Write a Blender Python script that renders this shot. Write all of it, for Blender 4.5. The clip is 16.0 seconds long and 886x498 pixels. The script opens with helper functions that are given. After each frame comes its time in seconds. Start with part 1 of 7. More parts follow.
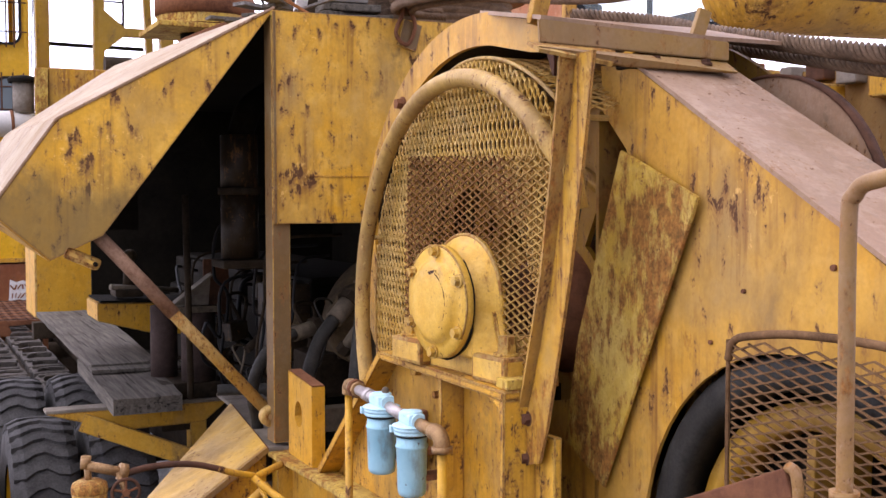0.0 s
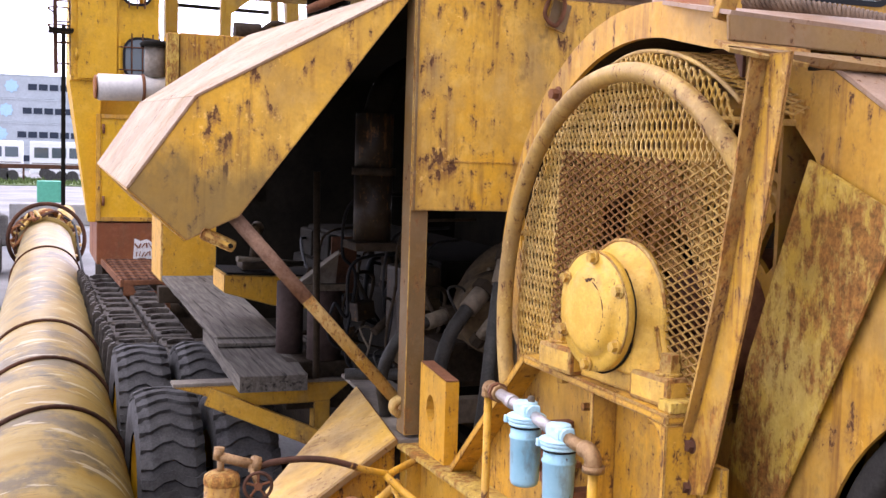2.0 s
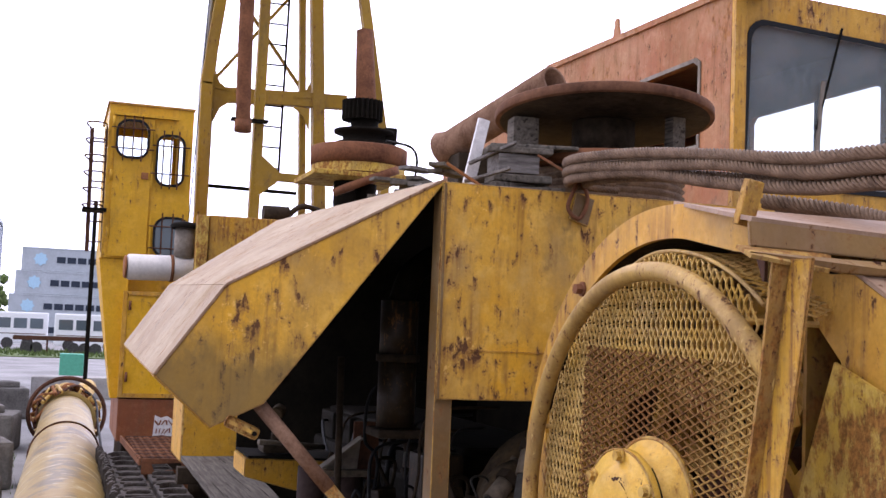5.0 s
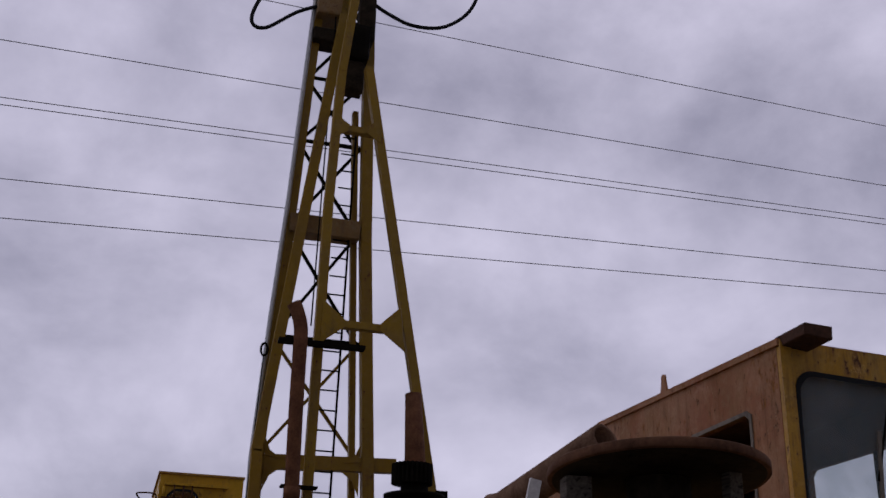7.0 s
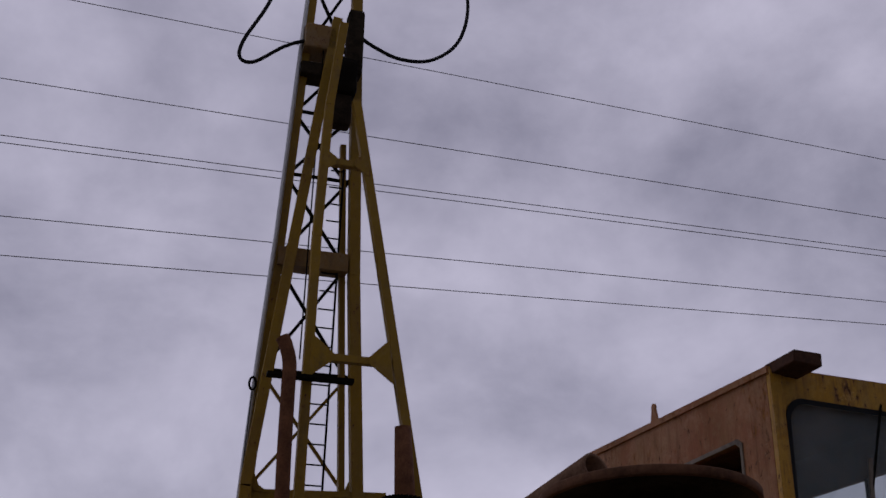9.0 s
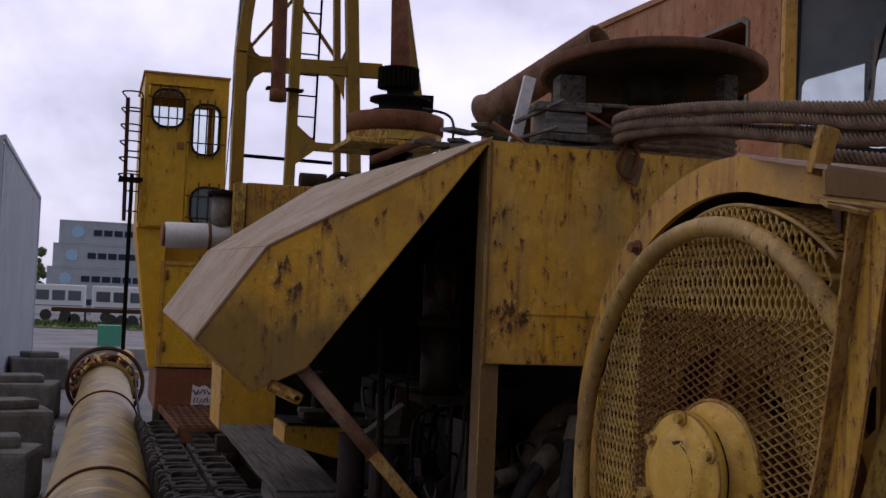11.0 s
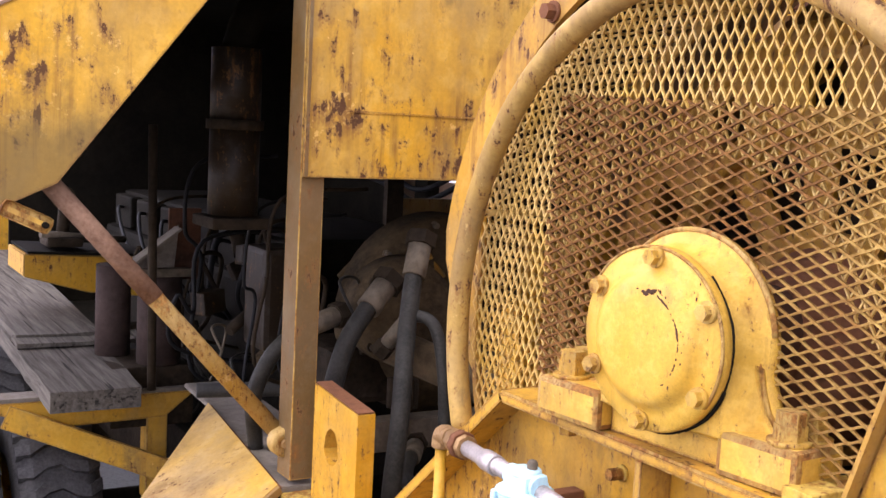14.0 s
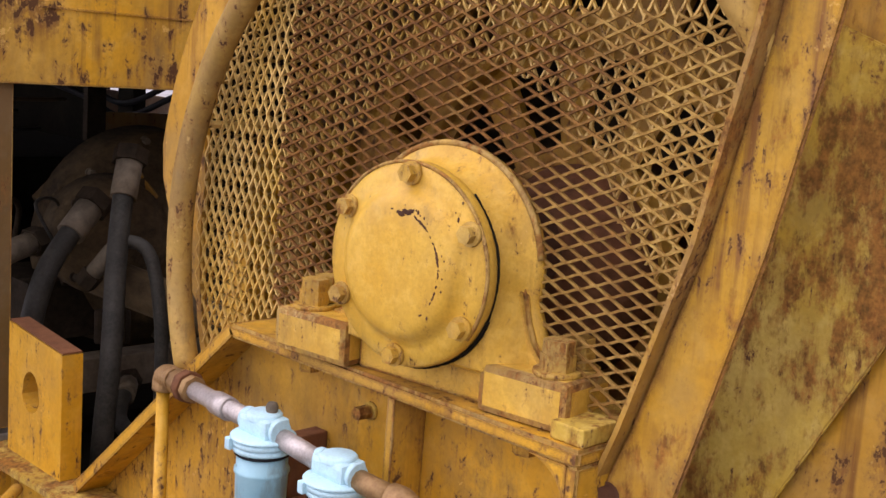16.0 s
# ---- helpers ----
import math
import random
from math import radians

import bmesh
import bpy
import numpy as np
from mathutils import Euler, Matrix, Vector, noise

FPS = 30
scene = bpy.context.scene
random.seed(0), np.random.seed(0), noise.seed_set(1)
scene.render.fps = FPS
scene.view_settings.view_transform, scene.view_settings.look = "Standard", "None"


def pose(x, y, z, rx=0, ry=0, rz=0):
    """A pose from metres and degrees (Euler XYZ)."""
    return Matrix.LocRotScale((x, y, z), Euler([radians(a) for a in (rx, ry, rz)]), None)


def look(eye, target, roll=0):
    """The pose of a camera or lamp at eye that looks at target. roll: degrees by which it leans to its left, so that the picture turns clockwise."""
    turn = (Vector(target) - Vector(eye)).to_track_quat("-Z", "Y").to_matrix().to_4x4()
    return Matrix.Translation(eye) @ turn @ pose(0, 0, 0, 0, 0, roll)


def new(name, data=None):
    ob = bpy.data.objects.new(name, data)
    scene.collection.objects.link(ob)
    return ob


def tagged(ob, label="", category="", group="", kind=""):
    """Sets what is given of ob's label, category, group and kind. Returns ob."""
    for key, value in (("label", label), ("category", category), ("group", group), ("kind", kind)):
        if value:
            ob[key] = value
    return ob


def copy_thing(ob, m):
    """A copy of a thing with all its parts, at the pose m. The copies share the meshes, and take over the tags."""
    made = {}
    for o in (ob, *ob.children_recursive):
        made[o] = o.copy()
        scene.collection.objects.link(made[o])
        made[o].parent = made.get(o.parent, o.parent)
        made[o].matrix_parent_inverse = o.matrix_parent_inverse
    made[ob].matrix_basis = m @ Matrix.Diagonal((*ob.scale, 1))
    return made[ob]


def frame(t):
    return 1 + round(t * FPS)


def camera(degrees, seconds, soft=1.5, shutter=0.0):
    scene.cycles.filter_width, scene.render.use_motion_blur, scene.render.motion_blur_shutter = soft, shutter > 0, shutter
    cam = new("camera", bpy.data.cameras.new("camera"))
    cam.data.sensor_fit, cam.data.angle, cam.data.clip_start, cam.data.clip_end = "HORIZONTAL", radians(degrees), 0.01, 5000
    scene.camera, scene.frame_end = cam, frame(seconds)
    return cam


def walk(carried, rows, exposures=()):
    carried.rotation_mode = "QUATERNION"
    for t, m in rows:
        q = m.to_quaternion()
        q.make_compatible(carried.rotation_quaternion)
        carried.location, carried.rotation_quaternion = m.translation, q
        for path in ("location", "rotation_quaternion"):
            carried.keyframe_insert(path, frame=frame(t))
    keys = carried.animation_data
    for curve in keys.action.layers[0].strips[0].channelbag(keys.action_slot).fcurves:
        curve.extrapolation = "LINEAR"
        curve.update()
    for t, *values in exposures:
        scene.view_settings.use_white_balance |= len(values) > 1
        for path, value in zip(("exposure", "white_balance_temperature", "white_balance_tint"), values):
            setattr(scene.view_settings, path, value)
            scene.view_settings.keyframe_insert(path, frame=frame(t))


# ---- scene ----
cam = camera(43.0, 16.0)
PATH = [
    (0, pose(-1.545, -4.985, 2.701, 87.22, 0, -25.69) @ pose(0, 0, 0, 0, 0, -0.08)),
    (0.5, pose(-1.617, -4.794, 2.740, 85.89, 0, -29.94) @ pose(0, 0, 0, 0, 0, -0.57)),
    (1, pose(-1.570, -4.731, 2.781, 83.75, 0, -26.53) @ pose(0, 0, 0, 0, 0, 0.57)),
    (1.5, pose(-1.580, -4.732, 2.800, 84.66, 0, -23.18) @ pose(0, 0, 0, 0, 0, 1.51)),
    (2, pose(-1.591, -4.724, 2.806, 85.33, 0, -20.19) @ pose(0, 0, 0, 0, 0, 1.73)),
    (2.5, pose(-1.598, -4.721, 2.825, 88.78, 0, -19.70) @ pose(0, 0, 0, 0, 0, 2.24)),
    (3, pose(-1.600, -4.723, 2.834, 91.52, 0, -20.08) @ pose(0, 0, 0, 0, 0, 1.74)),
    (3.5, pose(-1.602, -4.719, 2.841, 92.24, 0, -20.28) @ pose(0, 0, 0, 0, 0, 1.62)),
    (5.8, pose(-1.627, -4.769, 2.874, 98.60, 0, -17.65) @ pose(0, 0, 0, 0, 0, 1.55)),
    (6, pose(-1.627, -4.769, 2.874, 102.00, 0, -17.40) @ pose(0, 0, 0, 0, 0, 0.77)),
    (6.5, pose(-1.626, -4.764, 2.869, 107.66, 0, -16.58) @ pose(0, 0, 0, 0, 0, 1.81)),
    (7, pose(-1.625, -4.759, 2.864, 112.38, 0, -15.69) @ pose(0, 0, 0, 0, 0, 1.40)),
    (7.5, pose(-1.624, -4.755, 2.859, 115.32, 0, -15.91) @ pose(0, 0, 0, 0, 0, 0.68)),
    (8, pose(-1.623, -4.750, 2.853, 116.45, 0, -16.31) @ pose(0, 0, 0, 0, 0, 0.94)),
    (8.5, pose(-1.622, -4.746, 2.848, 117.19, 0, -16.18) @ pose(0, 0, 0, 0, 0, 1.15)),
    (9, pose(-1.621, -4.741, 2.843, 114.10, 0, -16.30) @ pose(0, 0, 0, 0, 0, 0.75)),
    (9.5, pose(-1.620, -4.736, 2.838, 108.55, 0, -16.54) @ pose(0, 0, 0, 0, 0, 1.36)),
    (10, pose(-1.619, -4.732, 2.833, 101.74, 0, -17.06) @ pose(0, 0, 0, 0, 0, 1.34)),
    (10.2, pose(-1.633, -4.758, 2.821, 98.64, 0, -16.97) @ pose(0, 0, 0, 0, 0, 1.68)),
    (12.3, pose(-1.618, -4.176, 2.830, 90.45, 0, -18.28) @ pose(0, 0, 0, 0, 0, 1.51)),
    (12.5, pose(-1.623, -4.132, 2.812, 90.21, 0, -19.44) @ pose(0, 0, 0, 0, 0, 2.09)),
    (13, pose(-1.554, -3.859, 2.763, 88.26, 0, -23.18) @ pose(0, 0, 0, 0, 0, 1.88)),
    (13.5, pose(-1.481, -3.604, 2.771, 86.17, 0, -26.78) @ pose(0, 0, 0, 0, 0, 1.80)),
    (14, pose(-1.454, -3.371, 2.744, 83.92, 0, -30.44) @ pose(0, 0, 0, 0, 0, 2.89)),
    (14.5, pose(-1.441, -3.157, 2.749, 82.61, 0, -39.84) @ pose(0, 0, 0, 0, 0, 2.52)),
    (15, pose(-1.395, -3.130, 2.741, 80.58, 0, -42.36) @ pose(0, 0, 0, 0, 0, 1.54)),
    (15.5, pose(-1.374, -3.149, 2.712, 80.68, 0, -43.15) @ pose(0, 0, 0, 0, 0, 2.41)),
    (16, pose(-1.343, -3.115, 2.705, 80.78, 0, -45.58) @ pose(0, 0, 0, 0, 0, 4.33)),
]
EXPO = [(0, 0.36, 6650, 10), (1.0, 0.42, 6600, 10), (2.0, 0.62, 6500, 10), (2.5, 0.74, 6400, 10), (3.5, 0.82, 6250, 10), (5.8, -0.85, 6500, 10), (6.0, -1.1, 6500, 10), (6.5, -2.0, 6500, 10),
        (7.0, -2.56, 6500, 10), (8.0, -2.84, 6500, 10), (9.0, -2.88, 6500, 10), (9.6, -2.9, 6500, 10), (10.2, -2.72, 6500, 10), (11.2, -1.5, 6500, 10), (12.3, 0.60, 6400, 10), (13.0, 0.84, 6400, 10), (14.0, 0.92, 6700, 10), (14.5, 0.58, 7000, 10), (15.0, 0.40, 7200, 10), (16, 0.08, 7300, 10)]
walk(cam, PATH, EXPO)
SKY, SUN = 3.0, 0.55
LINES = [(41.96, 41.46), (36.37, 40.24), (35.82, 39.8), (29.32, 37.59), (25.79, 36.77), (50.73, 44.83)]

# ---- world, sun, exposure ----
world = bpy.data.worlds.new("overcast_sky")
scene.world = world
world.use_nodes = True
wn, wl = world.node_tree.nodes, world.node_tree.links
wn.clear()
w_out = wn.new("ShaderNodeOutputWorld")
w_bg = wn.new("ShaderNodeBackground")
w_bg2 = wn.new("ShaderNodeBackground")
w_add = wn.new("ShaderNodeAddShader")
w_sky = wn.new("ShaderNodeTexSky")
w_sky.sky_type = "NISHITA"
w_sky.sun_disc = False
w_sky.sun_elevation = radians(60)
w_sky.sun_rotation = radians(236)
w_co = wn.new("ShaderNodeTexCoord")
w_map = wn.new("ShaderNodeMapping")
w_map.inputs["Scale"].default_value = (1.0, 1.0, 1.35)
w_n1 = wn.new("ShaderNodeTexNoise")
w_n1.inputs["Scale"].default_value = 4.2
w_n1.inputs["Detail"].default_value = 7.0
w_n1.inputs["Roughness"].default_value = 0.56
w_n1.inputs["Distortion"].default_value = 0.15
w_ramp = wn.new("ShaderNodeValToRGB")
w_ramp.color_ramp.elements[0].position = 0.30
w_ramp.color_ramp.elements[0].color = (0.46, 0.44, 0.59, 1)
w_ramp.color_ramp.elements[1].position = 0.69
w_ramp.color_ramp.elements[1].color = (0.98, 0.93, 1.17, 1)
wl.new(w_co.outputs["Generated"], w_map.inputs["Vector"])
wl.new(w_map.outputs["Vector"], w_n1.inputs["Vector"])
wl.new(w_n1.outputs["Fac"], w_ramp.inputs["Fac"])
wl.new(w_ramp.outputs["Color"], w_bg.inputs["Color"])
w_sep = wn.new("ShaderNodeSeparateXYZ")
w_rng = wn.new("ShaderNodeMapRange")
w_rng.inputs["From Min"].default_value, w_rng.inputs["From Max"].default_value = -1.0, 0.8
w_rng.inputs["To Min"].default_value, w_rng.inputs["To Max"].default_value = SKY * 0.27, SKY * 1.28
wl.new(w_co.outputs["Generated"], w_sep.inputs[0])
wl.new(w_sep.outputs["Y"], w_rng.inputs["Value"])
wl.new(w_rng.outputs[0], w_bg.inputs["Strength"])
wl.new(w_sky.outputs["Color"], w_bg2.inputs["Color"])
w_bg2.inputs["Strength"].default_value = 0.05
wl.new(w_bg.outputs[0], w_add.inputs[0])
wl.new(w_bg2.outputs[0], w_add.inputs[1])
wl.new(w_add.outputs[0], w_out.inputs["Surface"])

sun_data = bpy.data.lights.new("sun", "SUN")
sun_data.energy, sun_data.angle, sun_data.color = SUN, radians(18), (1.0, 0.95, 0.87)
sun = new("sun", sun_data)
sun.matrix_world = look((-9, -6, 20), (0, 0, 1))


# ---- materials ----
class Nodes:
    """Short-hand for building one node material."""

    def __init__(self, name):
        self.mat = bpy.data.materials.new(name)
        self.mat.use_nodes = True
        self.n, self.l = self.mat.node_tree.nodes, self.mat.node_tree.links
        self.bsdf = self.n["Principled BSDF"]
        self.co = self.n.new("ShaderNodeTexCoord").outputs["Object"]

    def scaled(self, sx, sy, sz):
        m = self.n.new("ShaderNodeMapping")
        m.inputs["Scale"].default_value = (sx, sy, sz)
        self.l.new(self.co, m.inputs["Vector"])
        return m.outputs["Vector"]

    def noise(self, scale, detail=6, rough=0.6, vec=None, dist=0.0):
        t = self.n.new("ShaderNodeTexNoise")
        t.inputs["Scale"].default_value, t.inputs["Detail"].default_value = scale, detail
        t.inputs["Roughness"].default_value, t.inputs["Distortion"].default_value = rough, dist
        self.l.new(vec or self.co, t.inputs["Vector"])
        return t.outputs["Fac"]

    def ramp(self, fac, lo, hi, c0=(0, 0, 0, 1), c1=(1, 1, 1, 1)):
        r = self.n.new("ShaderNodeValToRGB")
        r.color_ramp.elements[0].position, r.color_ramp.elements[1].position = lo, hi
        r.color_ramp.elements[0].color, r.color_ramp.elements[1].color = c0, c1
        self.l.new(fac, r.inputs["Fac"])
        return r.outputs["Color"]

    def mix(self, fac, a, b, mode="MIX"):
        m = self.n.new("ShaderNodeMix")
        m.data_type, m.blend_type = "RGBA", mode
        for sock, v in ((m.inputs[0], fac), (m.inputs[6], a), (m.inputs[7], b)):
            if isinstance(v, (int, float)):
                sock.default_value = v
            elif isinstance(v, tuple):
                sock.default_value = (*v[:3], 1)
            else:
                self.l.new(v, sock)
        return m.outputs[2]

    def maths(self, op, a, b=None):
        m = self.n.new("ShaderNodeMath")
        m.operation = op
        for sock, v in zip(m.inputs, (a, b)):
            if isinstance(v, (int, float)):
                sock.default_value = v
            elif v is not None:
                self.l.new(v, sock)
        return m.outputs[0]

    def bump(self, height, strength=0.3, dist=0.01):
        b = self.n.new("ShaderNodeBump")
        b.inputs["Strength"].default_value, b.inputs["Distance"].default_value = strength, dist
        self.l.new(height, b.inputs["Height"])
        self.l.new(b.outputs[0], self.bsdf.inputs["Normal"])

    def put(self, colour=None, rough=None, metal=None, **more):
        for key, v in (("Base Color", colour), ("Roughness", rough), ("Metallic", metal), *more.items()):
            if v is None:
                continue
            s = self.bsdf.inputs[key]
            if isinstance(v, tuple):
                s.default_value = (*v[:3], 1)
            elif isinstance(v, (int, float)):
                s.default_value = v
            else:
                self.l.new(v, s)
        return self.mat


def painted(name, base, fade, rust=0.5, chip=0.5, streak=0.5, dirt=0.4, rough=0.5, size=1.0, oil=None, edge=0.0, grain=36):
    """Old machine paint: faded patches, grime, rust runs, chips down to rust, and an oil smear where given."""
    k = Nodes(name)
    col = k.mix(k.ramp(k.noise(1.7 / size, 5, 0.6), 0.38, 0.62), base, fade)
    col = k.mix(k.maths("MULTIPLY", k.ramp(k.noise(70 / size, 4, 0.7), 0.40, 0.70), 0.34), col, tuple(0.55 * c for c in base))
    col = k.mix(k.maths("MULTIPLY", k.ramp(k.noise(8.0 / size, 6, 0.7, k.scaled(1.0, 1.0, 0.45)), 0.40, 0.68), 0.40), col, tuple(0.62 * c + 0.012 for c in base))
    mott = k.ramp(k.noise(14 / size, 8, 0.68), 0.50, 0.64)
    col = k.mix(k.maths("MULTIPLY", mott, 0.38), col, tuple(min(1.0, 1.08 * c + 0.035) for c in fade))
    soft = k.ramp(k.noise(2.3 / size, 7, 0.62, k.scaled(1.0, 1.0, 0.6), 0.4), 0.60 - 0.16 * dirt, 0.82 - 0.16 * dirt)
    fine = k.ramp(k.noise(13 / size, 8, 0.72, k.scaled(1.0, 1.0, 0.4)), 0.36, 0.66)
    grime = k.maths("MULTIPLY", soft, k.maths("ADD", k.maths("MULTIPLY", fine, 0.6), 0.4))
    col = k.mix(k.maths("MULTIPLY", grime, min(0.95, 0.35 + 0.7 * dirt)), col, (0.19, 0.115, 0.050))
    dust = k.ramp(k.noise(3.4 / size, 6, 0.6, k.scaled(1.3, 0.8, 0.8)), 0.60 - 0.10 * dirt, 0.80 - 0.10 * dirt)
    col = k.mix(k.maths("MULTIPLY", dust, 0.55 * dirt), col, (0.26, 0.19, 0.10))
    smear = k.maths("MULTIPLY", k.ramp(k.noise(4.2 / size, 7, 0.68, k.scaled(1.0, 1.0, 0.38), 0.3), 0.585 - 0.03 * dirt, 0.70 - 0.03 * dirt), k.ramp(k.noise(31 / size, 6, 0.72), 0.34, 0.60))
    col = k.mix(k.maths("MULTIPLY", smear, 0.62), col, (0.105, 0.075, 0.040))
    area = k.noise(3.1 / size, 4, 0.62)
    run = k.ramp(k.noise(24 / size, 5, 0.62, k.scaled(1.0, 1.0, 0.05)), 0.60 - 0.10 * streak, 0.74 - 0.08 * streak)
    run = k.maths("MULTIPLY", run, k.ramp(area, 0.52 - 0.10 * streak, 0.68 - 0.10 * streak))
    col = k.mix(k.maths("MULTIPLY", run, min(0.95, 0.45 + 0.35 * streak)), col, (0.185, 0.075, 0.020))
    at_ = 0.622 - 0.03 * chip

    def chips(rise):
        m = k.n.new("ShaderNodeMapping")
        m.inputs["Location"].default_value = (0, 0, rise)
        k.l.new(k.co, m.inputs["Vector"])
        z = k.n.new("ShaderNodeMapping")
        z.inputs["Scale"].default_value = (1.0, 1.0, 0.6)
        k.l.new(m.outputs["Vector"], z.inputs["Vector"])
        s = k.noise(grain / size, 8, 0.7, z.outputs["Vector"], dist=0.2)
        return k.maths("ADD", k.maths("MULTIPLY", s, 0.76), k.maths("MULTIPLY", area, 0.24))

    flake = k.ramp(k.maths("ADD", k.maths("MULTIPLY", k.noise(34 / size, 6, 0.7), 0.5), k.maths("MULTIPLY", area, 0.5)), 0.640 - 0.035 * chip, 0.655 - 0.035 * chip)
    col = k.mix(k.maths("MULTIPLY", flake, 0.55), col, tuple(min(1.0, 1.12 * c + 0.07) for c in fade))
    drip = k.maths("MAXIMUM", k.ramp(chips(0.016 * size), at_ - 0.012, at_ + 0.012), k.maths("MULTIPLY", k.ramp(chips(0.038 * size), at_ - 0.004, at_ + 0.020), 0.6))
    col = k.mix(k.maths("MULTIPLY", drip, 0.65), col, (0.22, 0.095, 0.028))
    field = chips(0.0)
    halo = k.ramp(field, at_ - 0.06, at_)
    col = k.mix(k.maths("MULTIPLY", halo, 0.5), col, (0.25, 0.125, 0.040))
    spot = k.ramp(field, at_ - 0.004, at_ + 0.012)
    rusty = k.mix(k.noise(55 / size, 4), (0.030, 0.016, 0.011), (0.14, 0.058, 0.025))
    col = k.mix(k.maths("MULTIPLY", spot, 0.9), col, rusty)
    eaten = k.maths("ADD", k.maths("MULTIPLY", k.noise(2.1 / size, 6, 0.65), 0.45), k.maths("MULTIPLY", k.noise(17 / size, 9, 0.72, k.scaled(1.0, 1.0, 0.5)), 0.55))
    wide = k.ramp(eaten, 0.710 - 0.245 * rust, 0.775 - 0.235 * rust)
    col = k.mix(k.maths("MULTIPLY", wide, 0.88), col, k.mix(k.ramp(k.noise(34 / size, 7, 0.7), 0.38, 0.64), (0.105, 0.041, 0.011), (0.36, 0.150, 0.034)))
    if oil:
        sep = k.n.new("ShaderNodeSeparateXYZ")
        k.l.new(k.co, sep.inputs[0])
        level = k.maths("ADD", sep.outputs["Z"], k.maths("MULTIPLY", k.noise(5.0, 6, 0.65, k.scaled(1.0, 1.0, 0.5)), 0.5))
        wet = k.ramp(k.maths("SUBTRACT", oil, level), 0.0, 0.16)
        col = k.mix(k.maths("MULTIPLY", wet, 0.72), col, (0.115, 0.080, 0.030))
    worn = k.maths("MAXIMUM", spot, wide)
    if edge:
        # paint rubbed through to rust along edges, in uneven stretches, inner corners included
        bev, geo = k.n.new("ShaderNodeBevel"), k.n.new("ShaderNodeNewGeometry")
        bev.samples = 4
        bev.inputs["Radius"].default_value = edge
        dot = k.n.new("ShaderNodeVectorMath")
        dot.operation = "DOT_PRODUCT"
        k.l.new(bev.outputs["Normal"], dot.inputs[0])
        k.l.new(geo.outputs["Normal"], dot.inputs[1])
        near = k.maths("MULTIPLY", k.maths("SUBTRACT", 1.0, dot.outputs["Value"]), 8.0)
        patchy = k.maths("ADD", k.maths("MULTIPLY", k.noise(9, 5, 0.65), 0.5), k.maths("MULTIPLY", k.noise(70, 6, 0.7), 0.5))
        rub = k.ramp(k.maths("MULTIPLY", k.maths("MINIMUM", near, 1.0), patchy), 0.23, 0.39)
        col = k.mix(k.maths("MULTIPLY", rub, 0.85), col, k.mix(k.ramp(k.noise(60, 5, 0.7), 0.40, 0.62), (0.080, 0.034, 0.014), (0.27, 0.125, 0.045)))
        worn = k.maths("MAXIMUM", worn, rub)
    k.bump(k.maths("SUBTRACT", k.maths("MULTIPLY", k.noise(60 / size, 4), 0.25), k.maths("MULTIPLY", worn, 0.5)), 0.45, 0.004)
    r = k.mix(k.maths("MAXIMUM", worn, grime), (rough, rough, rough), (0.9, 0.9, 0.9))
    k.bsdf.inputs["Specular IOR Level"].default_value = 0.25
    return k.put(col, r, 0.0)


def rusted(name, dark, light, rough=0.85, scale=1.0, bump=0.5, metal=0.0, pale_by=0.3):
    k = Nodes(name)
    a = k.noise(3 * scale, 6, 0.65)
    b = k.noise(26 * scale, 8, 0.7)
    f = k.maths("ADD", k.maths("MULTIPLY", a, 0.6), k.maths("MULTIPLY", b, 0.4))
    col = k.mix(k.ramp(f, 0.36, 0.66), dark, light)
    pale = k.ramp(k.noise(11 * scale, 6, 0.7), 0.62, 0.78)
    col = k.mix(k.maths("MULTIPLY", pale, pale_by), col, tuple(min(1, 1.5 * c + 0.03) for c in light))
    k.bump(b, bump, 0.006)
    k.bsdf.inputs["Specular IOR Level"].default_value = 0.5 if metal else 0.06 if light[0] < 0.06 else 0.12
    return k.put(col, rough, metal)


def plain(name, colour, rough=0.6, metal=0.0, vary=0.25, scale=8.0, bump=0.15):
    k = Nodes(name)
    f = k.ramp(k.maths("ADD", k.maths("MULTIPLY", k.noise(scale, 6, 0.6), 0.6), k.maths("MULTIPLY", k.noise(scale * 8, 5, 0.65), 0.4)), 0.35, 0.65)
    col = k.mix(f, tuple(c * (1 - vary) for c in colour), tuple(min(1, c * (1 + vary)) for c in colour))
    if bump:
        k.bump(k.noise(scale * 9, 5), bump, 0.004)
    k.bsdf.inputs["Specular IOR Level"].default_value = 0.5 if rough < 0.55 else 0.18
    return k.put(col, rough, metal)


YEL, YEL2 = (0.62, 0.315, 0.016), (0.64, 0.365, 0.045)
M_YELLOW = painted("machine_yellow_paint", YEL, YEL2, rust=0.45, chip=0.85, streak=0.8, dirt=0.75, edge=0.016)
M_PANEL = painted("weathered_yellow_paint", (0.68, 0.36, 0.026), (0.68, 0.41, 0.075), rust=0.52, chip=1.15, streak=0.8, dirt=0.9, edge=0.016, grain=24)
M_POST = painted("dusty_brown_yellow_paint", (0.18, 0.100, 0.026), (0.145, 0.093, 0.040), rust=0.56, chip=0.9, streak=0.6, dirt=0.9)
M_SOFT = painted("cleaner_yellow_paint", (0.61, 0.305, 0.016), (0.63, 0.345, 0.035), rust=0.38, chip=0.6, streak=0.3, dirt=0.5, rough=0.42)
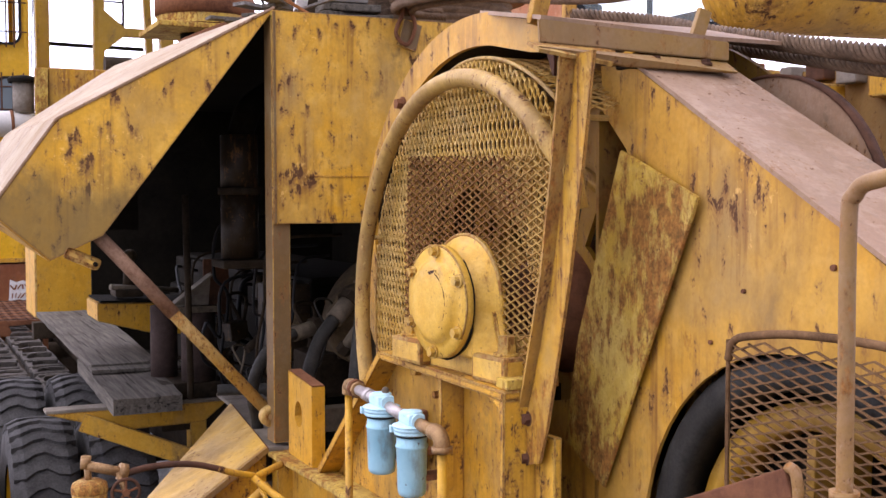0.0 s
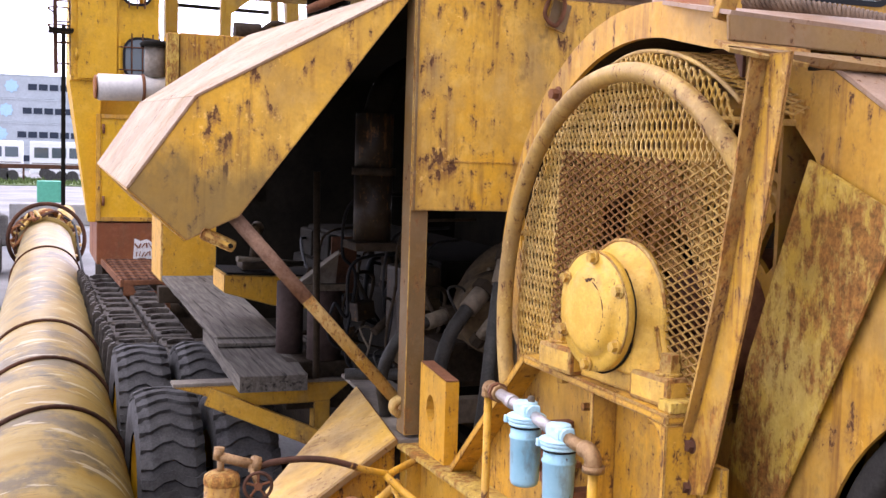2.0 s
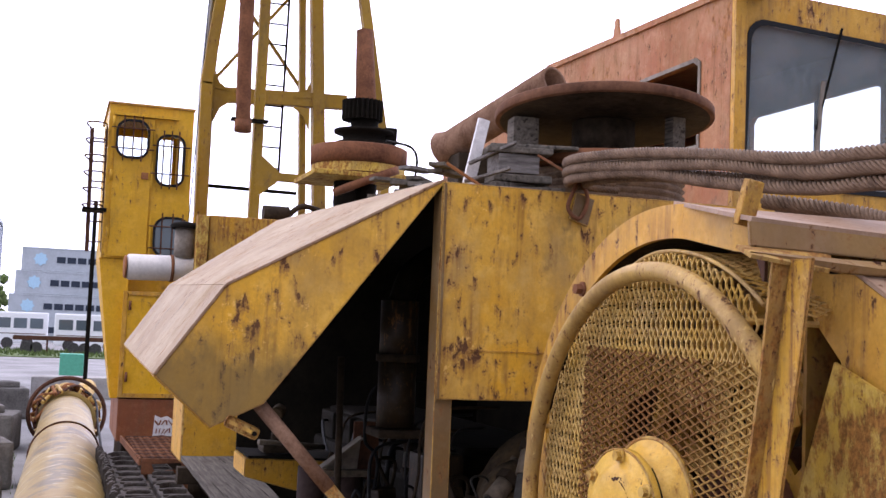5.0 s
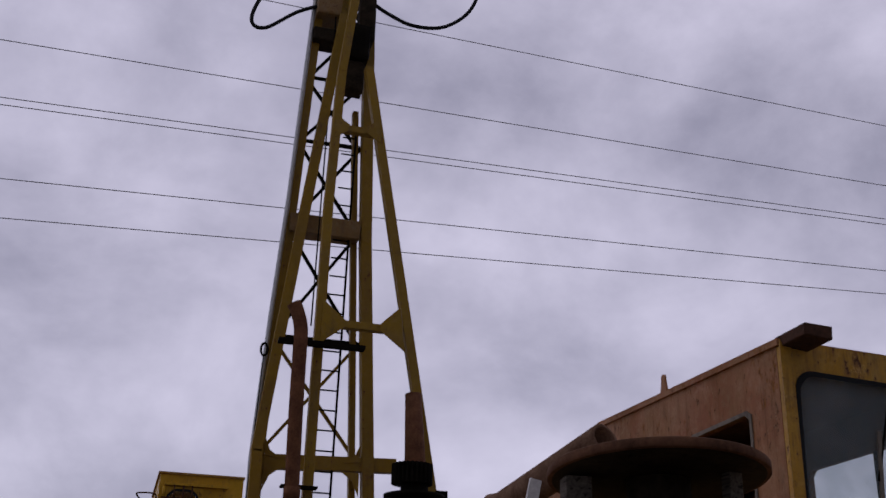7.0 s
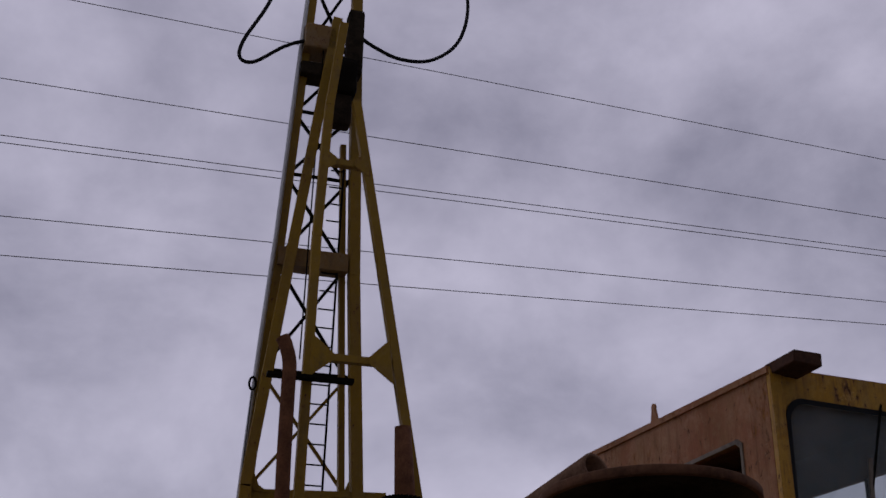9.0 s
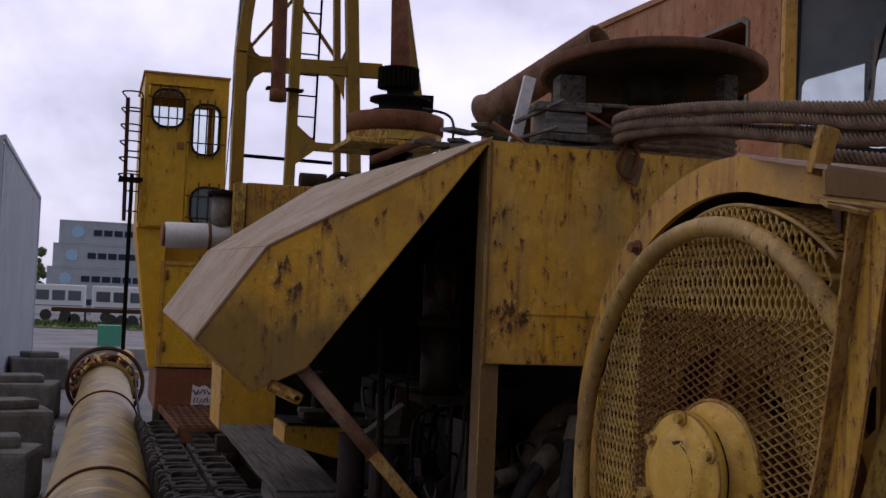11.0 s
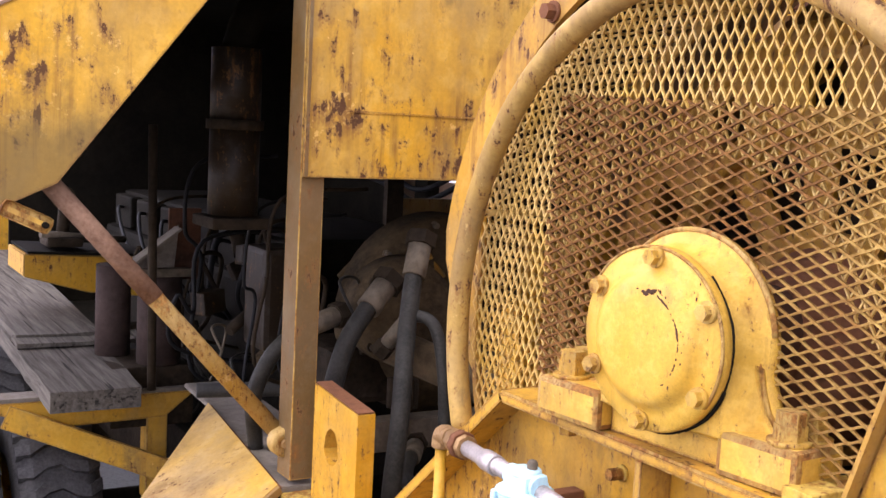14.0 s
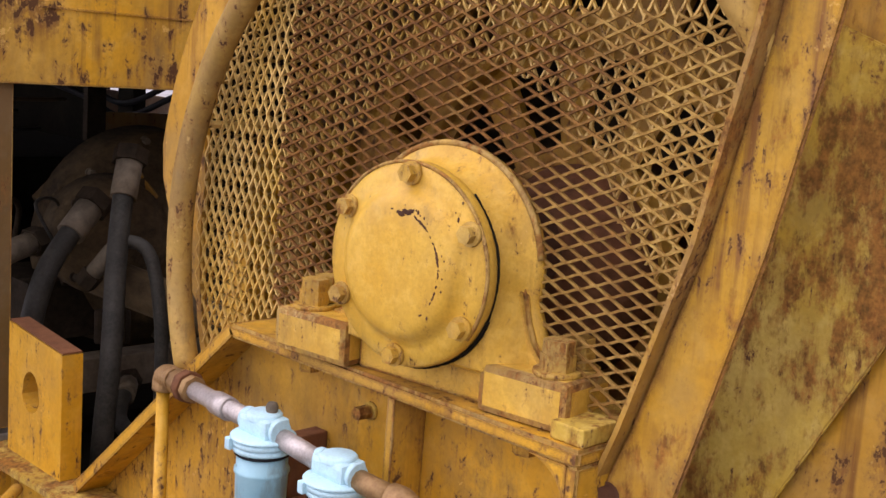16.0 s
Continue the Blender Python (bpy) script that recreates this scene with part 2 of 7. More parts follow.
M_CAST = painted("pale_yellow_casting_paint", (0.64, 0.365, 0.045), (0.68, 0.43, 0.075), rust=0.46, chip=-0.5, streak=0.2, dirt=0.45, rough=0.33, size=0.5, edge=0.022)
M_RUSTY = painted("rust_eaten_yellow_paint", (0.56, 0.36, 0.045), (0.60, 0.43, 0.105), rust=0.99, chip=0.9, streak=0.9, dirt=0.6, rough=0.7, size=0.6)
M_BOLT = painted("chipped_bolt_paint", (0.52, 0.30, 0.04), (0.58, 0.38, 0.09), rust=0.74, chip=1.2, streak=0.2, dirt=0.8, rough=0.5, size=0.3)
M_SCALE = painted("flaking_orange_rust", (0.50, 0.27, 0.03), (0.46, 0.26, 0.06), rust=0.74, chip=1.2, streak=0.4, dirt=0.9, rough=0.8, size=0.45)
M_EDGE = painted("worn_edge_paint", (0.46, 0.26, 0.04), (0.50, 0.33, 0.10), rust=0.93, chip=0.8, streak=0.2, dirt=0.8, rough=0.7, size=0.4)
M_RING = painted("dull_ring_paint", (0.36, 0.22, 0.060), (0.54, 0.34, 0.08), rust=0.48, chip=0.8, streak=0.2, dirt=0.85, rough=0.45, size=0.8)
M_SLOPE = painted("streaked_yellow_paint", (0.54, 0.270, 0.020), (0.57, 0.32, 0.048), rust=0.56, chip=1.0, streak=1.1, dirt=0.8, grain=22)
M_FAR = painted("distant_yellow_paint", (0.66, 0.37, 0.010), (0.64, 0.35, 0.018), rust=0.3, chip=0.2, streak=0.5, dirt=0.3, size=2.0)
M_MAST = painted("mast_yellow_paint", (0.37, 0.215, 0.012), (0.31, 0.185, 0.022), rust=0.4, chip=0.35, streak=0.3, dirt=0.5, size=2.0)
M_ORANGE = painted("rusty_orange_cab_paint", (0.36, 0.125, 0.045), (0.43, 0.22, 0.095), rust=0.60, chip=0.7, streak=0.9, dirt=0.6, rough=0.6, size=1.3)
M_BROWNP = painted("brown_primer_paint", (0.19, 0.058, 0.022), (0.24, 0.085, 0.03), rust=0.4, chip=0.3, streak=0.6, dirt=0.3)
M_HOODTOP = painted("sun_bleached_hood_paint", (0.28, 0.182, 0.085), (0.37, 0.275, 0.155), rust=0.60, chip=0.6, streak=-3.0, dirt=0.5, rough=0.6)
M_PINK = painted("pinkish_rust_sheet", (0.29, 0.175, 0.105), (0.36, 0.245, 0.16), rust=0.48, chip=0.3, streak=0.2, dirt=0.5, rough=0.6)
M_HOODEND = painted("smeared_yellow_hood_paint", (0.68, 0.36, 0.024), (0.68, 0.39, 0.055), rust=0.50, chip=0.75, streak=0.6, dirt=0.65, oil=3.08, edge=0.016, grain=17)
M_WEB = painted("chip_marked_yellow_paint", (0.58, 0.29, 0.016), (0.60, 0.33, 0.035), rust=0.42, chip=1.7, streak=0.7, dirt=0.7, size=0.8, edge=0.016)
M_FENDER = painted("dust_covered_yellow_paint", (0.62, 0.36, 0.05), (0.50, 0.33, 0.13), rust=0.42, chip=0.3, streak=0.0, dirt=0.95)
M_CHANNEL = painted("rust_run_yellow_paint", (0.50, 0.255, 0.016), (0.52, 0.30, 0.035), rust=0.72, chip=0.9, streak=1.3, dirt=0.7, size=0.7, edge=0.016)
# Greasy yellow made darker, with shade inside the guard mixed into the colour.
M_WHEELY = painted("darkened_greasy_yellow_paint", (0.34, 0.175, 0.014), (0.25, 0.13, 0.022), rust=0.80, chip=1.2, streak=0.4, dirt=0.6, rough=0.5)
M_RUST = rusted("brown_rust", (0.085, 0.036, 0.02), (0.24, 0.105, 0.05))
M_RUSTD = rusted("dark_rust", (0.035, 0.02, 0.014), (0.13, 0.06, 0.035))
M_RUSTO = rusted("orange_rust", (0.15, 0.06, 0.025), (0.34, 0.15, 0.06))
M_SLEEVE = rusted("dusty_pinkish_rust", (0.115, 0.060, 0.036), (0.31, 0.19, 0.125), scale=2.5)
M_ROD = painted("scraped_yellow_rod_paint", (0.46, 0.27, 0.045), (0.48, 0.32, 0.11), rust=0.78, chip=1.3, streak=0.3, dirt=0.7, rough=0.7, size=0.5)
km = Nodes("rusted_mesh_steel")
msep = km.n.new("ShaderNodeSeparateXYZ")
km.l.new(km.co, msep.inputs[0])
kept = km.maths("ADD", km.maths("MULTIPLY", km.maths("ADD", msep.outputs["Y"], 1.95), -0.75), km.maths("MULTIPLY", km.noise(5, 5, 0.6), 1.4))
mcol = km.mix(km.ramp(km.noise(60, 6, 0.7), 0.38, 0.62), (0.085, 0.036, 0.012), (0.23, 0.105, 0.028))
mcol = km.mix(km.ramp(kept, 0.52, 1.0), mcol, km.mix(km.ramp(km.noise(45, 5, 0.7), 0.4, 0.62), (0.26, 0.145, 0.036), (0.46, 0.30, 0.085)))
km.bump(km.noise(70, 5, 0.7), 0.4, 0.003)
km.bsdf.inputs["Specular IOR Level"].default_value = 0.15
M_MESHR = km.put(mcol, 0.8)
M_MESHY = painted("yellow_mesh_paint", (0.62, 0.385, 0.080), (0.66, 0.45, 0.16), rust=0.42, chip=0.45, streak=0.1, dirt=0.5, size=0.4)
M_ROPE = rusted("rusty_wire_rope", (0.070, 0.043, 0.026), (0.22, 0.145, 0.090), scale=4, rough=0.6)
# Iron colours lowered to near black, taking in shade inside the engine bay.
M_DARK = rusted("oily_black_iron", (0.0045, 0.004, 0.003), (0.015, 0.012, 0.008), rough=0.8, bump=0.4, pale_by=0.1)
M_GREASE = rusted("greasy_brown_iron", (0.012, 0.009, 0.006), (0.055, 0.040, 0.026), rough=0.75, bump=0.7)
M_FITTING = rusted("oily_grey_fitting", (0.055, 0.044, 0.032), (0.21, 0.17, 0.12), rough=0.65)
M_LEDGE = painted("grimy_brown_yellow_paint", (0.33, 0.19, 0.045), (0.26, 0.16, 0.075), rust=0.62, chip=0.6, streak=0.6, dirt=0.9)
M_TRACK = rusted("grey_cast_track_steel", (0.024, 0.021, 0.018), (0.115, 0.10, 0.085), rough=0.85, bump=0.7)
M_DUST = rusted("dusty_grey_steel", (0.12, 0.10, 0.08), (0.30, 0.26, 0.21), rough=0.8)
M_HOSE = plain("dusty_black_hose", (0.027, 0.025, 0.021), 0.6, vary=0.5, scale=12)
M_RUBBER = plain("worn_tyre_rubber", (0.060, 0.057, 0.055), 0.85, vary=0.45, scale=9, bump=0.4)
kf = Nodes("stained_blue_plastic")
fcol = kf.mix(kf.ramp(kf.noise(9, 6, 0.6), 0.35, 0.7), (0.24, 0.46, 0.55), (0.36, 0.60, 0.68))
fcol = kf.mix(kf.maths("MULTIPLY", kf.ramp(kf.noise(16, 7, 0.7, kf.scaled(1, 1, 0.35)), 0.52, 0.68), 0.65), fcol, (0.15, 0.15, 0.12))
fcol = kf.mix(kf.ramp(kf.noise(38, 5, 0.6), 0.665, 0.69), fcol, (0.10, 0.09, 0.09))
M_SUMP = kf.put(fcol, 0.4)
M_BLUEP = plain("chalky_light_blue_plastic", (0.44, 0.67, 0.75), 0.5, vary=0.15, scale=18, bump=0.1)
M_BRASS = rusted("old_brass_fitting", (0.17, 0.090, 0.038), (0.45, 0.28, 0.12), rough=0.5, scale=4, metal=0.5)
M_ZINC = plain("galvanised_fitting", (0.42, 0.38, 0.36), 0.5, 0.5, vary=0.3, scale=20)
M_SILVER = plain("silver_heat_paint", (0.52, 0.49, 0.45), 0.5, 0.2, vary=0.15, scale=5)
M_ALU = plain("dull_aluminium", (0.55, 0.55, 0.55), 0.5, 0.6, vary=0.2, scale=12)
M_WHITE = plain("white_paint", (0.78, 0.79, 0.80), 0.5, vary=0.06, scale=4)
M_CONC = plain("grey_concrete", (0.36, 0.34, 0.31), 0.9, vary=0.25, scale=3, bump=0.4)
M_GREEN = plain("faded_green_paint", (0.10, 0.36, 0.24), 0.6, vary=0.15)
M_BOXGREY = plain("container_light_grey_paint", (0.44, 0.48, 0.51), 0.6, vary=0.12, scale=0.6)
M_LETTER = plain("dark_lettering_paint", (0.03, 0.04, 0.06), 0.6, vary=0.1)
M_STAR = plain("light_blue_emblem_paint", (0.40, 0.60, 0.74), 0.6, vary=0.1)
M_BLACK = plain("matt_black_rubber", (0.012, 0.012, 0.013), 0.7, vary=0.2)
M_STRIP = plain("chalk_white_sticker", (0.62, 0.60, 0.58), 0.7, vary=0.2, scale=25)

kg = Nodes("tinted_window_glass")
kg.put((0.10, 0.13, 0.15), 0.06, 0.0)
kg.bsdf.inputs["Transmission Weight"].default_value = 0.15
kg.bsdf.inputs["Specular IOR Level"].default_value = 0.9
M_GLASS = kg.mat
# Grey body mixes dust with sky reflection painted into the glass colour.
kq = Nodes("dusty_reflection_grey_glass")
kq.put(kq.mix(kq.ramp(kq.noise(3.0, 5), 0.4, 0.7), (0.46, 0.52, 0.53), (0.60, 0.65, 0.65)), 0.04, 0.0)
kq.bsdf.inputs["Transmission Weight"].default_value = 0.84
kq.bsdf.inputs["IOR"].default_value = 1.06
M_DUSTGL = kq.mat
kc = Nodes("clear_window_glass")
kc.put((0.85, 0.92, 0.93), 0.03, 0.0)
kc.bsdf.inputs["Transmission Weight"].default_value = 1.0
kc.bsdf.inputs["IOR"].default_value = 1.05
M_CLEAR = kc.mat

kw = Nodes("weathered_grey_wood")
gr = kw.noise(7, 9, 0.7, kw.scaled(6, 0.28, 6), 0.5)
wcol = kw.mix(kw.ramp(gr, 0.35, 0.68), (0.062, 0.054, 0.044), (0.180, 0.158, 0.128))
wcol = kw.mix(kw.maths("MULTIPLY", kw.ramp(kw.noise(2.2, 5), 0.5, 0.75), 0.6), wcol, (0.05, 0.042, 0.035))
kw.bsdf.inputs["Specular IOR Level"].default_value = 0.1
crack = kw.ramp(kw.noise(9, 4, 0.55, kw.scaled(5, 0.10, 5), 0.2), 0.60, 0.65)
wcol = kw.mix(kw.maths("MULTIPLY", crack, 0.8), wcol, (0.018, 0.015, 0.012))
kw.bump(kw.maths("SUBTRACT", kw.maths("MULTIPLY", gr, 0.5), crack), 0.4, 0.006)
M_WOOD = kw.put(wcol, 0.85)
kv = Nodes("split_timber")
gr = kv.noise(8, 9, 0.7, kv.scaled(0.6, 6, 6), 0.4)
kv.bump(gr, 0.6, 0.008)
M_TIMBER = kv.put(kv.mix(kv.ramp(gr, 0.35, 0.68), (0.06, 0.052, 0.045), (0.25, 0.23, 0.21)), 0.85)

kd = Nodes("yard_gravel_ground")
dcol = kd.mix(kd.ramp(kd.noise(0.35, 6), 0.38, 0.65), (0.19, 0.185, 0.175), (0.31, 0.30, 0.29))
dcol = kd.mix(kd.maths("MULTIPLY", kd.ramp(kd.noise(30, 5, 0.7), 0.45, 0.7), 0.5), dcol, (0.095, 0.09, 0.085))
kd.bump(kd.noise(40, 5, 0.7), 0.5, 0.02)
M_GROUND = kd.put(dcol, 0.95)
kr = Nodes("grass_green")
kr.bump(kr.noise(15, 5), 0.5, 0.05)
M_GRASS = kr.put(kr.mix(kr.ramp(kr.noise(2.0, 6), 0.35, 0.7), (0.05, 0.085, 0.02), (0.13, 0.17, 0.045)), 0.95)
kt = Nodes("yellowed_tube_paint")
tb = kt.noise(2.2, 5, 0.6, kt.scaled(1, 1.4, 1))
tcol = kt.mix(kt.ramp(tb, 0.35, 0.65), (0.25, 0.155, 0.030), (0.30, 0.210, 0.065))
tcol = kt.mix(kt.maths("MULTIPLY", kt.ramp(kt.noise(2.6, 7, 0.66, kt.scaled(0.8, 0.55, 0.8)), 0.50, 0.60), 0.85), tcol, (0.115, 0.088, 0.050))
tcol = kt.mix(kt.maths("MULTIPLY", kt.ramp(kt.noise(5.0, 4, 0.5, kt.scaled(0.5, 1.6, 0.5)), 0.60, 0.63), 0.7), tcol, (0.44, 0.37, 0.23))
tcol = kt.mix(kt.maths("MULTIPLY", kt.ramp(kt.noise(6.0, 6, 0.7, kt.scaled(0.35, 3.2, 0.35), 0.4), 0.60, 0.66), 0.8), tcol, (0.055, 0.042, 0.025))
tcol = kt.mix(kt.ramp(kt.noise(16, 8, 0.7), 0.66, 0.70), tcol, (0.10, 0.06, 0.03))
kt.bump(kt.noise(9, 6), 0.4, 0.02)
kt.bsdf.inputs["Specular IOR Level"].default_value = 0.16
M_TUBE = kt.put(tcol, 0.46)


# ---- mesh helpers ----
def shell(verts, faces, bm=None):
    bm = bm or bmesh.new()
    vs = [bm.verts.new(v) for v in verts]
    for f in faces:
        bm.faces.new([vs[i] for i in f])
    return bm


def box(lo, hi, bevel=0.0, bm=None, m=None):
    """A box between two corners, its edges rounded by bevel."""
    b = bmesh.new()
    x0, y0, z0 = lo
    x1, y1, z1 = hi
    shell([(x0, y0, z0), (x1, y0, z0), (x1, y1, z0), (x0, y1, z0), (x0, y0, z1), (x1, y0, z1), (x1, y1, z1), (x0, y1, z1)],
          [(3, 2, 1, 0), (4, 5, 6, 7), (0, 1, 5, 4), (1, 2, 6, 5), (2, 3, 7, 6), (3, 0, 4, 7)], b)
    if bevel:
        bmesh.ops.bevel(b, geom=b.edges[:], offset=bevel, segments=2, affect="EDGES", profile=0.6, material=1)
    return merge(bm, b, m)


def merge(bm, b, m=None):
    if m is not None:
        bmesh.ops.transform(b, matrix=m, verts=b.verts)
    if bm is None:
        return b
    me = bpy.data.meshes.new("tmp")
    b.to_mesh(me)
    b.free()
    bm.from_mesh(me)
    bpy.data.meshes.remove(me)
    return bm


def axes_from(d, up=(0, 0, 1)):
    d = Vector(d).normalized()
    s = d.cross(Vector(up))
    if s.length < 1e-4:
        s = Vector((1, 0, 0))
    s.normalize()
    return d, s, s.cross(d).normalized()


def beam(p, q, w, h, bevel=0.0, bm=None, up=(0, 0, 1)):
    """A bar from p to q, w wide across and h high."""
    p, q = Vector(p), Vector(q)
    d, s, u = axes_from(q - p, up)
    m = Matrix((s, d, u)).transposed().to_4x4()
    m.translation = (p + q) / 2
    ln = (q - p).length / 2
    return box((-w / 2, -ln, -h / 2), (w / 2, ln, h / 2), bevel, bm, m)


def rod(p, q, r, sides=12, bm=None, r2=None, caps=True):
    p, q = Vector(p), Vector(q)
    d, s, u = axes_from(q - p)
    b = bmesh.new()
    rr = r if r2 is None else r2
    ra = [b.verts.new(p + r * (math.cos(a) * s + math.sin(a) * u)) for a in (2 * math.pi * i / sides for i in range(sides))]
    rb = [b.verts.new(q + rr * (math.cos(a) * s + math.sin(a) * u)) for a in (2 * math.pi * i / sides for i in range(sides))]
    for i in range(sides):
        f = b.faces.new((ra[i], ra[(i + 1) % sides], rb[(i + 1) % sides], rb[i]))
        f.smooth = sides > 6
    if caps:
        b.faces.new(ra[::-1])
        b.faces.new(rb)
    return merge(bm, b)


def spline(pts, n=8):
    """A smooth line through the points."""
    pts = [Vector(p) for p in pts]
    e = [2 * pts[0] - pts[1], *pts, 2 * pts[-1] - pts[-2]]
    out = []
    for i in range(1, len(e) - 2):
        a, b, c, d = e[i - 1:i + 3]
        for k in range(n):
            t = k / n
            out.append(0.5 * (2 * b + (c - a) * t + (2 * a - 5 * b + 4 * c - d) * t * t + (3 * b - a - 3 * c + d) * t ** 3))
    return out + [pts[-1]]


def hose(pts, r, sides=10, bm=None, closed=False, lobes=0, twist=0.0, depth=0.14):
    """A tube along points; lobes and twist make a laid rope of it."""
    b = bmesh.new()
    rings, n = [], len(pts)
    pts = [Vector(p) for p in pts]
    s = None
    run = 0.0
    for i, p in enumerate(pts):
        d = (pts[(i + 1) % n] - pts[i - 1]) if (closed or 0 < i < n - 1) else (pts[1] - pts[0] if i == 0 else pts[-1] - pts[-2])
        d.normalize()
        s = axes_from(d)[1] if s is None else (s - d * s.dot(d)).normalized()
        u = s.cross(d)
        run += (p - pts[i - 1]).length if i else 0
        ring = []
        for k in range(sides):
            a = 2 * math.pi * k / sides
            q = r * (1 - depth + depth * abs(math.cos(lobes * (a + twist * run) / 2))) if lobes else r
            ring.append(b.verts.new(p + q * (math.cos(a) * s + math.sin(a) * u)))
        rings.append(ring)
    for i in range(n if closed else n - 1):
        ra, rb = rings[i], rings[(i + 1) % n]
        for k in range(sides):
            f = b.faces.new((ra[k], ra[(k + 1) % sides], rb[(k + 1) % sides], rb[k]))
            f.smooth = True
    if not closed:
        b.faces.new(rings[0])
        b.faces.new(rings[-1][::-1])
    bmesh.ops.recalc_face_normals(b, faces=b.faces)
    return merge(bm, b)


def slab(outline, axis, lo, hi, bevel=0.0, bm=None, hole=None):
    """A flat outline (two coordinates a point) given thickness along x, y or z, with one hole if wanted."""
    b = bmesh.new()
    put = {"x": lambda p, v: (v, p[0], p[1]), "y": lambda p, v: (p[0], v, p[1]), "z": lambda p, v: (p[0], p[1], v)}[axis]
    holes = [] if not hole else ([list(h) for h in hole] if isinstance(hole[0][0], (tuple, list)) else [list(hole)])
    loops = [list(outline)] + holes
    for v in (lo, hi):
        edges = []
        for lp in loops:
            vs = [b.verts.new(put(p, v)) for p in lp]
            edges += [b.edges.new((vs[i], vs[(i + 1) % len(vs)])) for i in range(len(vs))]
        if hole:
            bmesh.ops.triangle_fill(b, edges=edges, use_beauty=True)
        else:
            b.faces.new(b.verts[-len(outline):])
        b.verts.ensure_lookup_table()
    b.verts.ensure_lookup_table()
    total = sum(len(lp) for lp in loops)
    base = 0
    for lp in loops:
        n = len(lp)
        for i in range(n):
            j = (i + 1) % n
            b.faces.new((b.verts[base + i], b.verts[base + j], b.verts[total + base + j], b.verts[total + base + i]))
        base += n
    bmesh.ops.recalc_face_normals(b, faces=b.faces)
    if bevel:
        bmesh.ops.bevel(b, geom=[e for e in b.edges if not e.is_boundary and e.calc_face_angle(0) > 0.6], offset=bevel, segments=2, affect="EDGES", material=1)
    return merge(bm, b)


def lathe(profile, centre, axis, sides=32, bm=None, span=2 * math.pi, start=0.0):
    """Turn a profile of (along, radius) round an axis through centre."""
    d, s, u = axes_from(axis)
    c = Vector(centre)
    b = bmesh.new()
    full = span > 2 * math.pi - 1e-4
    n = sides if full else sides + 1
    rings = []
    for al, r in profile:
        rings.append([b.verts.new(c + d * al + r * (math.cos(start + span * k / sides) * s + math.sin(start + span * k / sides) * u)) for k in range(n)])
    for ra, rb in zip(rings, rings[1:]):
        for k in range(sides):
            f = b.faces.new((ra[k], ra[(k + 1) % n], rb[(k + 1) % n], rb[k]))
            f.smooth = True
    bmesh.ops.remove_doubles(b, verts=b.verts, dist=1e-6)
    bmesh.ops.recalc_face_normals(b, faces=b.faces)
    return merge(bm, b)


def loft(rings):
    """A skin through closed outlines of equal count, capped at both ends."""
    b = bmesh.new()
    vs = [[b.verts.new(p) for p in r] for r in rings]
    n = len(rings[0])
    for a, c in zip(vs, vs[1:]):
        for i in range(n):
            f = b.faces.new((a[i], a[(i + 1) % n], c[(i + 1) % n], c[i]))
            f.smooth = True
    b.faces.new(vs[0])
    b.faces.new(vs[-1])
    bmesh.ops.recalc_face_normals(b, faces=b.faces)
    return b


def arc(cy, cz, r, a0, a1, n):
    return [(cy + r * math.cos(radians(a0 + (a1 - a0) * i / n)), cz + r * math.sin(radians(a0 + (a1 - a0) * i / n))) for i in range(n + 1)]


def expanded(plane, u0, u1, v0, v1, du, dv, wire, keep=lambda u, v: True, thick=0.0, upright=False):
    """Expanded metal: wavy strands that touch their neighbours. plane(u, v, w) gives the place in space."""
    verts, faces = [], []
    th = thick or wire
    if upright:
        n, step, run0, run1, cell, amp = int(2 * (u1 - u0) / du) + 1, du / 2, v0, v1, dv, du / 4
        start = u0
    else:
        n, step, run0, run1, cell, amp = int(2 * (v1 - v0) / dv) + 1, dv / 2, u0, u1, du, dv / 4
        start = v0
    k = 6
    m = int((run1 - run0) / cell * k)
    for j in range(n):
        sign = 1 if j % 2 else -1
        lift = 0.0012 * sign
        prev = None
        for i in range(m + 1):
            s = run0 + i * cell / k
            wave = amp * (1.06, 0.42, -0.42, -1.06, -0.42, 0.42)[i % 6]
            c = start + j * step + sign * wave
            u, v = (c, s) if upright else (s, c)
            if not keep(u, v):
                prev = None
                continue
            slope = 0.0 if i % 3 == 0 else 4.4 * amp / cell
            h = wire / 2 * math.sqrt(1 + min(slope * slope, 9.0))
            base = len(verts)
            for sx, w in ((1, -th / 2), (1, th / 2), (-1, th / 2), (-1, -th / 2)):
                verts.append(plane(u + sx * h, v, w + lift) if upright else plane(u, v + sx * h, w + lift))
            if prev is not None:
                for q in range(4):
                    r = (q + 1) % 4
                    faces.append((prev + q, prev + r, base + r, base + q))
            prev = base
    return verts, faces


WORN = (M_YELLOW, M_HOODEND, M_PANEL, M_SOFT, M_POST, M_SLOPE, M_CAST)


def finish(name, bm_or_data, material, smooth=False):
    me = bpy.data.meshes.new(name)
    if isinstance(bm_or_data, tuple):
        me.from_pydata(bm_or_data[0], [], bm_or_data[1])
    else:
        bm_or_data.to_mesh(me)
        bm_or_data.free()
    if isinstance(bm_or_data, tuple) and smooth:
        me.polygons.foreach_set("use_smooth", [True] * len(me.polygons))
    me.materials.append(material)
    me.materials.append(M_EDGE if material in WORN else material)
    return me


def thing(name, loc, label, category, group="", kind=""):
    """An Empty at the base of a thing, which carries its tags and parents its parts."""
    ob = new(name)
    ob.location = loc
    ob.empty_display_size = 0.1
    return tagged(ob, label, category, group, kind)


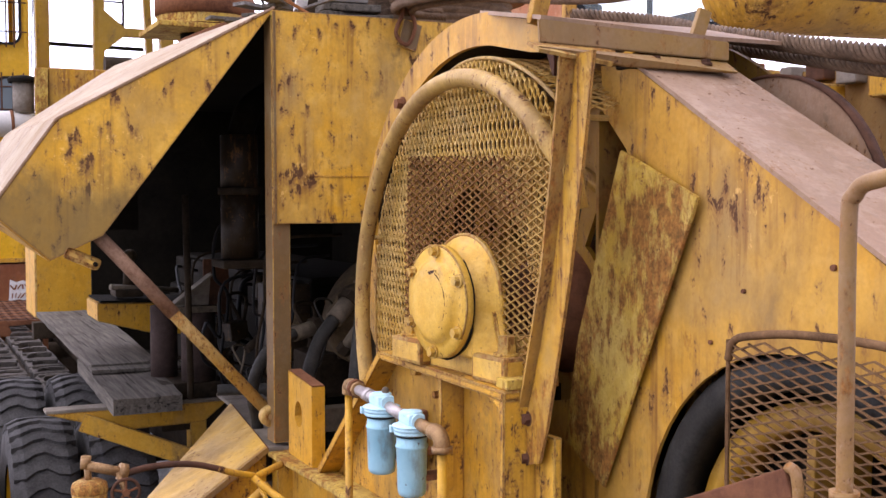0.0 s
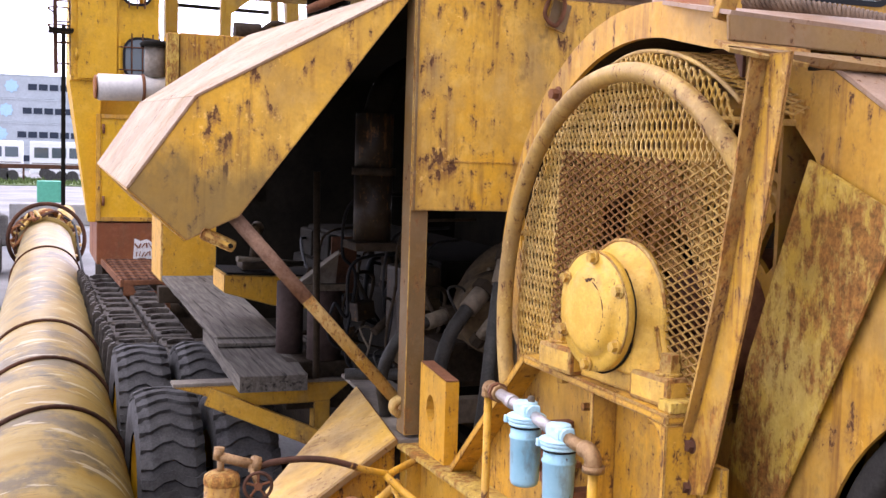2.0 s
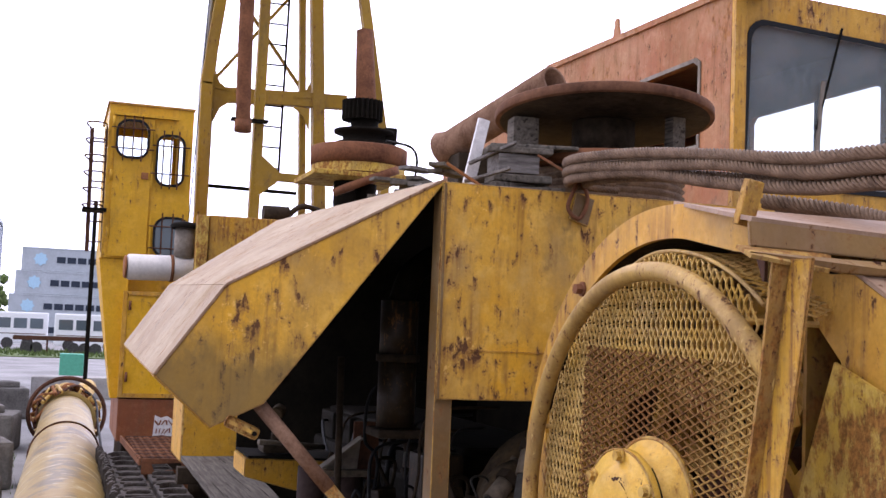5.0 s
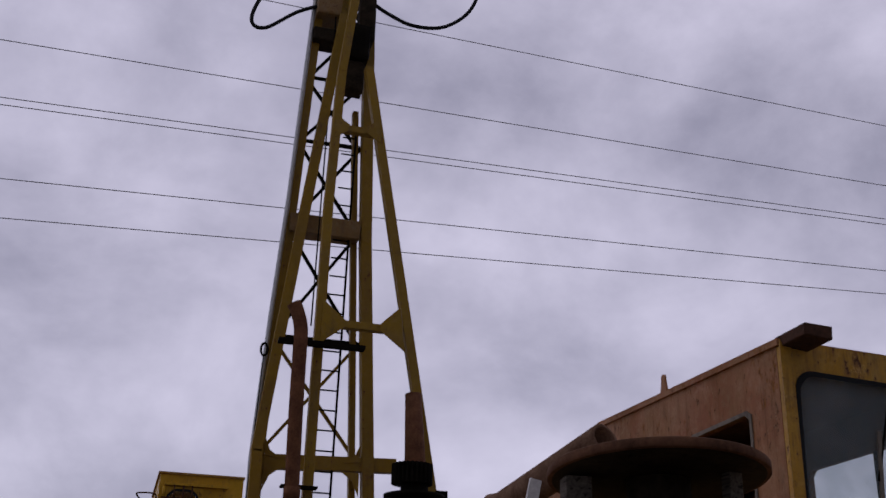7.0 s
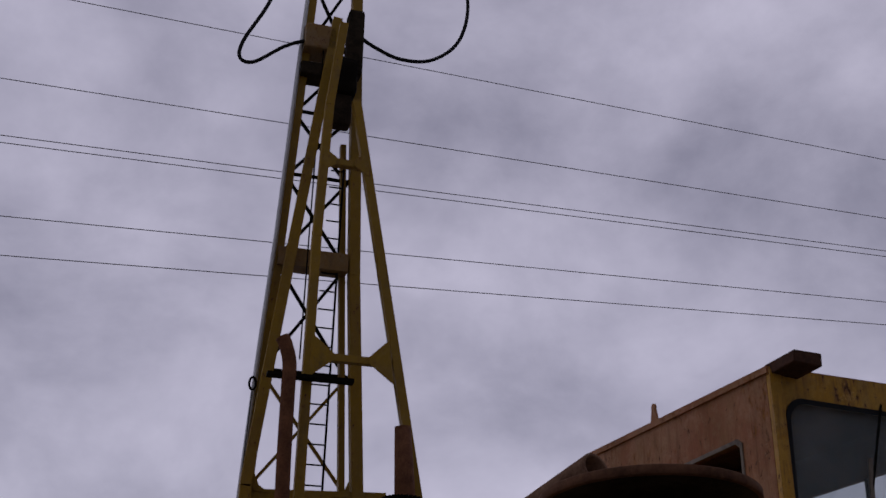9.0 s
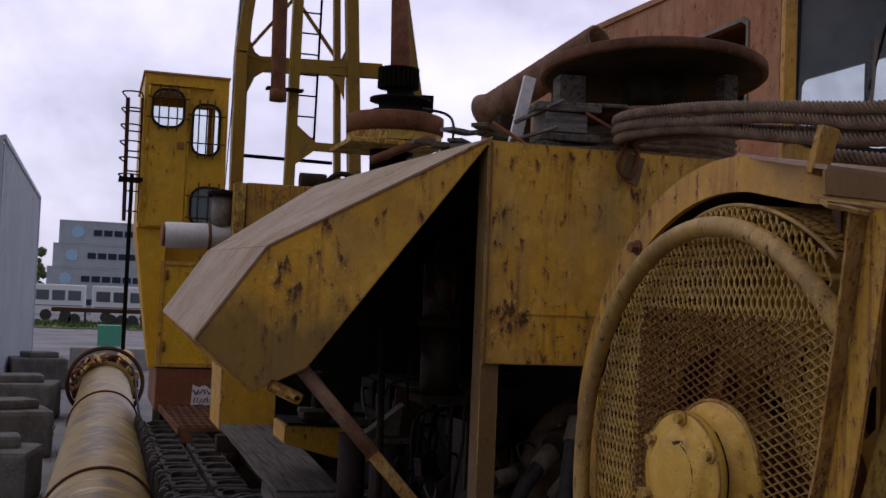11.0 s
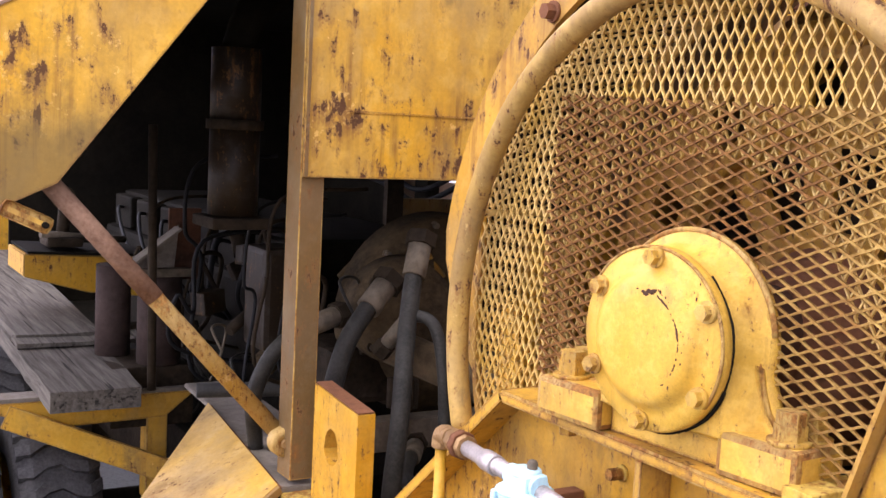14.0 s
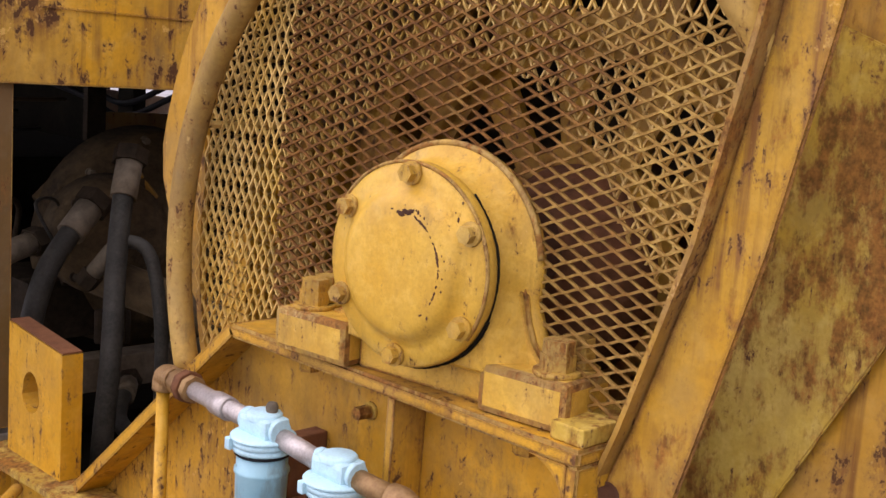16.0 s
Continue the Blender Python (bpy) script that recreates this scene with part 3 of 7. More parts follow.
def base_of(ob):
    m = Matrix.Identity(4)
    while ob is not None:
        m = Matrix.Translation(ob.location) @ m
        ob = ob.parent
    return m


def part(name, bm, material, parent, label="", kind=""):
    ob = new(name, finish(name, bm, material))
    ob.parent = parent
    ob.matrix_parent_inverse = base_of(parent).inverted() if parent.type == "EMPTY" else Matrix.Identity(4)
    return tagged(ob, label, kind=kind) if (label or kind) else ob


def single(name, bm, material, label, category, group="", kind=""):
    return tagged(new(name, finish(name, bm, material, True)), label, category, group, kind)


def hexbolt(at, d, r, h, bm=None):
    d = Vector(d).normalized()
    bm = rod(at, Vector(at) + d * h, r, 6, bm)
    return rod(Vector(at) - d * 0.004, Vector(at) + d * 0.006, r * 1.35, 14, bm)

# ---- ground and distance ----
g = bmesh.new()
shell([(-1500, -300, 0), (1500, -300, 0), (1500, 2500, 0), (-1500, 2500, 0)], [(0, 1, 2, 3)], g)
single("ground", g, M_GROUND, "grey gravel yard ground with worn lighter patches", "ground", kind="structure")
gb = bmesh.new()
random.seed(5)
for i in range(2600):
    x, y = random.uniform(-26, 3), random.uniform(78, 92)
    h = random.uniform(0.15, 0.42)
    a = random.uniform(0, 6.28)
    w = 0.10
    v = [gb.verts.new((x + w * math.cos(a), y + w * math.sin(a), 0)), gb.verts.new((x - w * math.cos(a), y - w * math.sin(a), 0)), gb.verts.new((x + random.uniform(-.1, .1), y + random.uniform(-.1, .1), h))]
    gb.faces.new(v)
for i in range(6):
    box((-27 + 5 * i, 77 + 0.4 * (i % 2), -0.02), (-22 + 5 * i, 93, 0.05 + 0.004 * i), 0.0, gb)
single("grass_strip", gb, M_GRASS, "rough green grass strip at the edge of the yard", "grass", kind="stuff")


def container(y, x0, x1, z0, dy):
    t = thing("shipping_container", (x0, y, z0), "light grey corrugated shipping container with dark lettering in a stack", "container", "stack of shipping containers")
    b = box((x0, y, z0 - 0.001), (x1, y + 2.4, z0 + 2.60))
    n = int((x1 - x0) / 0.3)
    for i in range(n):
        box((x0 + 0.1 + i * 0.3, y - 0.03, z0 + 0.2), (x0 + 0.25 + i * 0.3, y + 0.001, z0 + 2.42), 0, b)
    for z in (z0 + 0.02, z0 + 2.44):
        box((x0 - 0.01, y - 0.06, z), (x1 + 0.01, y - 0.003, z + 0.14), 0, b)
    part("body", b, M_BOXGREY, t)
    ex, ez = x0 + 2.0, z0 + 1.3
    s = bmesh.new()
    box((ex - 0.55, y - 0.075, ez - 0.55), (ex + 0.55, y - 0.062, ez + 0.55), 0, s)
    box((-0.55, -0.006, -0.55), (0.55, 0.006, 0.55), 0, s, Matrix.Translation((ex, y - 0.084, ez)) @ Matrix.Rotation(radians(45), 4, "Y"))
    part("emblem", s, M_STAR, t, "light blue square emblem")
    for i in range(6):
        b2 = box((x0 + 3.7 + i * 1.12, y - 0.078, z0 + 0.95), (x0 + 4.62 + i * 1.12, y - 0.064, z0 + 1.62))
        part("lettering_bar", b2, M_LETTER, t)


for k in range(4):
    container(128 + 0.15 * k, -5.6 - 0.55 * (3 - k), 8.0 - 0.5 * (3 - k), 2.62 * k, 0)


def bus(x0, y, length, label):
    t = thing("bus", (x0, y, 0), label, "bus", "parked buses")
    part("body", box((x0, y, 0.45), (x0 + length, y + 2.4, 3.1), 0.12), M_WHITE, t)
    n = max(3, int(length / 1.3))
    for i in range(n):
        xa = x0 + 0.35 + i * (length - 0.5) / n
        part("window", box((xa, y - 0.03, 1.75), (xa + (length - 0.5) / n - 0.25, y + 0.05, 2.6), 0.01), M_GLASS, t)
    for xa in (x0 + 1.2, x0 + length - 1.6):
        part("wheel", rod((xa, y - 0.02, 0.48), (xa, y + 0.3, 0.48), 0.48, 20), M_RUBBER, t)
    part("stripe", box((x0 + 0.2, y - 0.02, 1.25), (x0 + length - 0.2, y + 0.01, 1.33)), M_DUST, t)


bus(-6.6, 97, 4.4, "white passenger bus with dark windows parked on grass")
bus(-1.7, 94, 6.0, "white passenger bus with dark side windows facing the yard")

tr = thing("trailer_chassis", (-4, 86, 0), "rusty dark trailer chassis on black twin tyres", "trailer")
part("frame", box((-4.6, 86, 1.0), (2.0, 86.3, 1.3), 0.02), M_RUSTD, tr)
part("crossbeam", box((-4.6, 88, 1.0), (2.0, 88.3, 1.3), 0.02), M_RUSTD, tr)
for xa in (-3.6, -2.9, -0.2, 0.6, 1.4):
    part("wheel", rod((xa, 85.8, 0.44), (xa, 86.4, 0.44), 0.44, 20), M_RUBBER, tr)
part("landing_leg", box((-2.2, 86.05, 0), (-2.05, 86.2, 1.05)), M_RUSTD, tr)

bx = thing("corrugated_container", (-6, 34, 0), "tall white corrugated steel container standing on the yard", "container")
cb = box((-6.3, 24.0, 0.02), (-3.86, 42.5, 6.4), 0.02)
cr = bmesh.new()
for i in range(66):
    box((-3.87, 24.1 + i * 0.28, 0.2), (-3.82, 24.24 + i * 0.28, 6.2), 0, cr)
part("corrugation", cr, M_BOXGREY, bx, kind="stuff")
part("body", cb, M_BOXGREY, bx)
part("corner_post", box((-3.88, 42.4, 0), (-3.78, 42.56, 6.42), 0.01), M_BOXGREY, bx)
part("top_rail", box((-3.88, 24.0, 6.3), (-3.79, 42.39, 6.42), 0.01), M_BOXGREY, bx)

single("green_cabinet", box((-1.35, 47, 0), (-0.35, 48, 1.25), 0.03), M_GREEN, "faded green steel utility box on the yard", "cabinet")
single("concrete_block", box((-2.3, 37, 0), (1.2, 38.2, 0.75), 0.05), M_CONC, "long grey concrete barrier block on the ground", "concrete block")
M_OLDCONC = plain("dark_weathered_concrete", (0.135, 0.125, 0.11), 0.9, vary=0.4, scale=3, bump=0.5)
for x, y, w, h, turn in ((-3.0, 29.0, 0.75, 0.85, 8), (-3.05, 21.0, 0.8, 0.8, -6), (-2.85, 15.6, 0.62, 0.78, 12), (-2.78, 11.4, 0.55, 0.7, -10)):
    b = box((-w, -w * 0.9, 0), (w, w * 0.9, h), 0.08, None, Matrix.Translation((x, y, 0)) @ Matrix.Rotation(radians(turn), 4, "Z"))
    box((-w * 0.55, -w * 0.5, h - 0.01), (w * 0.6, w * 0.45, h + 0.16), 0.05, b, Matrix.Translation((x, y, 0)) @ Matrix.Rotation(radians(turn + 17), 4, "Z"))
    single("concrete_block", b, M_OLDCONC, "broken dark grey concrete block lying beside the long tube", "concrete block", "loose concrete blocks")
tb_ = bmesh.new()
random.seed(23)
for i in range(1500):
    x, y = -2.75 + random.gauss(0, 0.22), random.uniform(6.0, 20.0)
    h, a, w = random.uniform(0.10, 0.34), random.uniform(0, 6.28), 0.012
    tb_.faces.new([tb_.verts.new((x + w * math.cos(a), y + w * math.sin(a), 0)), tb_.verts.new((x - w * math.cos(a), y - w * math.sin(a), 0)), tb_.verts.new((x + random.uniform(-.1, .1), y + random.uniform(-.1, .1), h))])
single("weeds", tb_, M_GRASS, "rough green weeds along the long tube", "weeds", kind="stuff")

# distant tree line
tl = bmesh.new()
random.seed(11)
for i in range(900):
    x, y = random.uniform(-60, -8), random.uniform(150, 156)
    top = 5.5 + 1.5 * math.sin(x * 0.5) + random.uniform(-1.2, 1.2)
    z = random.uniform(0.2, top)
    r = random.uniform(0.35, 0.9)
    bmesh.ops.create_icosphere(tl, subdivisions=1, radius=r, matrix=Matrix.Translation((x, y, z)))
single("tree_line", tl, M_GRASS, "distant dark green row of trees behind the containers", "trees", kind="stuff")

# ---- long tube on the ground, under the camera ----
TX, TZ, TR = -1.66, 0.60, 0.54
tube = thing("casing_tube", (TX, 10, 0), "long yellowed steel drilling tube bound with dark ropes on the ground", "tube")
part("tube_body", rod((TX, -9, TZ), (TX, 21.5, TZ), TR, 56), M_TUBE, tube)
part("end_flange", lathe([(0, TR), (0, TR + 0.09), (0.12, TR + 0.09), (0.12, TR - 0.1), (0.9, TR - 0.1), (0.9, TR + 0.1), (1.05, TR + 0.1), (1.05, 0)], (TX, 21.5, TZ), (0, 1, 0), 40), M_TUBE, tube)
for i in range(16):
    a = 2 * math.pi * i / 16
    d = Vector((math.cos(a), 0, math.sin(a)))
    p = Vector((TX, 21.75, TZ))
    part("end_lug", beam(p + d * TR, p + d * (TR + 0.2), 0.42, 0.05, 0.01, up=(-d.z, 0, d.x)), M_MESHY, tube)
part("end_hoop", hose([(TX + 0.80 * math.cos(a), 21.5, TZ + 0.14 + 0.78 * math.sin(a)) for a in (radians(-38 + 256 * k / 40) for k in range(41))], 0.045, 8), M_RUSTD, tube, "dark bent hoop over the tube end")
part("end_neck", rod((TX + 0.15, 22.6, TZ + 0.35), (TX + 0.45, 23.4, TZ + 0.62), 0.2, 16), M_MESHY, tube)
for i in range(5):
    part("cradle", box((TX - 0.6, -6 + i * 6.4, 0), (TX + 0.6, -5.7 + i * 6.4, 0.16), 0.02), M_WOOD, tube, "grey timber cradle under the tube")
for y, sk in ((2.7, 0.35), (4.5, 0.2), (6.5, 0.1), (14.8, 0.25), (0.6, -0.2), (-2.5, 0.2)):
    pts = [(TX + (TR + 0.012) * math.cos(a), y + sk * math.cos(a), TZ + (TR + 0.012) * math.sin(a)) for a in (2 * math.pi * k / 40 for k in range(40))]
    part("binding_rope", hose(pts, 0.017, 8, closed=True), M_RUSTD, tube, "dark binding rope")
part("loose_cable", hose(spline([(TX + .1, 22.3, TZ + .66), (TX + .55, 21.5, TZ + .5), (TX + .62, 19, TZ + .1), (TX + .66, 15, 0.3), (TX + .62, 11, 0.45), (TX + .75, 8, 0.1), (TX + .65, 5, 0.05)], 10), 0.025, 8), M_BLACK, tube, "thin black cable")
for k in range(16):
    a = random.uniform(-0.2, 3.3)
    q = random.uniform(-0.2, 3.3)
    e0, e1 = random.uniform(21.0, 21.6), random.uniform(22.0, 22.8)
    part("lashing", hose(spline([(TX + (TR + .1) * math.cos(a), e0, TZ + (TR + .1) * math.sin(a)), (TX + (TR + .24) * math.cos((a + q) / 2), 21.9, TZ + (TR + .22) * math.sin((a + q) / 2)), (TX + (TR + .1) * math.cos(q), e1, TZ + (TR + .1) * math.sin(q))], 8), random.choice((0.02, 0.03, 0.045)), 6), (M_RUSTO, M_MESHY, M_RUSTD)[k % 3], tube)
part("collar_ring", lathe([(0, TR), (0, TR + 0.2), (0.08, TR + 0.2), (0.08, TR)], (TX, 22.3, TZ), (0, 1, 0), 40), M_RUSTD, tube, "dark rusty collar ring")
tube.location.x += 0.233
tube.rotation_euler.z = -0.0138

# ---- carrier frame, planks, tyres ----
fr = thing("carrier_frame", (1.2, 4, 0), "dark oily steel carrier frame under the engine", "frame")
part("main_beam", box((0.25, -4.6, 0.75), (0.5, 12, 1.22), 0.02), M_GREASE, fr)
part("main_beam", box((1.7, -4.6, 0.75), (1.95, 12, 1.22), 0.02), M_GREASE, fr)
part("deck_plate", box((0.2, 0.2, 1.22), (2.2, 6.3, 1.26), 0.005), M_DARK, fr)
for y in (-3.5, 1.0, 2.44, 4.13, 7.5, 10.5):
    part("cross_axle", rod((-0.9, y, 0.66), (2.9, y, 0.66), 0.11, 16), M_GREASE, fr)
part("frame_foot", box((0.3, -4.5, 0), (1.9, -4.1, 0.75), 0.02), M_GREASE, fr)
part("frame_foot", box((0.3, 11.4, 0), (1.9, 11.8, 0.75), 0.02), M_GREASE, fr)


def tyre_mesh(r, w):
    prof = [(-w / 2 + .02, r * 0.56), (-w / 2, r * 0.7), (-w / 2 + .005, r * 0.86), (-w / 2 + 0.05, r * 0.955), (-w / 2 + .1, r * 0.97), (w / 2 - .1, r * 0.97), (w / 2 - 0.05, r * 0.955), (w / 2 - .005, r * 0.86), (w / 2, r * 0.7), (w / 2 - .02, r * 0.56)]
    return lathe(prof, (0, 0, 0), (1, 0, 0), 48)


def tread_mesh(r, w):
    """Wavy crosswise lugs standing proud of the tyre."""
    b = bmesh.new()
    n = 34
    for i in range(n):
        a0 = 2 * math.pi * i / n
        secs = []
        for k in range(7):
            x = -w / 2 + 0.012 + (w - 0.024) * k / 6
            off = 0.06 * math.sin(2 * math.pi * k / 4 + 0.5)
            rr = r if 0 < k < 6 else r * 0.955
            half = 0.058
            secs.append([(x, a0 + off * 0.8 - half, rr * 0.94), (x, a0 + off * 0.8 - half * 0.75, rr), (x, a0 + off * 0.8 + half * 0.75, rr), (x, a0 + off * 0.8 + half, rr * 0.94)])
        vs = [[b.verts.new((x, q * math.cos(a), q * math.sin(a))) for x, a, q in s] for s in secs]
        for p, q in zip(vs, vs[1:]):
            for j in range(3):
                b.faces.new((p[j], p[j + 1], q[j + 1], q[j]))
        b.faces.new(vs[0])
        b.faces.new(vs[-1][::-1])
    bmesh.ops.recalc_face_normals(b, faces=b.faces)
    return b


def rim_mesh(r, w):
    return lathe([(-w / 2 + .03, r * 0.57), (-w / 2 + .06, r * 0.5), (-0.02, r * 0.46), (-0.02, r * 0.22), (-0.09, r * 0.2), (-0.09, 0)], (0, 0, 0), (1, 0, 0), 32)


WR, WW = 0.65, 0.40
wheel = thing("wheel", (-0.80, 2.44, WR), "dusty black lugged truck tyre on a yellow steel rim", "wheel", "carrier wheels")
for nm, me, mt in (("tyre", tyre_mesh(WR, WW), M_RUBBER), ("tread", tread_mesh(WR, WW), M_RUBBER), ("rim", rim_mesh(WR, WW), M_FAR)):
    o = new(nm, finish(nm, me, mt))
    o.parent = wheel
for i in range(8):
    a = 2 * math.pi * i / 8
    o = new("wheel_nut", finish("wheel_nut", hexbolt((-0.02, WR * 0.34 * math.cos(a), WR * 0.34 * math.sin(a)), (-1, 0, 0), 0.02, 0.03), M_RUSTD))
    o.parent = wheel
for x, y in ((-0.35, 2.44), (-0.80, 4.13), (-0.35, 4.13), (2.85, 2.44), (2.85, 4.13)):
    copy_thing(wheel, Matrix.Translation((x, y, WR)))

st = thing("step_bracket", (0, 1.86, 1.3), "yellow steel step bracket with a diagonal brace holding planks", "bracket")
part("top_angle", box((-0.82, 1.82, 1.43), (0.25, 1.95, 1.45), 0.004), M_DUST, st)
part("face_plate", slab([(-0.82, 1.43), (0.25, 1.43), (0.10, 1.31), (-0.40, 1.30)], "y", 1.82, 1.835, 0.003), M_YELLOW, st)
part("brace", beam((-0.62, 1.83, 1.37), (0.35, 1.6, 0.98), 0.03, 0.11, 0.004), M_YELLOW, st)
part("post", box((0.02, 1.84, 0.9), (0.12, 1.95, 1.43), 0.005), M_YELLOW, st)
part("tie", box((0.1, 1.84, 0.9), (0.3, 1.94, 1.0), 0.005), M_GREASE, st)


def plank(x0, x1, y0, y1, z0, z1, tilt, label):
    b = bmesh.new()
    n = 10
    random.seed(int(100 * (y0 + z0)) % 97)
    secs = []
    for i in range(n + 1):
        t = i / n
        y = y0 + (y1 - y0) * t
        j = [random.uniform(-.004, .004) for _ in range(3)]
        xa, xb = x0[0] + (x0[1] - x0[0]) * t + j[0], x1[0] + (x1[1] - x1[0]) * t + j[1]
        za, zb = z0 + tilt * t + j[2] * 0.4, z1 + tilt * t + j[2] * 0.4
        secs.append([b.verts.new(p) for p in ((xa, y, za), (xb, y, za), (xb, y, zb), ((xa + xb) / 2, y, zb - 0.004), (xa, y, zb))])
    for p, q in zip(secs, secs[1:]):
        for k in range(5):
            b.faces.new((p[k], p[(k + 1) % 5], q[(k + 1) % 5], q[k]))
    b.faces.new(secs[0][::-1])
    b.faces.new(secs[-1])
    bmesh.ops.recalc_face_normals(b, faces=b.faces)
    return single("wooden_plank", b, M_WOOD, label, "plank", "walkway planks")


plank((-0.49, -0.47), (-0.10, -0.02), 1.50, 3.1, 1.452, 1.545, 0.02, "thick grey weathered wooden plank with a split sawn end")
plank((-0.46, -0.42), (-0.03, 0.13), 2.55, 6.2, 1.556, 1.60, 0.0, "long grey weathered wooden walkway plank with deep grain")
plank((-0.48, -0.47), (0.16, 0.17), 2.38, 2.62, 1.562, 1.585, 0.0, "short thin grey board lying across the walkway")
bs = thing("bearer", (0, 5.9, 1.2), "dark steel bearer under the walkway planks", "bearer")
part("beam", box((-0.5, 5.7, 1.40), (0.4, 5.85, 1.55), 0.01), M_GREASE, bs)
part("leg", box((0.25, 5.7, 0.9), (0.35, 5.85, 1.40), 0.01), M_GREASE, bs)
part("tie", box((-0.3, 2.9, 1.47), (0.3, 3.02, 1.555), 0.005), M_GREASE, bs)

# crawler track beyond the tyres
ct = thing("crawler_track", (-0.5, 8, 0), "grey rusted crawler track with cast steel shoes", "crawler track")
part("track_body", box((-0.82, 5.4, 0.0), (-0.10, 12.2, 0.92), 0.05), M_GREASE, ct)
random.seed(17)
for i in range(13):
    y = 5.35 + i * 0.5
    b = bmesh.new()
    for xa, xb in ((-0.84, -0.49), (-0.44, -0.10)):
        yo, zo = random.uniform(-0.03, 0.03), random.uniform(-0.012, 0.012)
        box((xa, y + yo, 0.90 + zo), (xb, y + 0.43 + yo, 0.985 + zo), 0.022, b)
        c_ = (xa + xb) / 2
        slab([(c_ - 0.13, y + 0.06 + yo), (c_ - 0.02, y + 0.13 + yo), (c_ + 0.12, y + 0.09 + yo), (c_ + 0.14, y + 0.17 + yo), (c_ + 0.02, y + 0.22 + yo), (c_ - 0.12, y + 0.15 + yo)], "z", 0.98 + zo, 1.02 + random.uniform(0, 0.02), 0.010, b)
        box((c_ - 0.15, y + 0.30 + yo, 0.98 + zo), (c_ + 0.13, y + 0.36 + yo, 1.01 + zo), 0.012, b)
    for yy in (0.05, 0.29):
        lean = random.uniform(-0.03, 0.03)
        slab([(-0.99, 0.66), (-0.87, 0.66), (-0.86, 1.00), (-0.89 + lean, 1.10), (-0.96 + lean, 1.08)], "y", y + yy, y + yy + 0.11, 0.014, b)
    part("track_shoe", b, M_TRACK, ct)
gs = thing("grating_step", (-0.3, 10.2, 0.9), "rusty steel grating step in front of the tower base", "step")
part("front_frame", slab([(-0.52, 0.97), (0.07, 1.00), (0.07, 1.17), (-0.52, 1.17)], "y", 9.60, 9.64, 0.004, hole=[(-0.40, 1.10), (-0.05, 1.12), (-0.02, 1.04), (-0.36, 1.01)]), M_RUST, gs)
for i in range(15):
    yb = 9.75 + i * 0.18
    part("wavy_bar", hose(spline([(-0.56 + 0.055 * k, yb + (0.05 if k % 2 else -0.05), 1.165) for k in range(13)], 3), 0.016, 6), M_RUST if i % 2 else M_RUSTD, gs)
for x in (-0.54, 0.09):
    part("side_bar", beam((x, 9.60, 1.13), (x - 0.08, 12.38, 1.13), 0.03, 0.09, 0.004), M_RUST, gs)
part("leg", box((-0.50, 9.66, 0.90), (-0.44, 9.74, 1.12), 0.004), M_RUST, gs)
part("leg", box((0.0, 9.66, 0.30), (0.06, 9.74, 1.12), 0.004), M_RUST, gs)

# ---- tower body with door, beyond the engine ----
tw = thing("drill_tower_base", (-0.3, 13.5, 0), "yellow steel control tower base with a door and barred windows", "tower")
y0 = 12.5
def oval(cx, cz, w, h, n=8):
    r = min(w, h) / 2 * 0.74
    pts = []
    for sx, sz, a0 in ((1, 1, 0), (-1, 1, 90), (-1, -1, 180), (1, -1, 270)):
        pts += arc(cx + sx * (w / 2 - r), cz + sz * (h / 2 - r), r, a0, a0 + 90, n)
    return pts


WINS = ((-0.70, 5.54, 0.42, 0.52), (-0.14, 5.26, 0.36, 0.72), (-0.06, 4.10, 0.48, 0.56))
part("upper_wall", slab([(-1.05, 3.76), (0.18, 3.76), (0.18, 6.05), (-1.05, 6.05)], "y", y0, y0 + 0.04, hole=[oval(*w) for w in WINS]), M_FAR, tw)
part("upper_back_wall", slab([(-1.05, 3.76), (0.18, 3.76), (0.18, 6.05), (-1.05, 6.05)], "y", y0 + 2.16, y0 + 2.2, hole=[(-0.95, 4.7), (0.08, 4.7), (0.08, 5.92), (-0.95, 5.92)]), M_FAR, tw)
part("upper_side_wall", box((-1.05, y0 + 0.041, 3.76), (-1.01, y0 + 2.159, 6.05)), M_FAR, tw)
part("upper_side_wall", slab([(y0 + 0.041, 3.76), (y0 + 2.159, 3.76), (y0 + 2.159, 6.05), (y0 + 0.041, 6.05)], "x", 0.14, 0.18, hole=[(y0 + 0.25, 4.75), (y0 + 2.0, 4.75), (y0 + 2.0, 5.92), (y0 + 0.25, 5.92)]), M_FAR, tw)
part("upper_floor", box((-1.0, y0 + 0.05, 3.77), (0.13, y0 + 2.15, 3.80)), M_GREASE, tw)
part("control_desk", box((-0.3, y0 + 0.5, 3.8), (0.12, y0 + 1.2, 4.7), 0.03), M_DARK, tw)
part("roof", box((-1.08, y0 - 0.03, 6.05), (0.2, y0 + 2.24, 6.085), 0.01), M_SLOPE, tw)
part("lower_wall", slab([(-0.74, 1.70), (0.6, 1.70), (0.6, 3.76), (-1.05, 3.76)], "y", y0 + 0.45, y0 + 2.2, 0.01), M_FAR, tw)
part("side_web", slab([(-0.80, 1.70), (-0.70, 1.70), (-0.62, 3.76), (-1.07, 3.76)], "y", y0 + 0.05, y0 + 0.44, 0.005), M_FAR, tw)
part("lower_box", box((-0.70, y0 - 0.05, 1.72), (0.6, y0 + 0.44, 3.28), 0.02), M_FAR, tw)
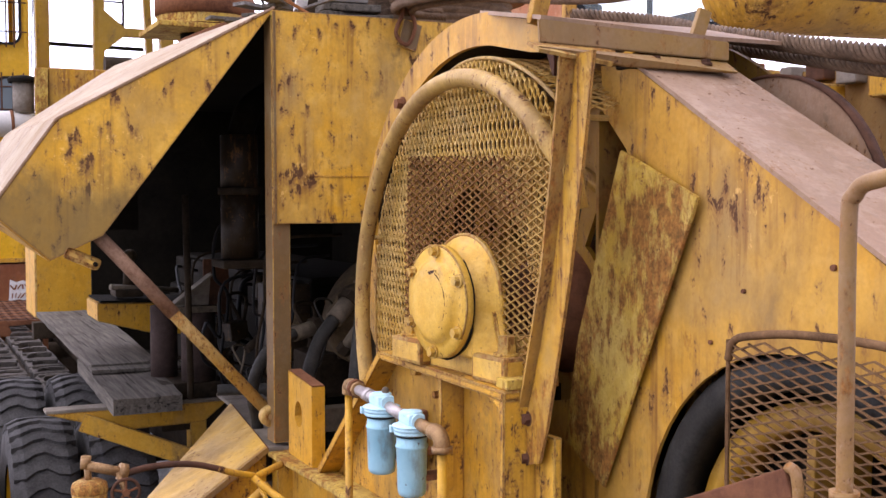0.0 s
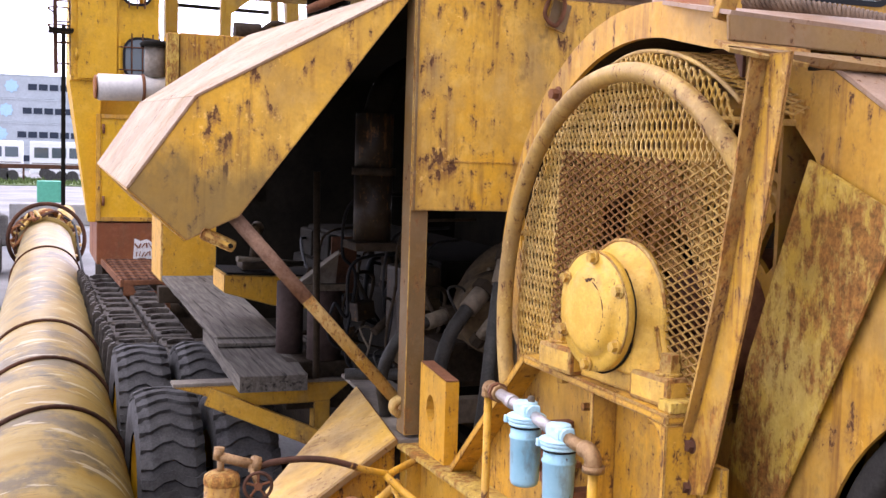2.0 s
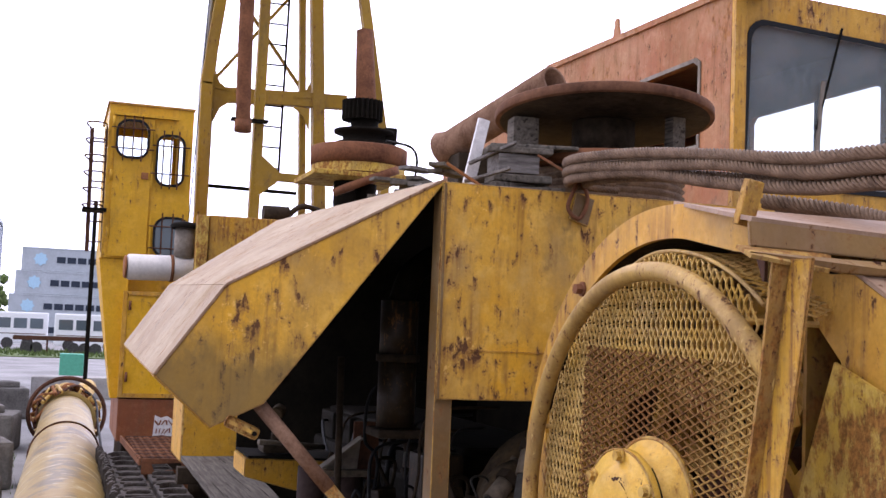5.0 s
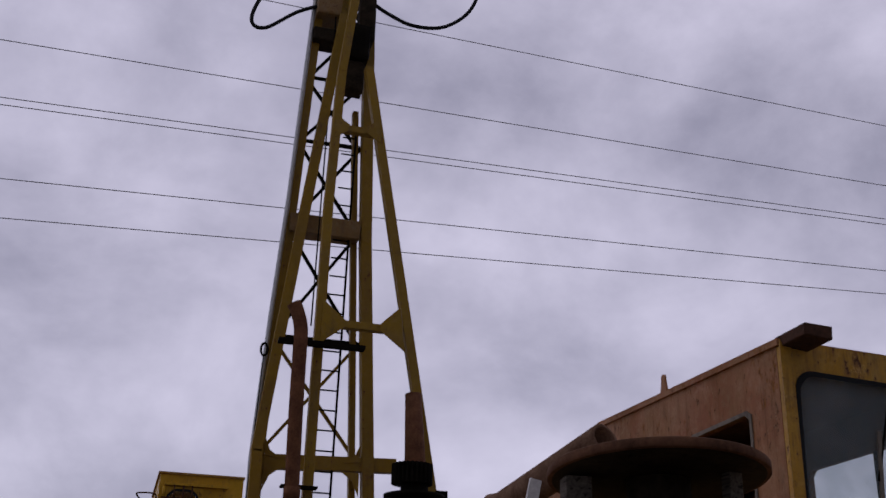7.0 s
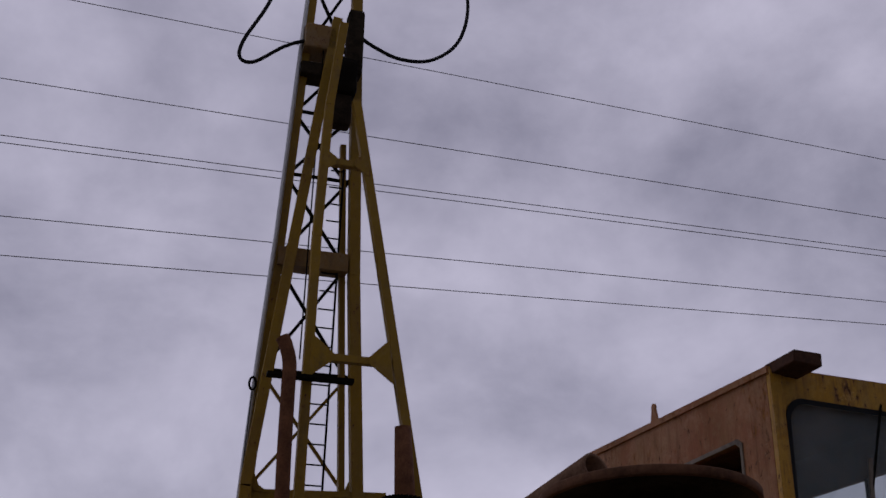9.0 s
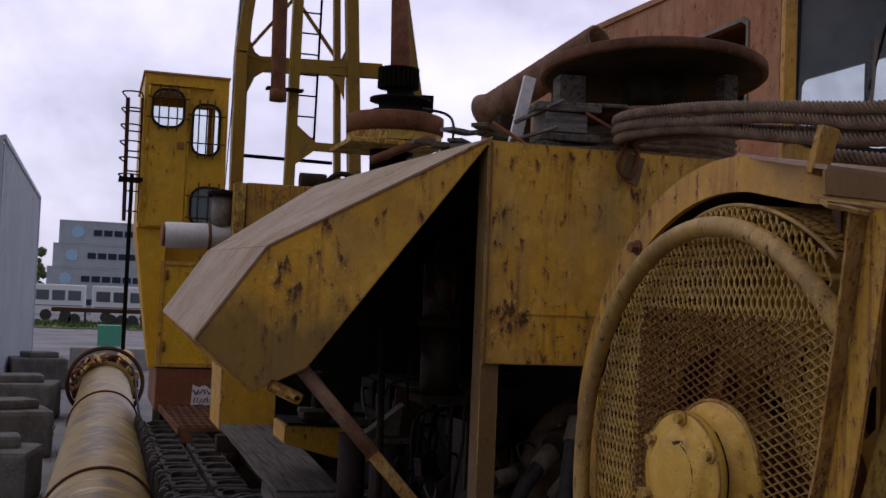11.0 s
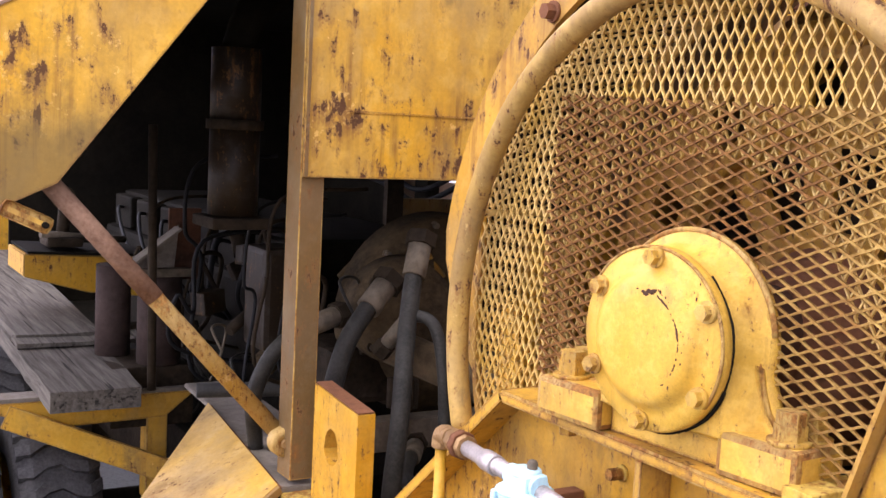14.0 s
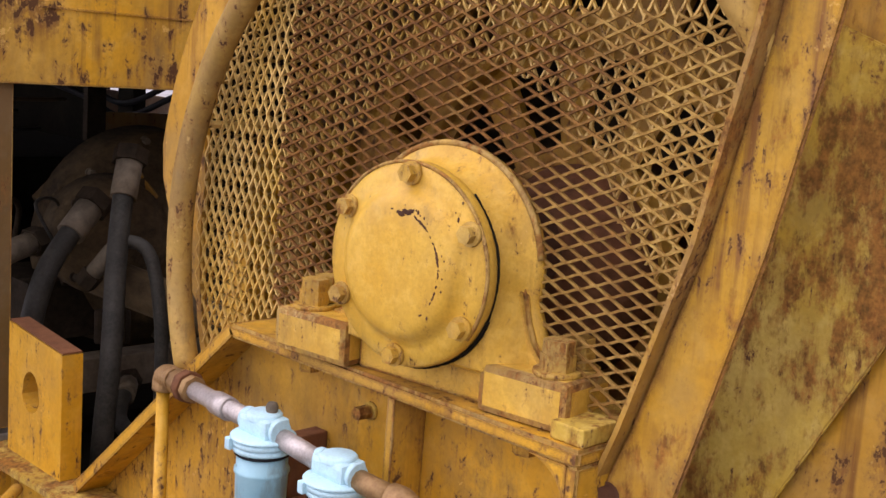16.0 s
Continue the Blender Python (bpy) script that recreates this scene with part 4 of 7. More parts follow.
for lo, hi in (((-0.70, 1.72), (-0.64, 3.28)), ((0.54, 1.72), (0.6, 3.28)), ((-0.63, 1.72), (0.53, 1.78)), ((-0.63, 3.22), (0.53, 3.28))):
    part("panel_frame", box((lo[0], y0 - 0.075, lo[1]), (hi[0], y0 - 0.052, hi[1]), 0.004), M_SLOPE, tw)
for z in (1.95, 3.0):
    part("panel_hinge", rod((-0.60, y0 - 0.085, z), (-0.60, y0 - 0.085, z + 0.14), 0.02, 8), M_RUST, tw)
part("base_box", box((-0.69, y0 - 0.05, 1.08), (0.7, y0 + 2, 1.70), 0.02), M_BROWNP, tw, "brown primed base box")
part("base_beam", box((-0.6, y0 + 0.1, 0.02), (0.7, y0 + 2, 1.08), 0.02), M_GREASE, tw)
part("sticker", slab([(-0.17, 1.16), (-0.02, 1.18), (0.10, 1.15), (0.13, 1.21), (0.28, 1.24), (0.27, 1.38), (0.12, 1.40), (0.03, 1.46), (-0.06, 1.43), (-0.15, 1.47)], "y", y0 - 0.058, y0 - 0.053), M_STRIP, tw, "white torn sticker with unreadable dark marks")
random.seed(3)
for i in range(16):
    x, z = -0.12 + (i % 8) * 0.048, (1.24, 1.36)[i // 8] + random.uniform(-0.01, 0.01)
    lean = random.uniform(-0.03, 0.03)
    part("marking_bar", beam((x - lean, y0 - 0.061, z - 0.035), (x + lean, y0 - 0.061, z + 0.035), 0.005, random.uniform(0.012, 0.024), up=(1, 0, 0)), M_BROWNP, tw)
dr = part("door", slab([(-0.96, 3.79), (-0.42, 3.79), (-0.42, 5.86), (-0.96, 5.86)], "y", y0 - 0.045, y0 - 0.003, hole=oval(*WINS[0])), M_FAR, tw)
part("door_top_rail", box((-0.98, y0 - 0.08, 5.88), (-0.05, y0 - 0.004, 5.92), 0.004), M_FAR, tw)
for z in (4.05, 4.9, 5.7):
    part("hinge", rod((-0.98, y0 - 0.06, z), (-0.98, y0 - 0.06, z + 0.16), 0.022, 8), M_FAR, tw)
part("latch", box((-0.55, y0 - 0.075, 4.95), (-0.45, y0 - 0.046, 5.05), 0.004), M_RUSTO, tw)


def barred_window(cx, cz, w, h, clear):
    g_ = slab(oval(cx, cz, w, h), "y", y0 - 0.06, y0 - 0.05)
    win = part("window", slab(oval(cx, cz, w + 0.07, h + 0.07), "y", y0 - 0.075, y0 - 0.046, hole=oval(cx, cz, w, h)), M_BLACK, tw, "oval window with a black rubber seal")
    part("pane", g_, M_CLEAR if clear else M_GLASS, win)
    fw, fh = w + 0.16, h + 0.12
    for sx in (-1, 1):
        part("frame_strip", box((cx + sx * fw / 2 - .012, y0 - .06, cz - fh / 2), (cx + sx * fw / 2 + .012, y0 - .046, cz + fh / 2)), M_FAR, win)
    for x in (-0.32, 0.0, 0.30):
        part("bar", rod((cx + x * w, y0 - 0.12, cz - h / 2 - .08), (cx + x * w, y0 - 0.12, cz + h / 2 + .08), 0.011, 6), M_RUSTD, win)
    for z in (-0.30, 0.28):
        part("bar", rod((cx - w / 2 - .1, y0 - 0.135, cz + z * h), (cx + w / 2 + .1, y0 - 0.135, cz + z * h), 0.011, 6), M_RUSTD, win)


for w in WINS:
    barred_window(*w, w[1] > 5)

lad = thing("ladder", (-1.2, 12.6, 0), "dark steel ladder with a safety cage on the tower side", "ladder")
for x in (-1.28, -1.06):
    part("rail", beam((x + 0.03, 12.75, 3.85), (x, 12.75, 5.7), 0.04, 0.06), M_RUSTD, lad)
for i in range(6):
    part("rung", rod((-1.27, 12.75, 4.0 + i * 0.3), (-1.07, 12.75, 4.0 + i * 0.3), 0.013, 6), M_RUSTD, lad)
for i in range(6):
    part("cage_hoop", hose(spline([(-1.06, 12.75, 4.5 + i * .24), (-1.12, 12.2, 4.5 + i * .24), (-1.36, 12.25, 4.5 + i * .24), (-1.30, 12.75, 4.5 + i * .24)], 5), 0.012, 6), M_RUSTD, lad)
part("cage_foot", box((-1.36, 12.2, 4.42), (-1.02, 12.7, 4.46), 0.01), M_DARK, lad)

lp_ = thing("steel_pole", (-0.79, 27.0, 0), "thin dark steel pole standing beyond the tube end", "pole")
part("shaft", box((-0.84, 26.95, 0.0), (-0.73, 27.05, 6.0), 0.01), M_DARK, lp_)
part("base_plate", box((-0.95, 26.85, 0.0), (-0.62, 27.15, 0.03), 0.005), M_RUSTD, lp_)

# ---- yellow tank, muffler, lower box behind the open cover ----
tk = thing("fuel_tank", (0.2, 6.8, 1.3), "square yellow steel tank behind the open engine cover", "tank")
part("tank_body", box((-0.24, 6.5, 2.3), (1.0, 7.4, 3.93), 0.015), M_CHANNEL, tk)
part("side_flange", box((-0.36, 6.46, 3.1), (-0.25, 6.62, 3.92), 0.01), M_RUSTY, tk)
part("lower_box", box((-0.40, 6.5, 1.50), (1.0, 7.4, 2.28), 0.02), M_SOFT, tk)
part("support", box((0.2, 6.6, 1.22), (0.9, 7.3, 1.5), 0.01), M_GREASE, tk)
mf = thing("muffler", (-0.7, 6.7, 3.39), "silver painted cylindrical exhaust muffler", "muffler")
part("shell", lathe([(0, 0), (0, 0.10), (0.02, 0.127), (0.62, 0.127), (0.66, 0.11), (0.75, 0.06), (0.75, 0)], (-1.0, 6.7, 3.38), (1, 0.05, 0.02), 28), M_SILVER, mf)
part("strap", lathe([(0.42, 0.127), (0.42, 0.135), (0.45, 0.135), (0.45, 0.127)], (-1.0, 6.7, 3.38), (1, 0.05, 0.02), 28), M_RUST, mf)
part("end_plate", lathe([(-0.003, 0), (-0.003, 0.118), (-0.02, 0.105), (-0.02, 0)], (-1.0, 6.7, 3.38), (1, 0.05, 0.02), 28), M_RUSTO, mf)
ac = thing("air_cleaner", (-0.45, 6.72, 3.6), "black and grey round air cleaner on the tank", "air cleaner")
part("can", rod((-0.45, 6.72, 3.50), (-0.45, 6.72, 3.80), 0.10, 20), M_DUST, ac)
part("cap", lathe([(0, 0.14), (0.03, 0.15), (0.06, 0.12), (0.08, 0)], (-0.45, 6.72, 3.79), (0, 0, 1), 20), M_DARK, ac)
sp = thing("machine_clutter", (0.6, 6.9, 3.93), "dark pump and bent pipes on top of the tank", "pump")
part("pump_body", rod((0.35, 6.9, 4.02), (0.62, 6.9, 4.02), 0.09, 16), M_GREASE, sp)
part("bent_pipe", hose(spline([(0.6, 6.9, 4.0), (0.75, 6.9, 4.12), (0.95, 6.95, 4.1), (1.2, 7.0, 4.02), (1.5, 7.1, 4.02)], 8), 0.03, 8), M_GREASE, sp)
part("foot", box((0.35, 6.82, 3.93), (0.9, 6.98, 3.96), 0.005), M_GREASE, sp)

# ---- engine housing ----
eh = thing("engine_housing", (1.2, 2.8, 1.26), "yellow sheet-metal engine housing with an open side", "engine housing")
part("far_sill", box((1.66, 2.60, 2.185), (2.75, 2.66, 2.315), 0.006), M_LEDGE, eh)
part("outer_sheet", box((2.60, 2.4, 1.3), (2.62, 4.2, 2.37), 0.003), M_PINK, eh)
part("far_stay", box((1.62, 2.54, 1.9), (1.73, 2.59, 3.0), 0.004), M_GREASE, eh)
part("corner_post", box((0.0, 0.046, 1.54), (0.085, 0.16, 3.53), 0.004), M_POST, eh, "yellow-brown painted steel corner post")
part("bulkhead_panel", box((0.004, 0.028, 2.565), (2.34, 0.043, 3.545), 0.003), M_PANEL, eh, "chipped yellow steel end panel with rust streaks")
part("panel_seam", box((0.15, 0.024, 2.784), (1.1, 0.0285, 2.790)), M_PANEL, eh)
part("panel_edge_strip", box((0.0, 0.020, 2.565), (0.016, 0.027, 3.54), 0.002), M_POST, eh)
part("roof_sheet", box((0.0, 0.046, 3.50), (2.35, 5.6, 3.548), 0.004), M_RUSTY, eh)
# Added near-black sheet; the shade under the roof is in its colour.
part("roof_shade_sheet", box((0.06, 0.17, 3.485), (2.3, 5.59, 3.497)), M_DARK, eh, "near-black sheet added for the shade under the roof")
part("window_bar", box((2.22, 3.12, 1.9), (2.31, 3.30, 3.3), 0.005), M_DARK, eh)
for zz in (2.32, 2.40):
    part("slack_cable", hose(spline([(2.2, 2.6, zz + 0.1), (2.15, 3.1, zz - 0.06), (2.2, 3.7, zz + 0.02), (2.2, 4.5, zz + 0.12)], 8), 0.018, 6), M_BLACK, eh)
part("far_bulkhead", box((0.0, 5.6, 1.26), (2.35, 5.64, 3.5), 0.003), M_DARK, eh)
# Far wall added full height to keep light out of the bay.
part("added_far_sheet", slab([(0.17, 1.26), (5.6, 1.26), (5.6, 3.5), (0.17, 3.5)], "x", 2.32, 2.35, hole=[(2.6, 2.12), (3.9, 2.12), (3.9, 2.62), (2.6, 2.62)]), M_DARK, eh)
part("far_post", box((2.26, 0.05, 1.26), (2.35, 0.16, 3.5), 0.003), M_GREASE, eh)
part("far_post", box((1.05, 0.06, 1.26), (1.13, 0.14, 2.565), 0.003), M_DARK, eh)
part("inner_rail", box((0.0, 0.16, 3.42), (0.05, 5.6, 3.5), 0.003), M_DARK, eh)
part("clip_plate", box((0.63, 0.012, 2.575), (0.80, 0.027, 2.66), 0.004), M_PANEL, eh)
part("hanging_tab", beam((0.70, 0.015, 3.53), (0.66, 0.0, 3.40), 0.10, 0.012, 0.003, up=(0, 1, 0)), M_POST, eh, "bent rusty tab")

# engine cover, swung up and out
ec = thing("engine_cover", (-0.6, 0.3, 2.4), "yellow steel engine cover propped open, bleached on top", "engine cover")
near = [(0.02, 0.056, 3.555), (-0.92, 0.244, 3.032), (-1.20, 0.30, 2.63), (-0.955, 0.251, 2.41), (-0.735, 0.207, 2.52)]
far = [(-0.15, 3.3, 3.615), (-0.885, 3.3, 3.11), (-1.16, 3.35, 2.69)]
T_ = 0.008


def sheet(quad, th, n=1, bm=None):
    """A bent sheet over four corners, th thick."""
    a, b_, c, d = [Vector(p) for p in quad]
    nrm = (b_ - a).cross(d - a).normalized() * th
    b = bmesh.new()
    shell([a, b_, c, d, a - nrm, b_ - nrm, c - nrm, d - nrm], [(0, 1, 2, 3), (7, 6, 5, 4), (0, 4, 5, 1), (1, 5, 6, 2), (2, 6, 7, 3), (3, 7, 4, 0)], b)
    bmesh.ops.recalc_face_normals(b, faces=b.faces)
    return merge(bm, b)


part("upper_sheet", sheet((near[0], near[1], far[1], far[0]), T_), M_HOODTOP, ec, "bleached pinkish top sheet")
# Near-black sheet added below the top sheet to paint in its shade.
part("cover_shade_sheet", sheet([Vector(p) - Vector((0.015, 0, 0.03)) for p in (near[0], near[1], far[1], far[0])], T_), M_DARK, ec, "near-black sheet added for the shade under the cover")
part("lower_sheet", sheet((near[1], near[2], far[2], far[1]), T_), M_HOODTOP, ec, "bleached pinkish front sheet")
hb = bmesh.new()
fwd = Vector((-0.2, -1, 0)).normalized() * 0.008
vs = [Vector(p) + fwd for p in near]
shell([*vs, *[v - fwd * 1.8 for v in vs]], [(0, 1, 2, 3, 4), (9, 8, 7, 6, 5)] + [(i, (i + 1) % 5, 5 + (i + 1) % 5, 5 + i) for i in range(5)], hb)
bmesh.ops.recalc_face_normals(hb, faces=hb.faces)
part("end_plate", hb, M_HOODEND, ec, "scratched yellow end plate with rust runs")
for a, b_ in ((near[0], near[1]), (near[1], near[2])):
    part("edge_fold", beam(Vector(a) + Vector((0, -0.004, 0.006)), Vector(b_) + Vector((0, -0.004, 0.006)), 0.02, 0.012, 0.003), M_PINK, ec)
# Added plate: blocks sky at the far end and paints that opening dark.
part("far_shade_plate", slab([(0.0, 3.58), (-0.87, 3.08), (-1.13, 2.70), (-0.92, 2.52), (-0.5, 2.45), (-0.01, 2.45)], "y", 3.27, 3.285), M_DARK, ec, "near-black plate added to block sky at the far end")
part("bottom_flange", sheet((near[2], near[3], (-0.94, 3.3, 2.47), far[2]), T_), M_YELLOW, ec)
part("latch_tongue", beam((-0.90, 0.19, 2.45), (-0.755, 0.19, 2.385), 0.012, 0.055, 0.02, up=(0, 0, 1)), M_PANEL, ec, "rounded latch tongue with a hole")
part("latch_pin", rod((-0.775, 0.16, 2.393), (-0.775, 0.20, 2.393), 0.010, 10), M_DARK, ec)

pr_ = thing("prop_rod", (0.02, 0.2, 1.56), "rusty yellow prop rod holding the engine cover open", "prop rod")
part("rod", rod((-0.75, 0.27, 2.52), (0.01, 0.17, 1.665), 0.030, 14), M_ROD, pr_)
part("sleeve", rod((-0.75, 0.27, 2.52), (-0.42, 0.227, 2.149), 0.033, 14), M_SLEEVE, pr_, "bare pinkish-brown rusty sleeve")
part("end_eye", lathe([(0, 0.018), (0, 0.046), (0.008, 0.050), (0.05, 0.050), (0.058, 0.046), (0.058, 0.018), (0, 0.018)], (0.005, 0.10, 1.655), (0, 1, 0), 24), M_ROD, pr_, "worn eye at the rod end")
part("pin", rod((0.005, 0.085, 1.655), (0.005, 0.20, 1.655), 0.017, 12), M_LEDGE, pr_)

# fender plate and lug by the post
fp = thing("fender_plate", (0, 0, 1.5), "worn yellow fender plate with a folded front edge", "fender plate")
part("flat_top", slab([(0.10, 1.17), (0.12, 1.594), (0.36, 1.594), (0.33, 0.427), (0.12, 0.045), (-0.036, 0.041)], "z", 1.500, 1.522, 0.004), M_DUST, fp, "grey dusty flat top of the fender")
FL = [Vector(p) for p in ((0.10, 1.17, 1.520), (-0.036, 0.041, 1.520), (-0.566, -0.103, 1.224), (-0.566, 0.331, 1.224))]
part("slope_plate", sheet(FL, 0.016), M_FENDER, fp, "pale worn yellow sloping fender sheet")
part("fold_edge", beam(FL[0], FL[1], 0.014, 0.010, 0.003), M_RUST, fp)
part("front_fold", beam(FL[1] + Vector((0, -0.004, -0.002)), FL[2] + Vector((0, -0.004, -0.002)), 0.016, 0.030, 0.004), M_LEDGE, fp)
fw_ = bmesh.new()
shell([(-0.036, 0.062, 0.85), (-0.036, 0.062, 1.495), (-0.540, -0.070, 1.215), (-0.540, -0.070, 0.85), (-0.036, 0.074, 0.85), (-0.036, 0.074, 1.495), (-0.540, -0.058, 1.215), (-0.540, -0.058, 0.85)], [(0, 1, 2, 3), (7, 6, 5, 4), (0, 4, 5, 1), (1, 5, 6, 2), (2, 6, 7, 3), (3, 7, 4, 0)], fw_)
bmesh.ops.recalc_face_normals(fw_, faces=fw_.faces)
part("front_web", fw_, M_WEB, fp, "chipped yellow web under the fender")
part("ridge_strip", slab([(-0.036, 0.036), (0.12, 0.036), (0.14, -0.95), (0.02, -0.95)], "z", 1.485, 1.507, 0.004), M_RUSTY, fp)
part("under_web", slab([(0.07, 0.06), (0.10, -0.95), (0.11, -0.95), (0.085, 0.06)], "z", 1.0, 1.485), M_YELLOW, fp)
part("strut", box((0.0, 0.0, 0.75), (0.10, 0.09, 1.5), 0.004), M_YELLOW, fp)
part("cross_sheet", box((-0.05, 0.10, 1.35), (0.25, 0.13, 1.5), 0.003), M_GREASE, fp)
part("frame_tie", box((0.1, -0.1, 0.95), (0.4, 0.1, 1.15), 0.01), M_YELLOW, fp)

lp = thing("lifting_lug", (0.07, -0.2, 1.5), "thick yellow lifting lug plate with a worn hole", "lifting lug")
hole = [( -0.175 + 0.056 * math.cos(a) * (1 if math.sin(a) < 0 else 0.88), 1.712 + 0.060 * math.sin(a)) for a in (2 * math.pi * k / 22 for k in range(22))]
b = slab([(-0.36, 1.508), (-0.035, 1.508), (-0.035, 1.89), (-0.36, 1.862)], "x", 0.045, 0.105, 0.0, hole=hole)
part("plate", b, M_SOFT, lp)
part("worn_top", slab([(-0.358, 1.865), (-0.037, 1.893), (-0.037, 1.897), (-0.358, 1.869)], "x", 0.047, 0.103), M_RUST, lp)

# bearing support with shelf
bs_ = thing("bearing_support", (0.15, -1.6, 0.75), "yellow welded steel bearing stand with stiffening ribs", "bearing stand")
X0, X1 = 0.045, 0.30
part("shelf_plate", slab([(X0, -1.12), (X1, -1.12), (X1, -1.90), (0.17, -1.98), (0.17, -2.09), (X0, -2.09)], "z", 2.088, 2.118, 0.006), M_YELLOW, bs_)
part("slope_flange", sheet(((X0, -1.12, 2.118), (X0, -0.43, 1.525), (X1, -0.43, 1.525), (X1, -1.12, 2.118)), -0.028), M_YELLOW, bs_)
part("web_plate", slab([(-0.43, 1.49), (-1.12, 2.09), (-2.07, 2.09), (-2.07, 0.8), (-0.43, 0.8)], "x", 0.135, 0.155), M_WEB, bs_)
part("rib", box((X0 + .004, -1.655, 0.8), (0.135, -1.635, 2.088), 0.003), M_YELLOW, bs_)
part("end_rib", slab([(X0, 2.09), (X0, 0.8), (0.16, 0.8), (0.16, 2.09)], "y", -2.09, -2.065, 0.004), M_YELLOW, bs_)
cf = bmesh.new()
pts = arc(-1.98, 2.0, 0.088, 90, 180, 6)
slab([(-2.065, 2.088), *[(y, z) for y, z in pts]], "x", X0 + 0.002, 0.135, 0.0, cf)
part("corner_fillet", cf, M_YELLOW, bs_)
part("back_plate", box((0.9, -2.09, 0.8), (0.93, -0.43, 2.0), 0.003), M_GREASE, bs_)
part("foot", box((0.1, -2.05, 0.72), (0.9, -0.5, 0.8), 0.01), M_GREASE, bs_)
for y in (-1.33, -1.93):
    part("nut", hexbolt((0.105, y, 2.086), (0, 0, -1), 0.022, 0.03), M_YELLOW, bs_)

# pillow block
PY, PZ, PC = -1.685, 2.357, -1.680
pb = thing("pillow_block", (0.16, PY, 2.118), "pale yellow cast pillow-block bearing with a bolted round cap", "bearing")


def bell(x, r, foot, z0):
    """One outline of the bearing housing: a round top that flares to the foot."""
    return [(x, y, z) for y, z in [(PY + foot, z0), (PY + foot * 0.99, z0 + 0.02), *arc(PY, PZ, r, -12, 192, 34), (PY - foot * 0.99, z0 + 0.02), (PY - foot, z0)]]


part("housing", loft([bell(0.046, 0.150, 0.16, 2.19), bell(0.060, 0.158, 0.18, 2.185), bell(0.078, 0.168, 0.20, 2.175), bell(0.100, 0.182, 0.22, 2.17), bell(0.112, 0.192, 0.232, 2.17), bell(0.116, 0.206, 0.248, 2.17), bell(0.122, 0.214, 0.258, 2.17), bell(0.136, 0.214, 0.258, 2.17), bell(0.142, 0.208, 0.252, 2.17)]), M_CAST, pb)
part("rim_wear", hose([(0.121, y, z) for y, z in arc(PY, PZ, 0.212, -8, 172, 44)], 0.0065, 6), M_EDGE, pb, "brown worn rim edge")
part("base_foot", box((0.046, PY + 0.17, 2.118), (0.188, PY + 0.37, 2.206), 0.014), M_CAST, pb)
part("base_foot", box((0.046, PY - 0.335, 2.118), (0.188, PY - 0.15, 2.206), 0.014), M_CAST, pb)
for s_ in (-1, 1):
    fl_ = [(PY + s_ * y, z) for y, z in ((0.15, 2.17), (0.15, 2.36), (0.196, 2.33), (0.208, 2.28), (0.222, 2.245), (0.245, 2.218), (0.280, 2.204), (0.280, 2.17))]
    part("foot_fillet", slab(fl_, "x", 0.104, 0.138, 0.006), M_CAST, pb)
part("base_middle", box((0.085, PY - 0.148, 2.118), (0.180, PY + 0.168, 2.180), 0.006), M_CAST, pb)
cp = part("cap", lathe([(0.0, 0.180), (-0.006, 0.185), (-0.026, 0.185), (-0.033, 0.180), (-0.035, 0.152), (-0.038, 0.142), (-0.045, 0.134), (-0.053, 0.128), (-0.059, 0.120), (-0.0625, 0.108), (-0.064, 0.06), (-0.0645, 0.0)], (0.045, PC, PZ - 0.004), (1, 0, 0), 56), M_CAST, pb, "domed round bearing cap")
random.seed(5)
gp_ = []
for k in range(90):
    a = radians(-120 + 1.9 * k)
    q = 0.1855 + 0.0012 * math.sin(7.3 * a) + random.uniform(-0.0006, 0.0006)
    gp_.append((0.041, PC - q * math.cos(a), PZ - 0.004 + q * math.sin(a)))
part("grease_bead", hose(gp_, 0.0026, 7), M_DARK, pb, "black grease squeezed out under the cap")
part("grease_bead", hose(gp_[8:52], 0.0050, 7), M_DARK, pb, "black grease squeezed out under the cap")
for i in range(6):
    a = radians(92 + 60 * i)
    part("cap_bolt", hexbolt((0.009, PC + 0.1644 * math.cos(a), PZ - 0.004 + 0.1644 * math.sin(a)), (-1, 0, 0), 0.016, 0.022), M_BOLT, cp)
for x, y in ((0.096, PY + 0.310), (0.146, PY + 0.320), (0.094, PY - 0.280), (0.146, PY - 0.286)):
    bb = hexbolt((x, y, 2.208), (0, 0, 1), 0.031, 0.034)
    rod((x, y, 2.240), (x, y, 2.266), 0.028, 6, bb)
    part("foot_bolt", bb, M_BOLT, pb)
ch_ = bmesh.new()
random.seed(14)
for k in range(34):
    a = radians(random.gauss(18, 34))
    r_ = random.uniform(0.0015, 0.0042)
    bmesh.ops.create_icosphere(ch_, subdivisions=1, radius=r_, matrix=Matrix.Translation((-0.0185 + random.uniform(0, .0008), PC - 0.1015 * math.cos(a), PZ - 0.004 + 0.1015 * math.sin(a))) @ Matrix.Rotation(-a + 1.57 * random.uniform(-.2, .2), 4, "X") @ Matrix.Diagonal((0.35, 0.8, random.uniform(1.0, 2.6), 1)))
for k in range(5):
    bmesh.ops.create_icosphere(ch_, subdivisions=1, radius=random.uniform(0.005, 0.009), matrix=Matrix.Translation((-0.0178, PC - 0.004 - 0.007 * k, PZ + 0.094 + random.uniform(-.004, .004))) @ Matrix.Diagonal((0.2, 1.2, 0.7, 1)))
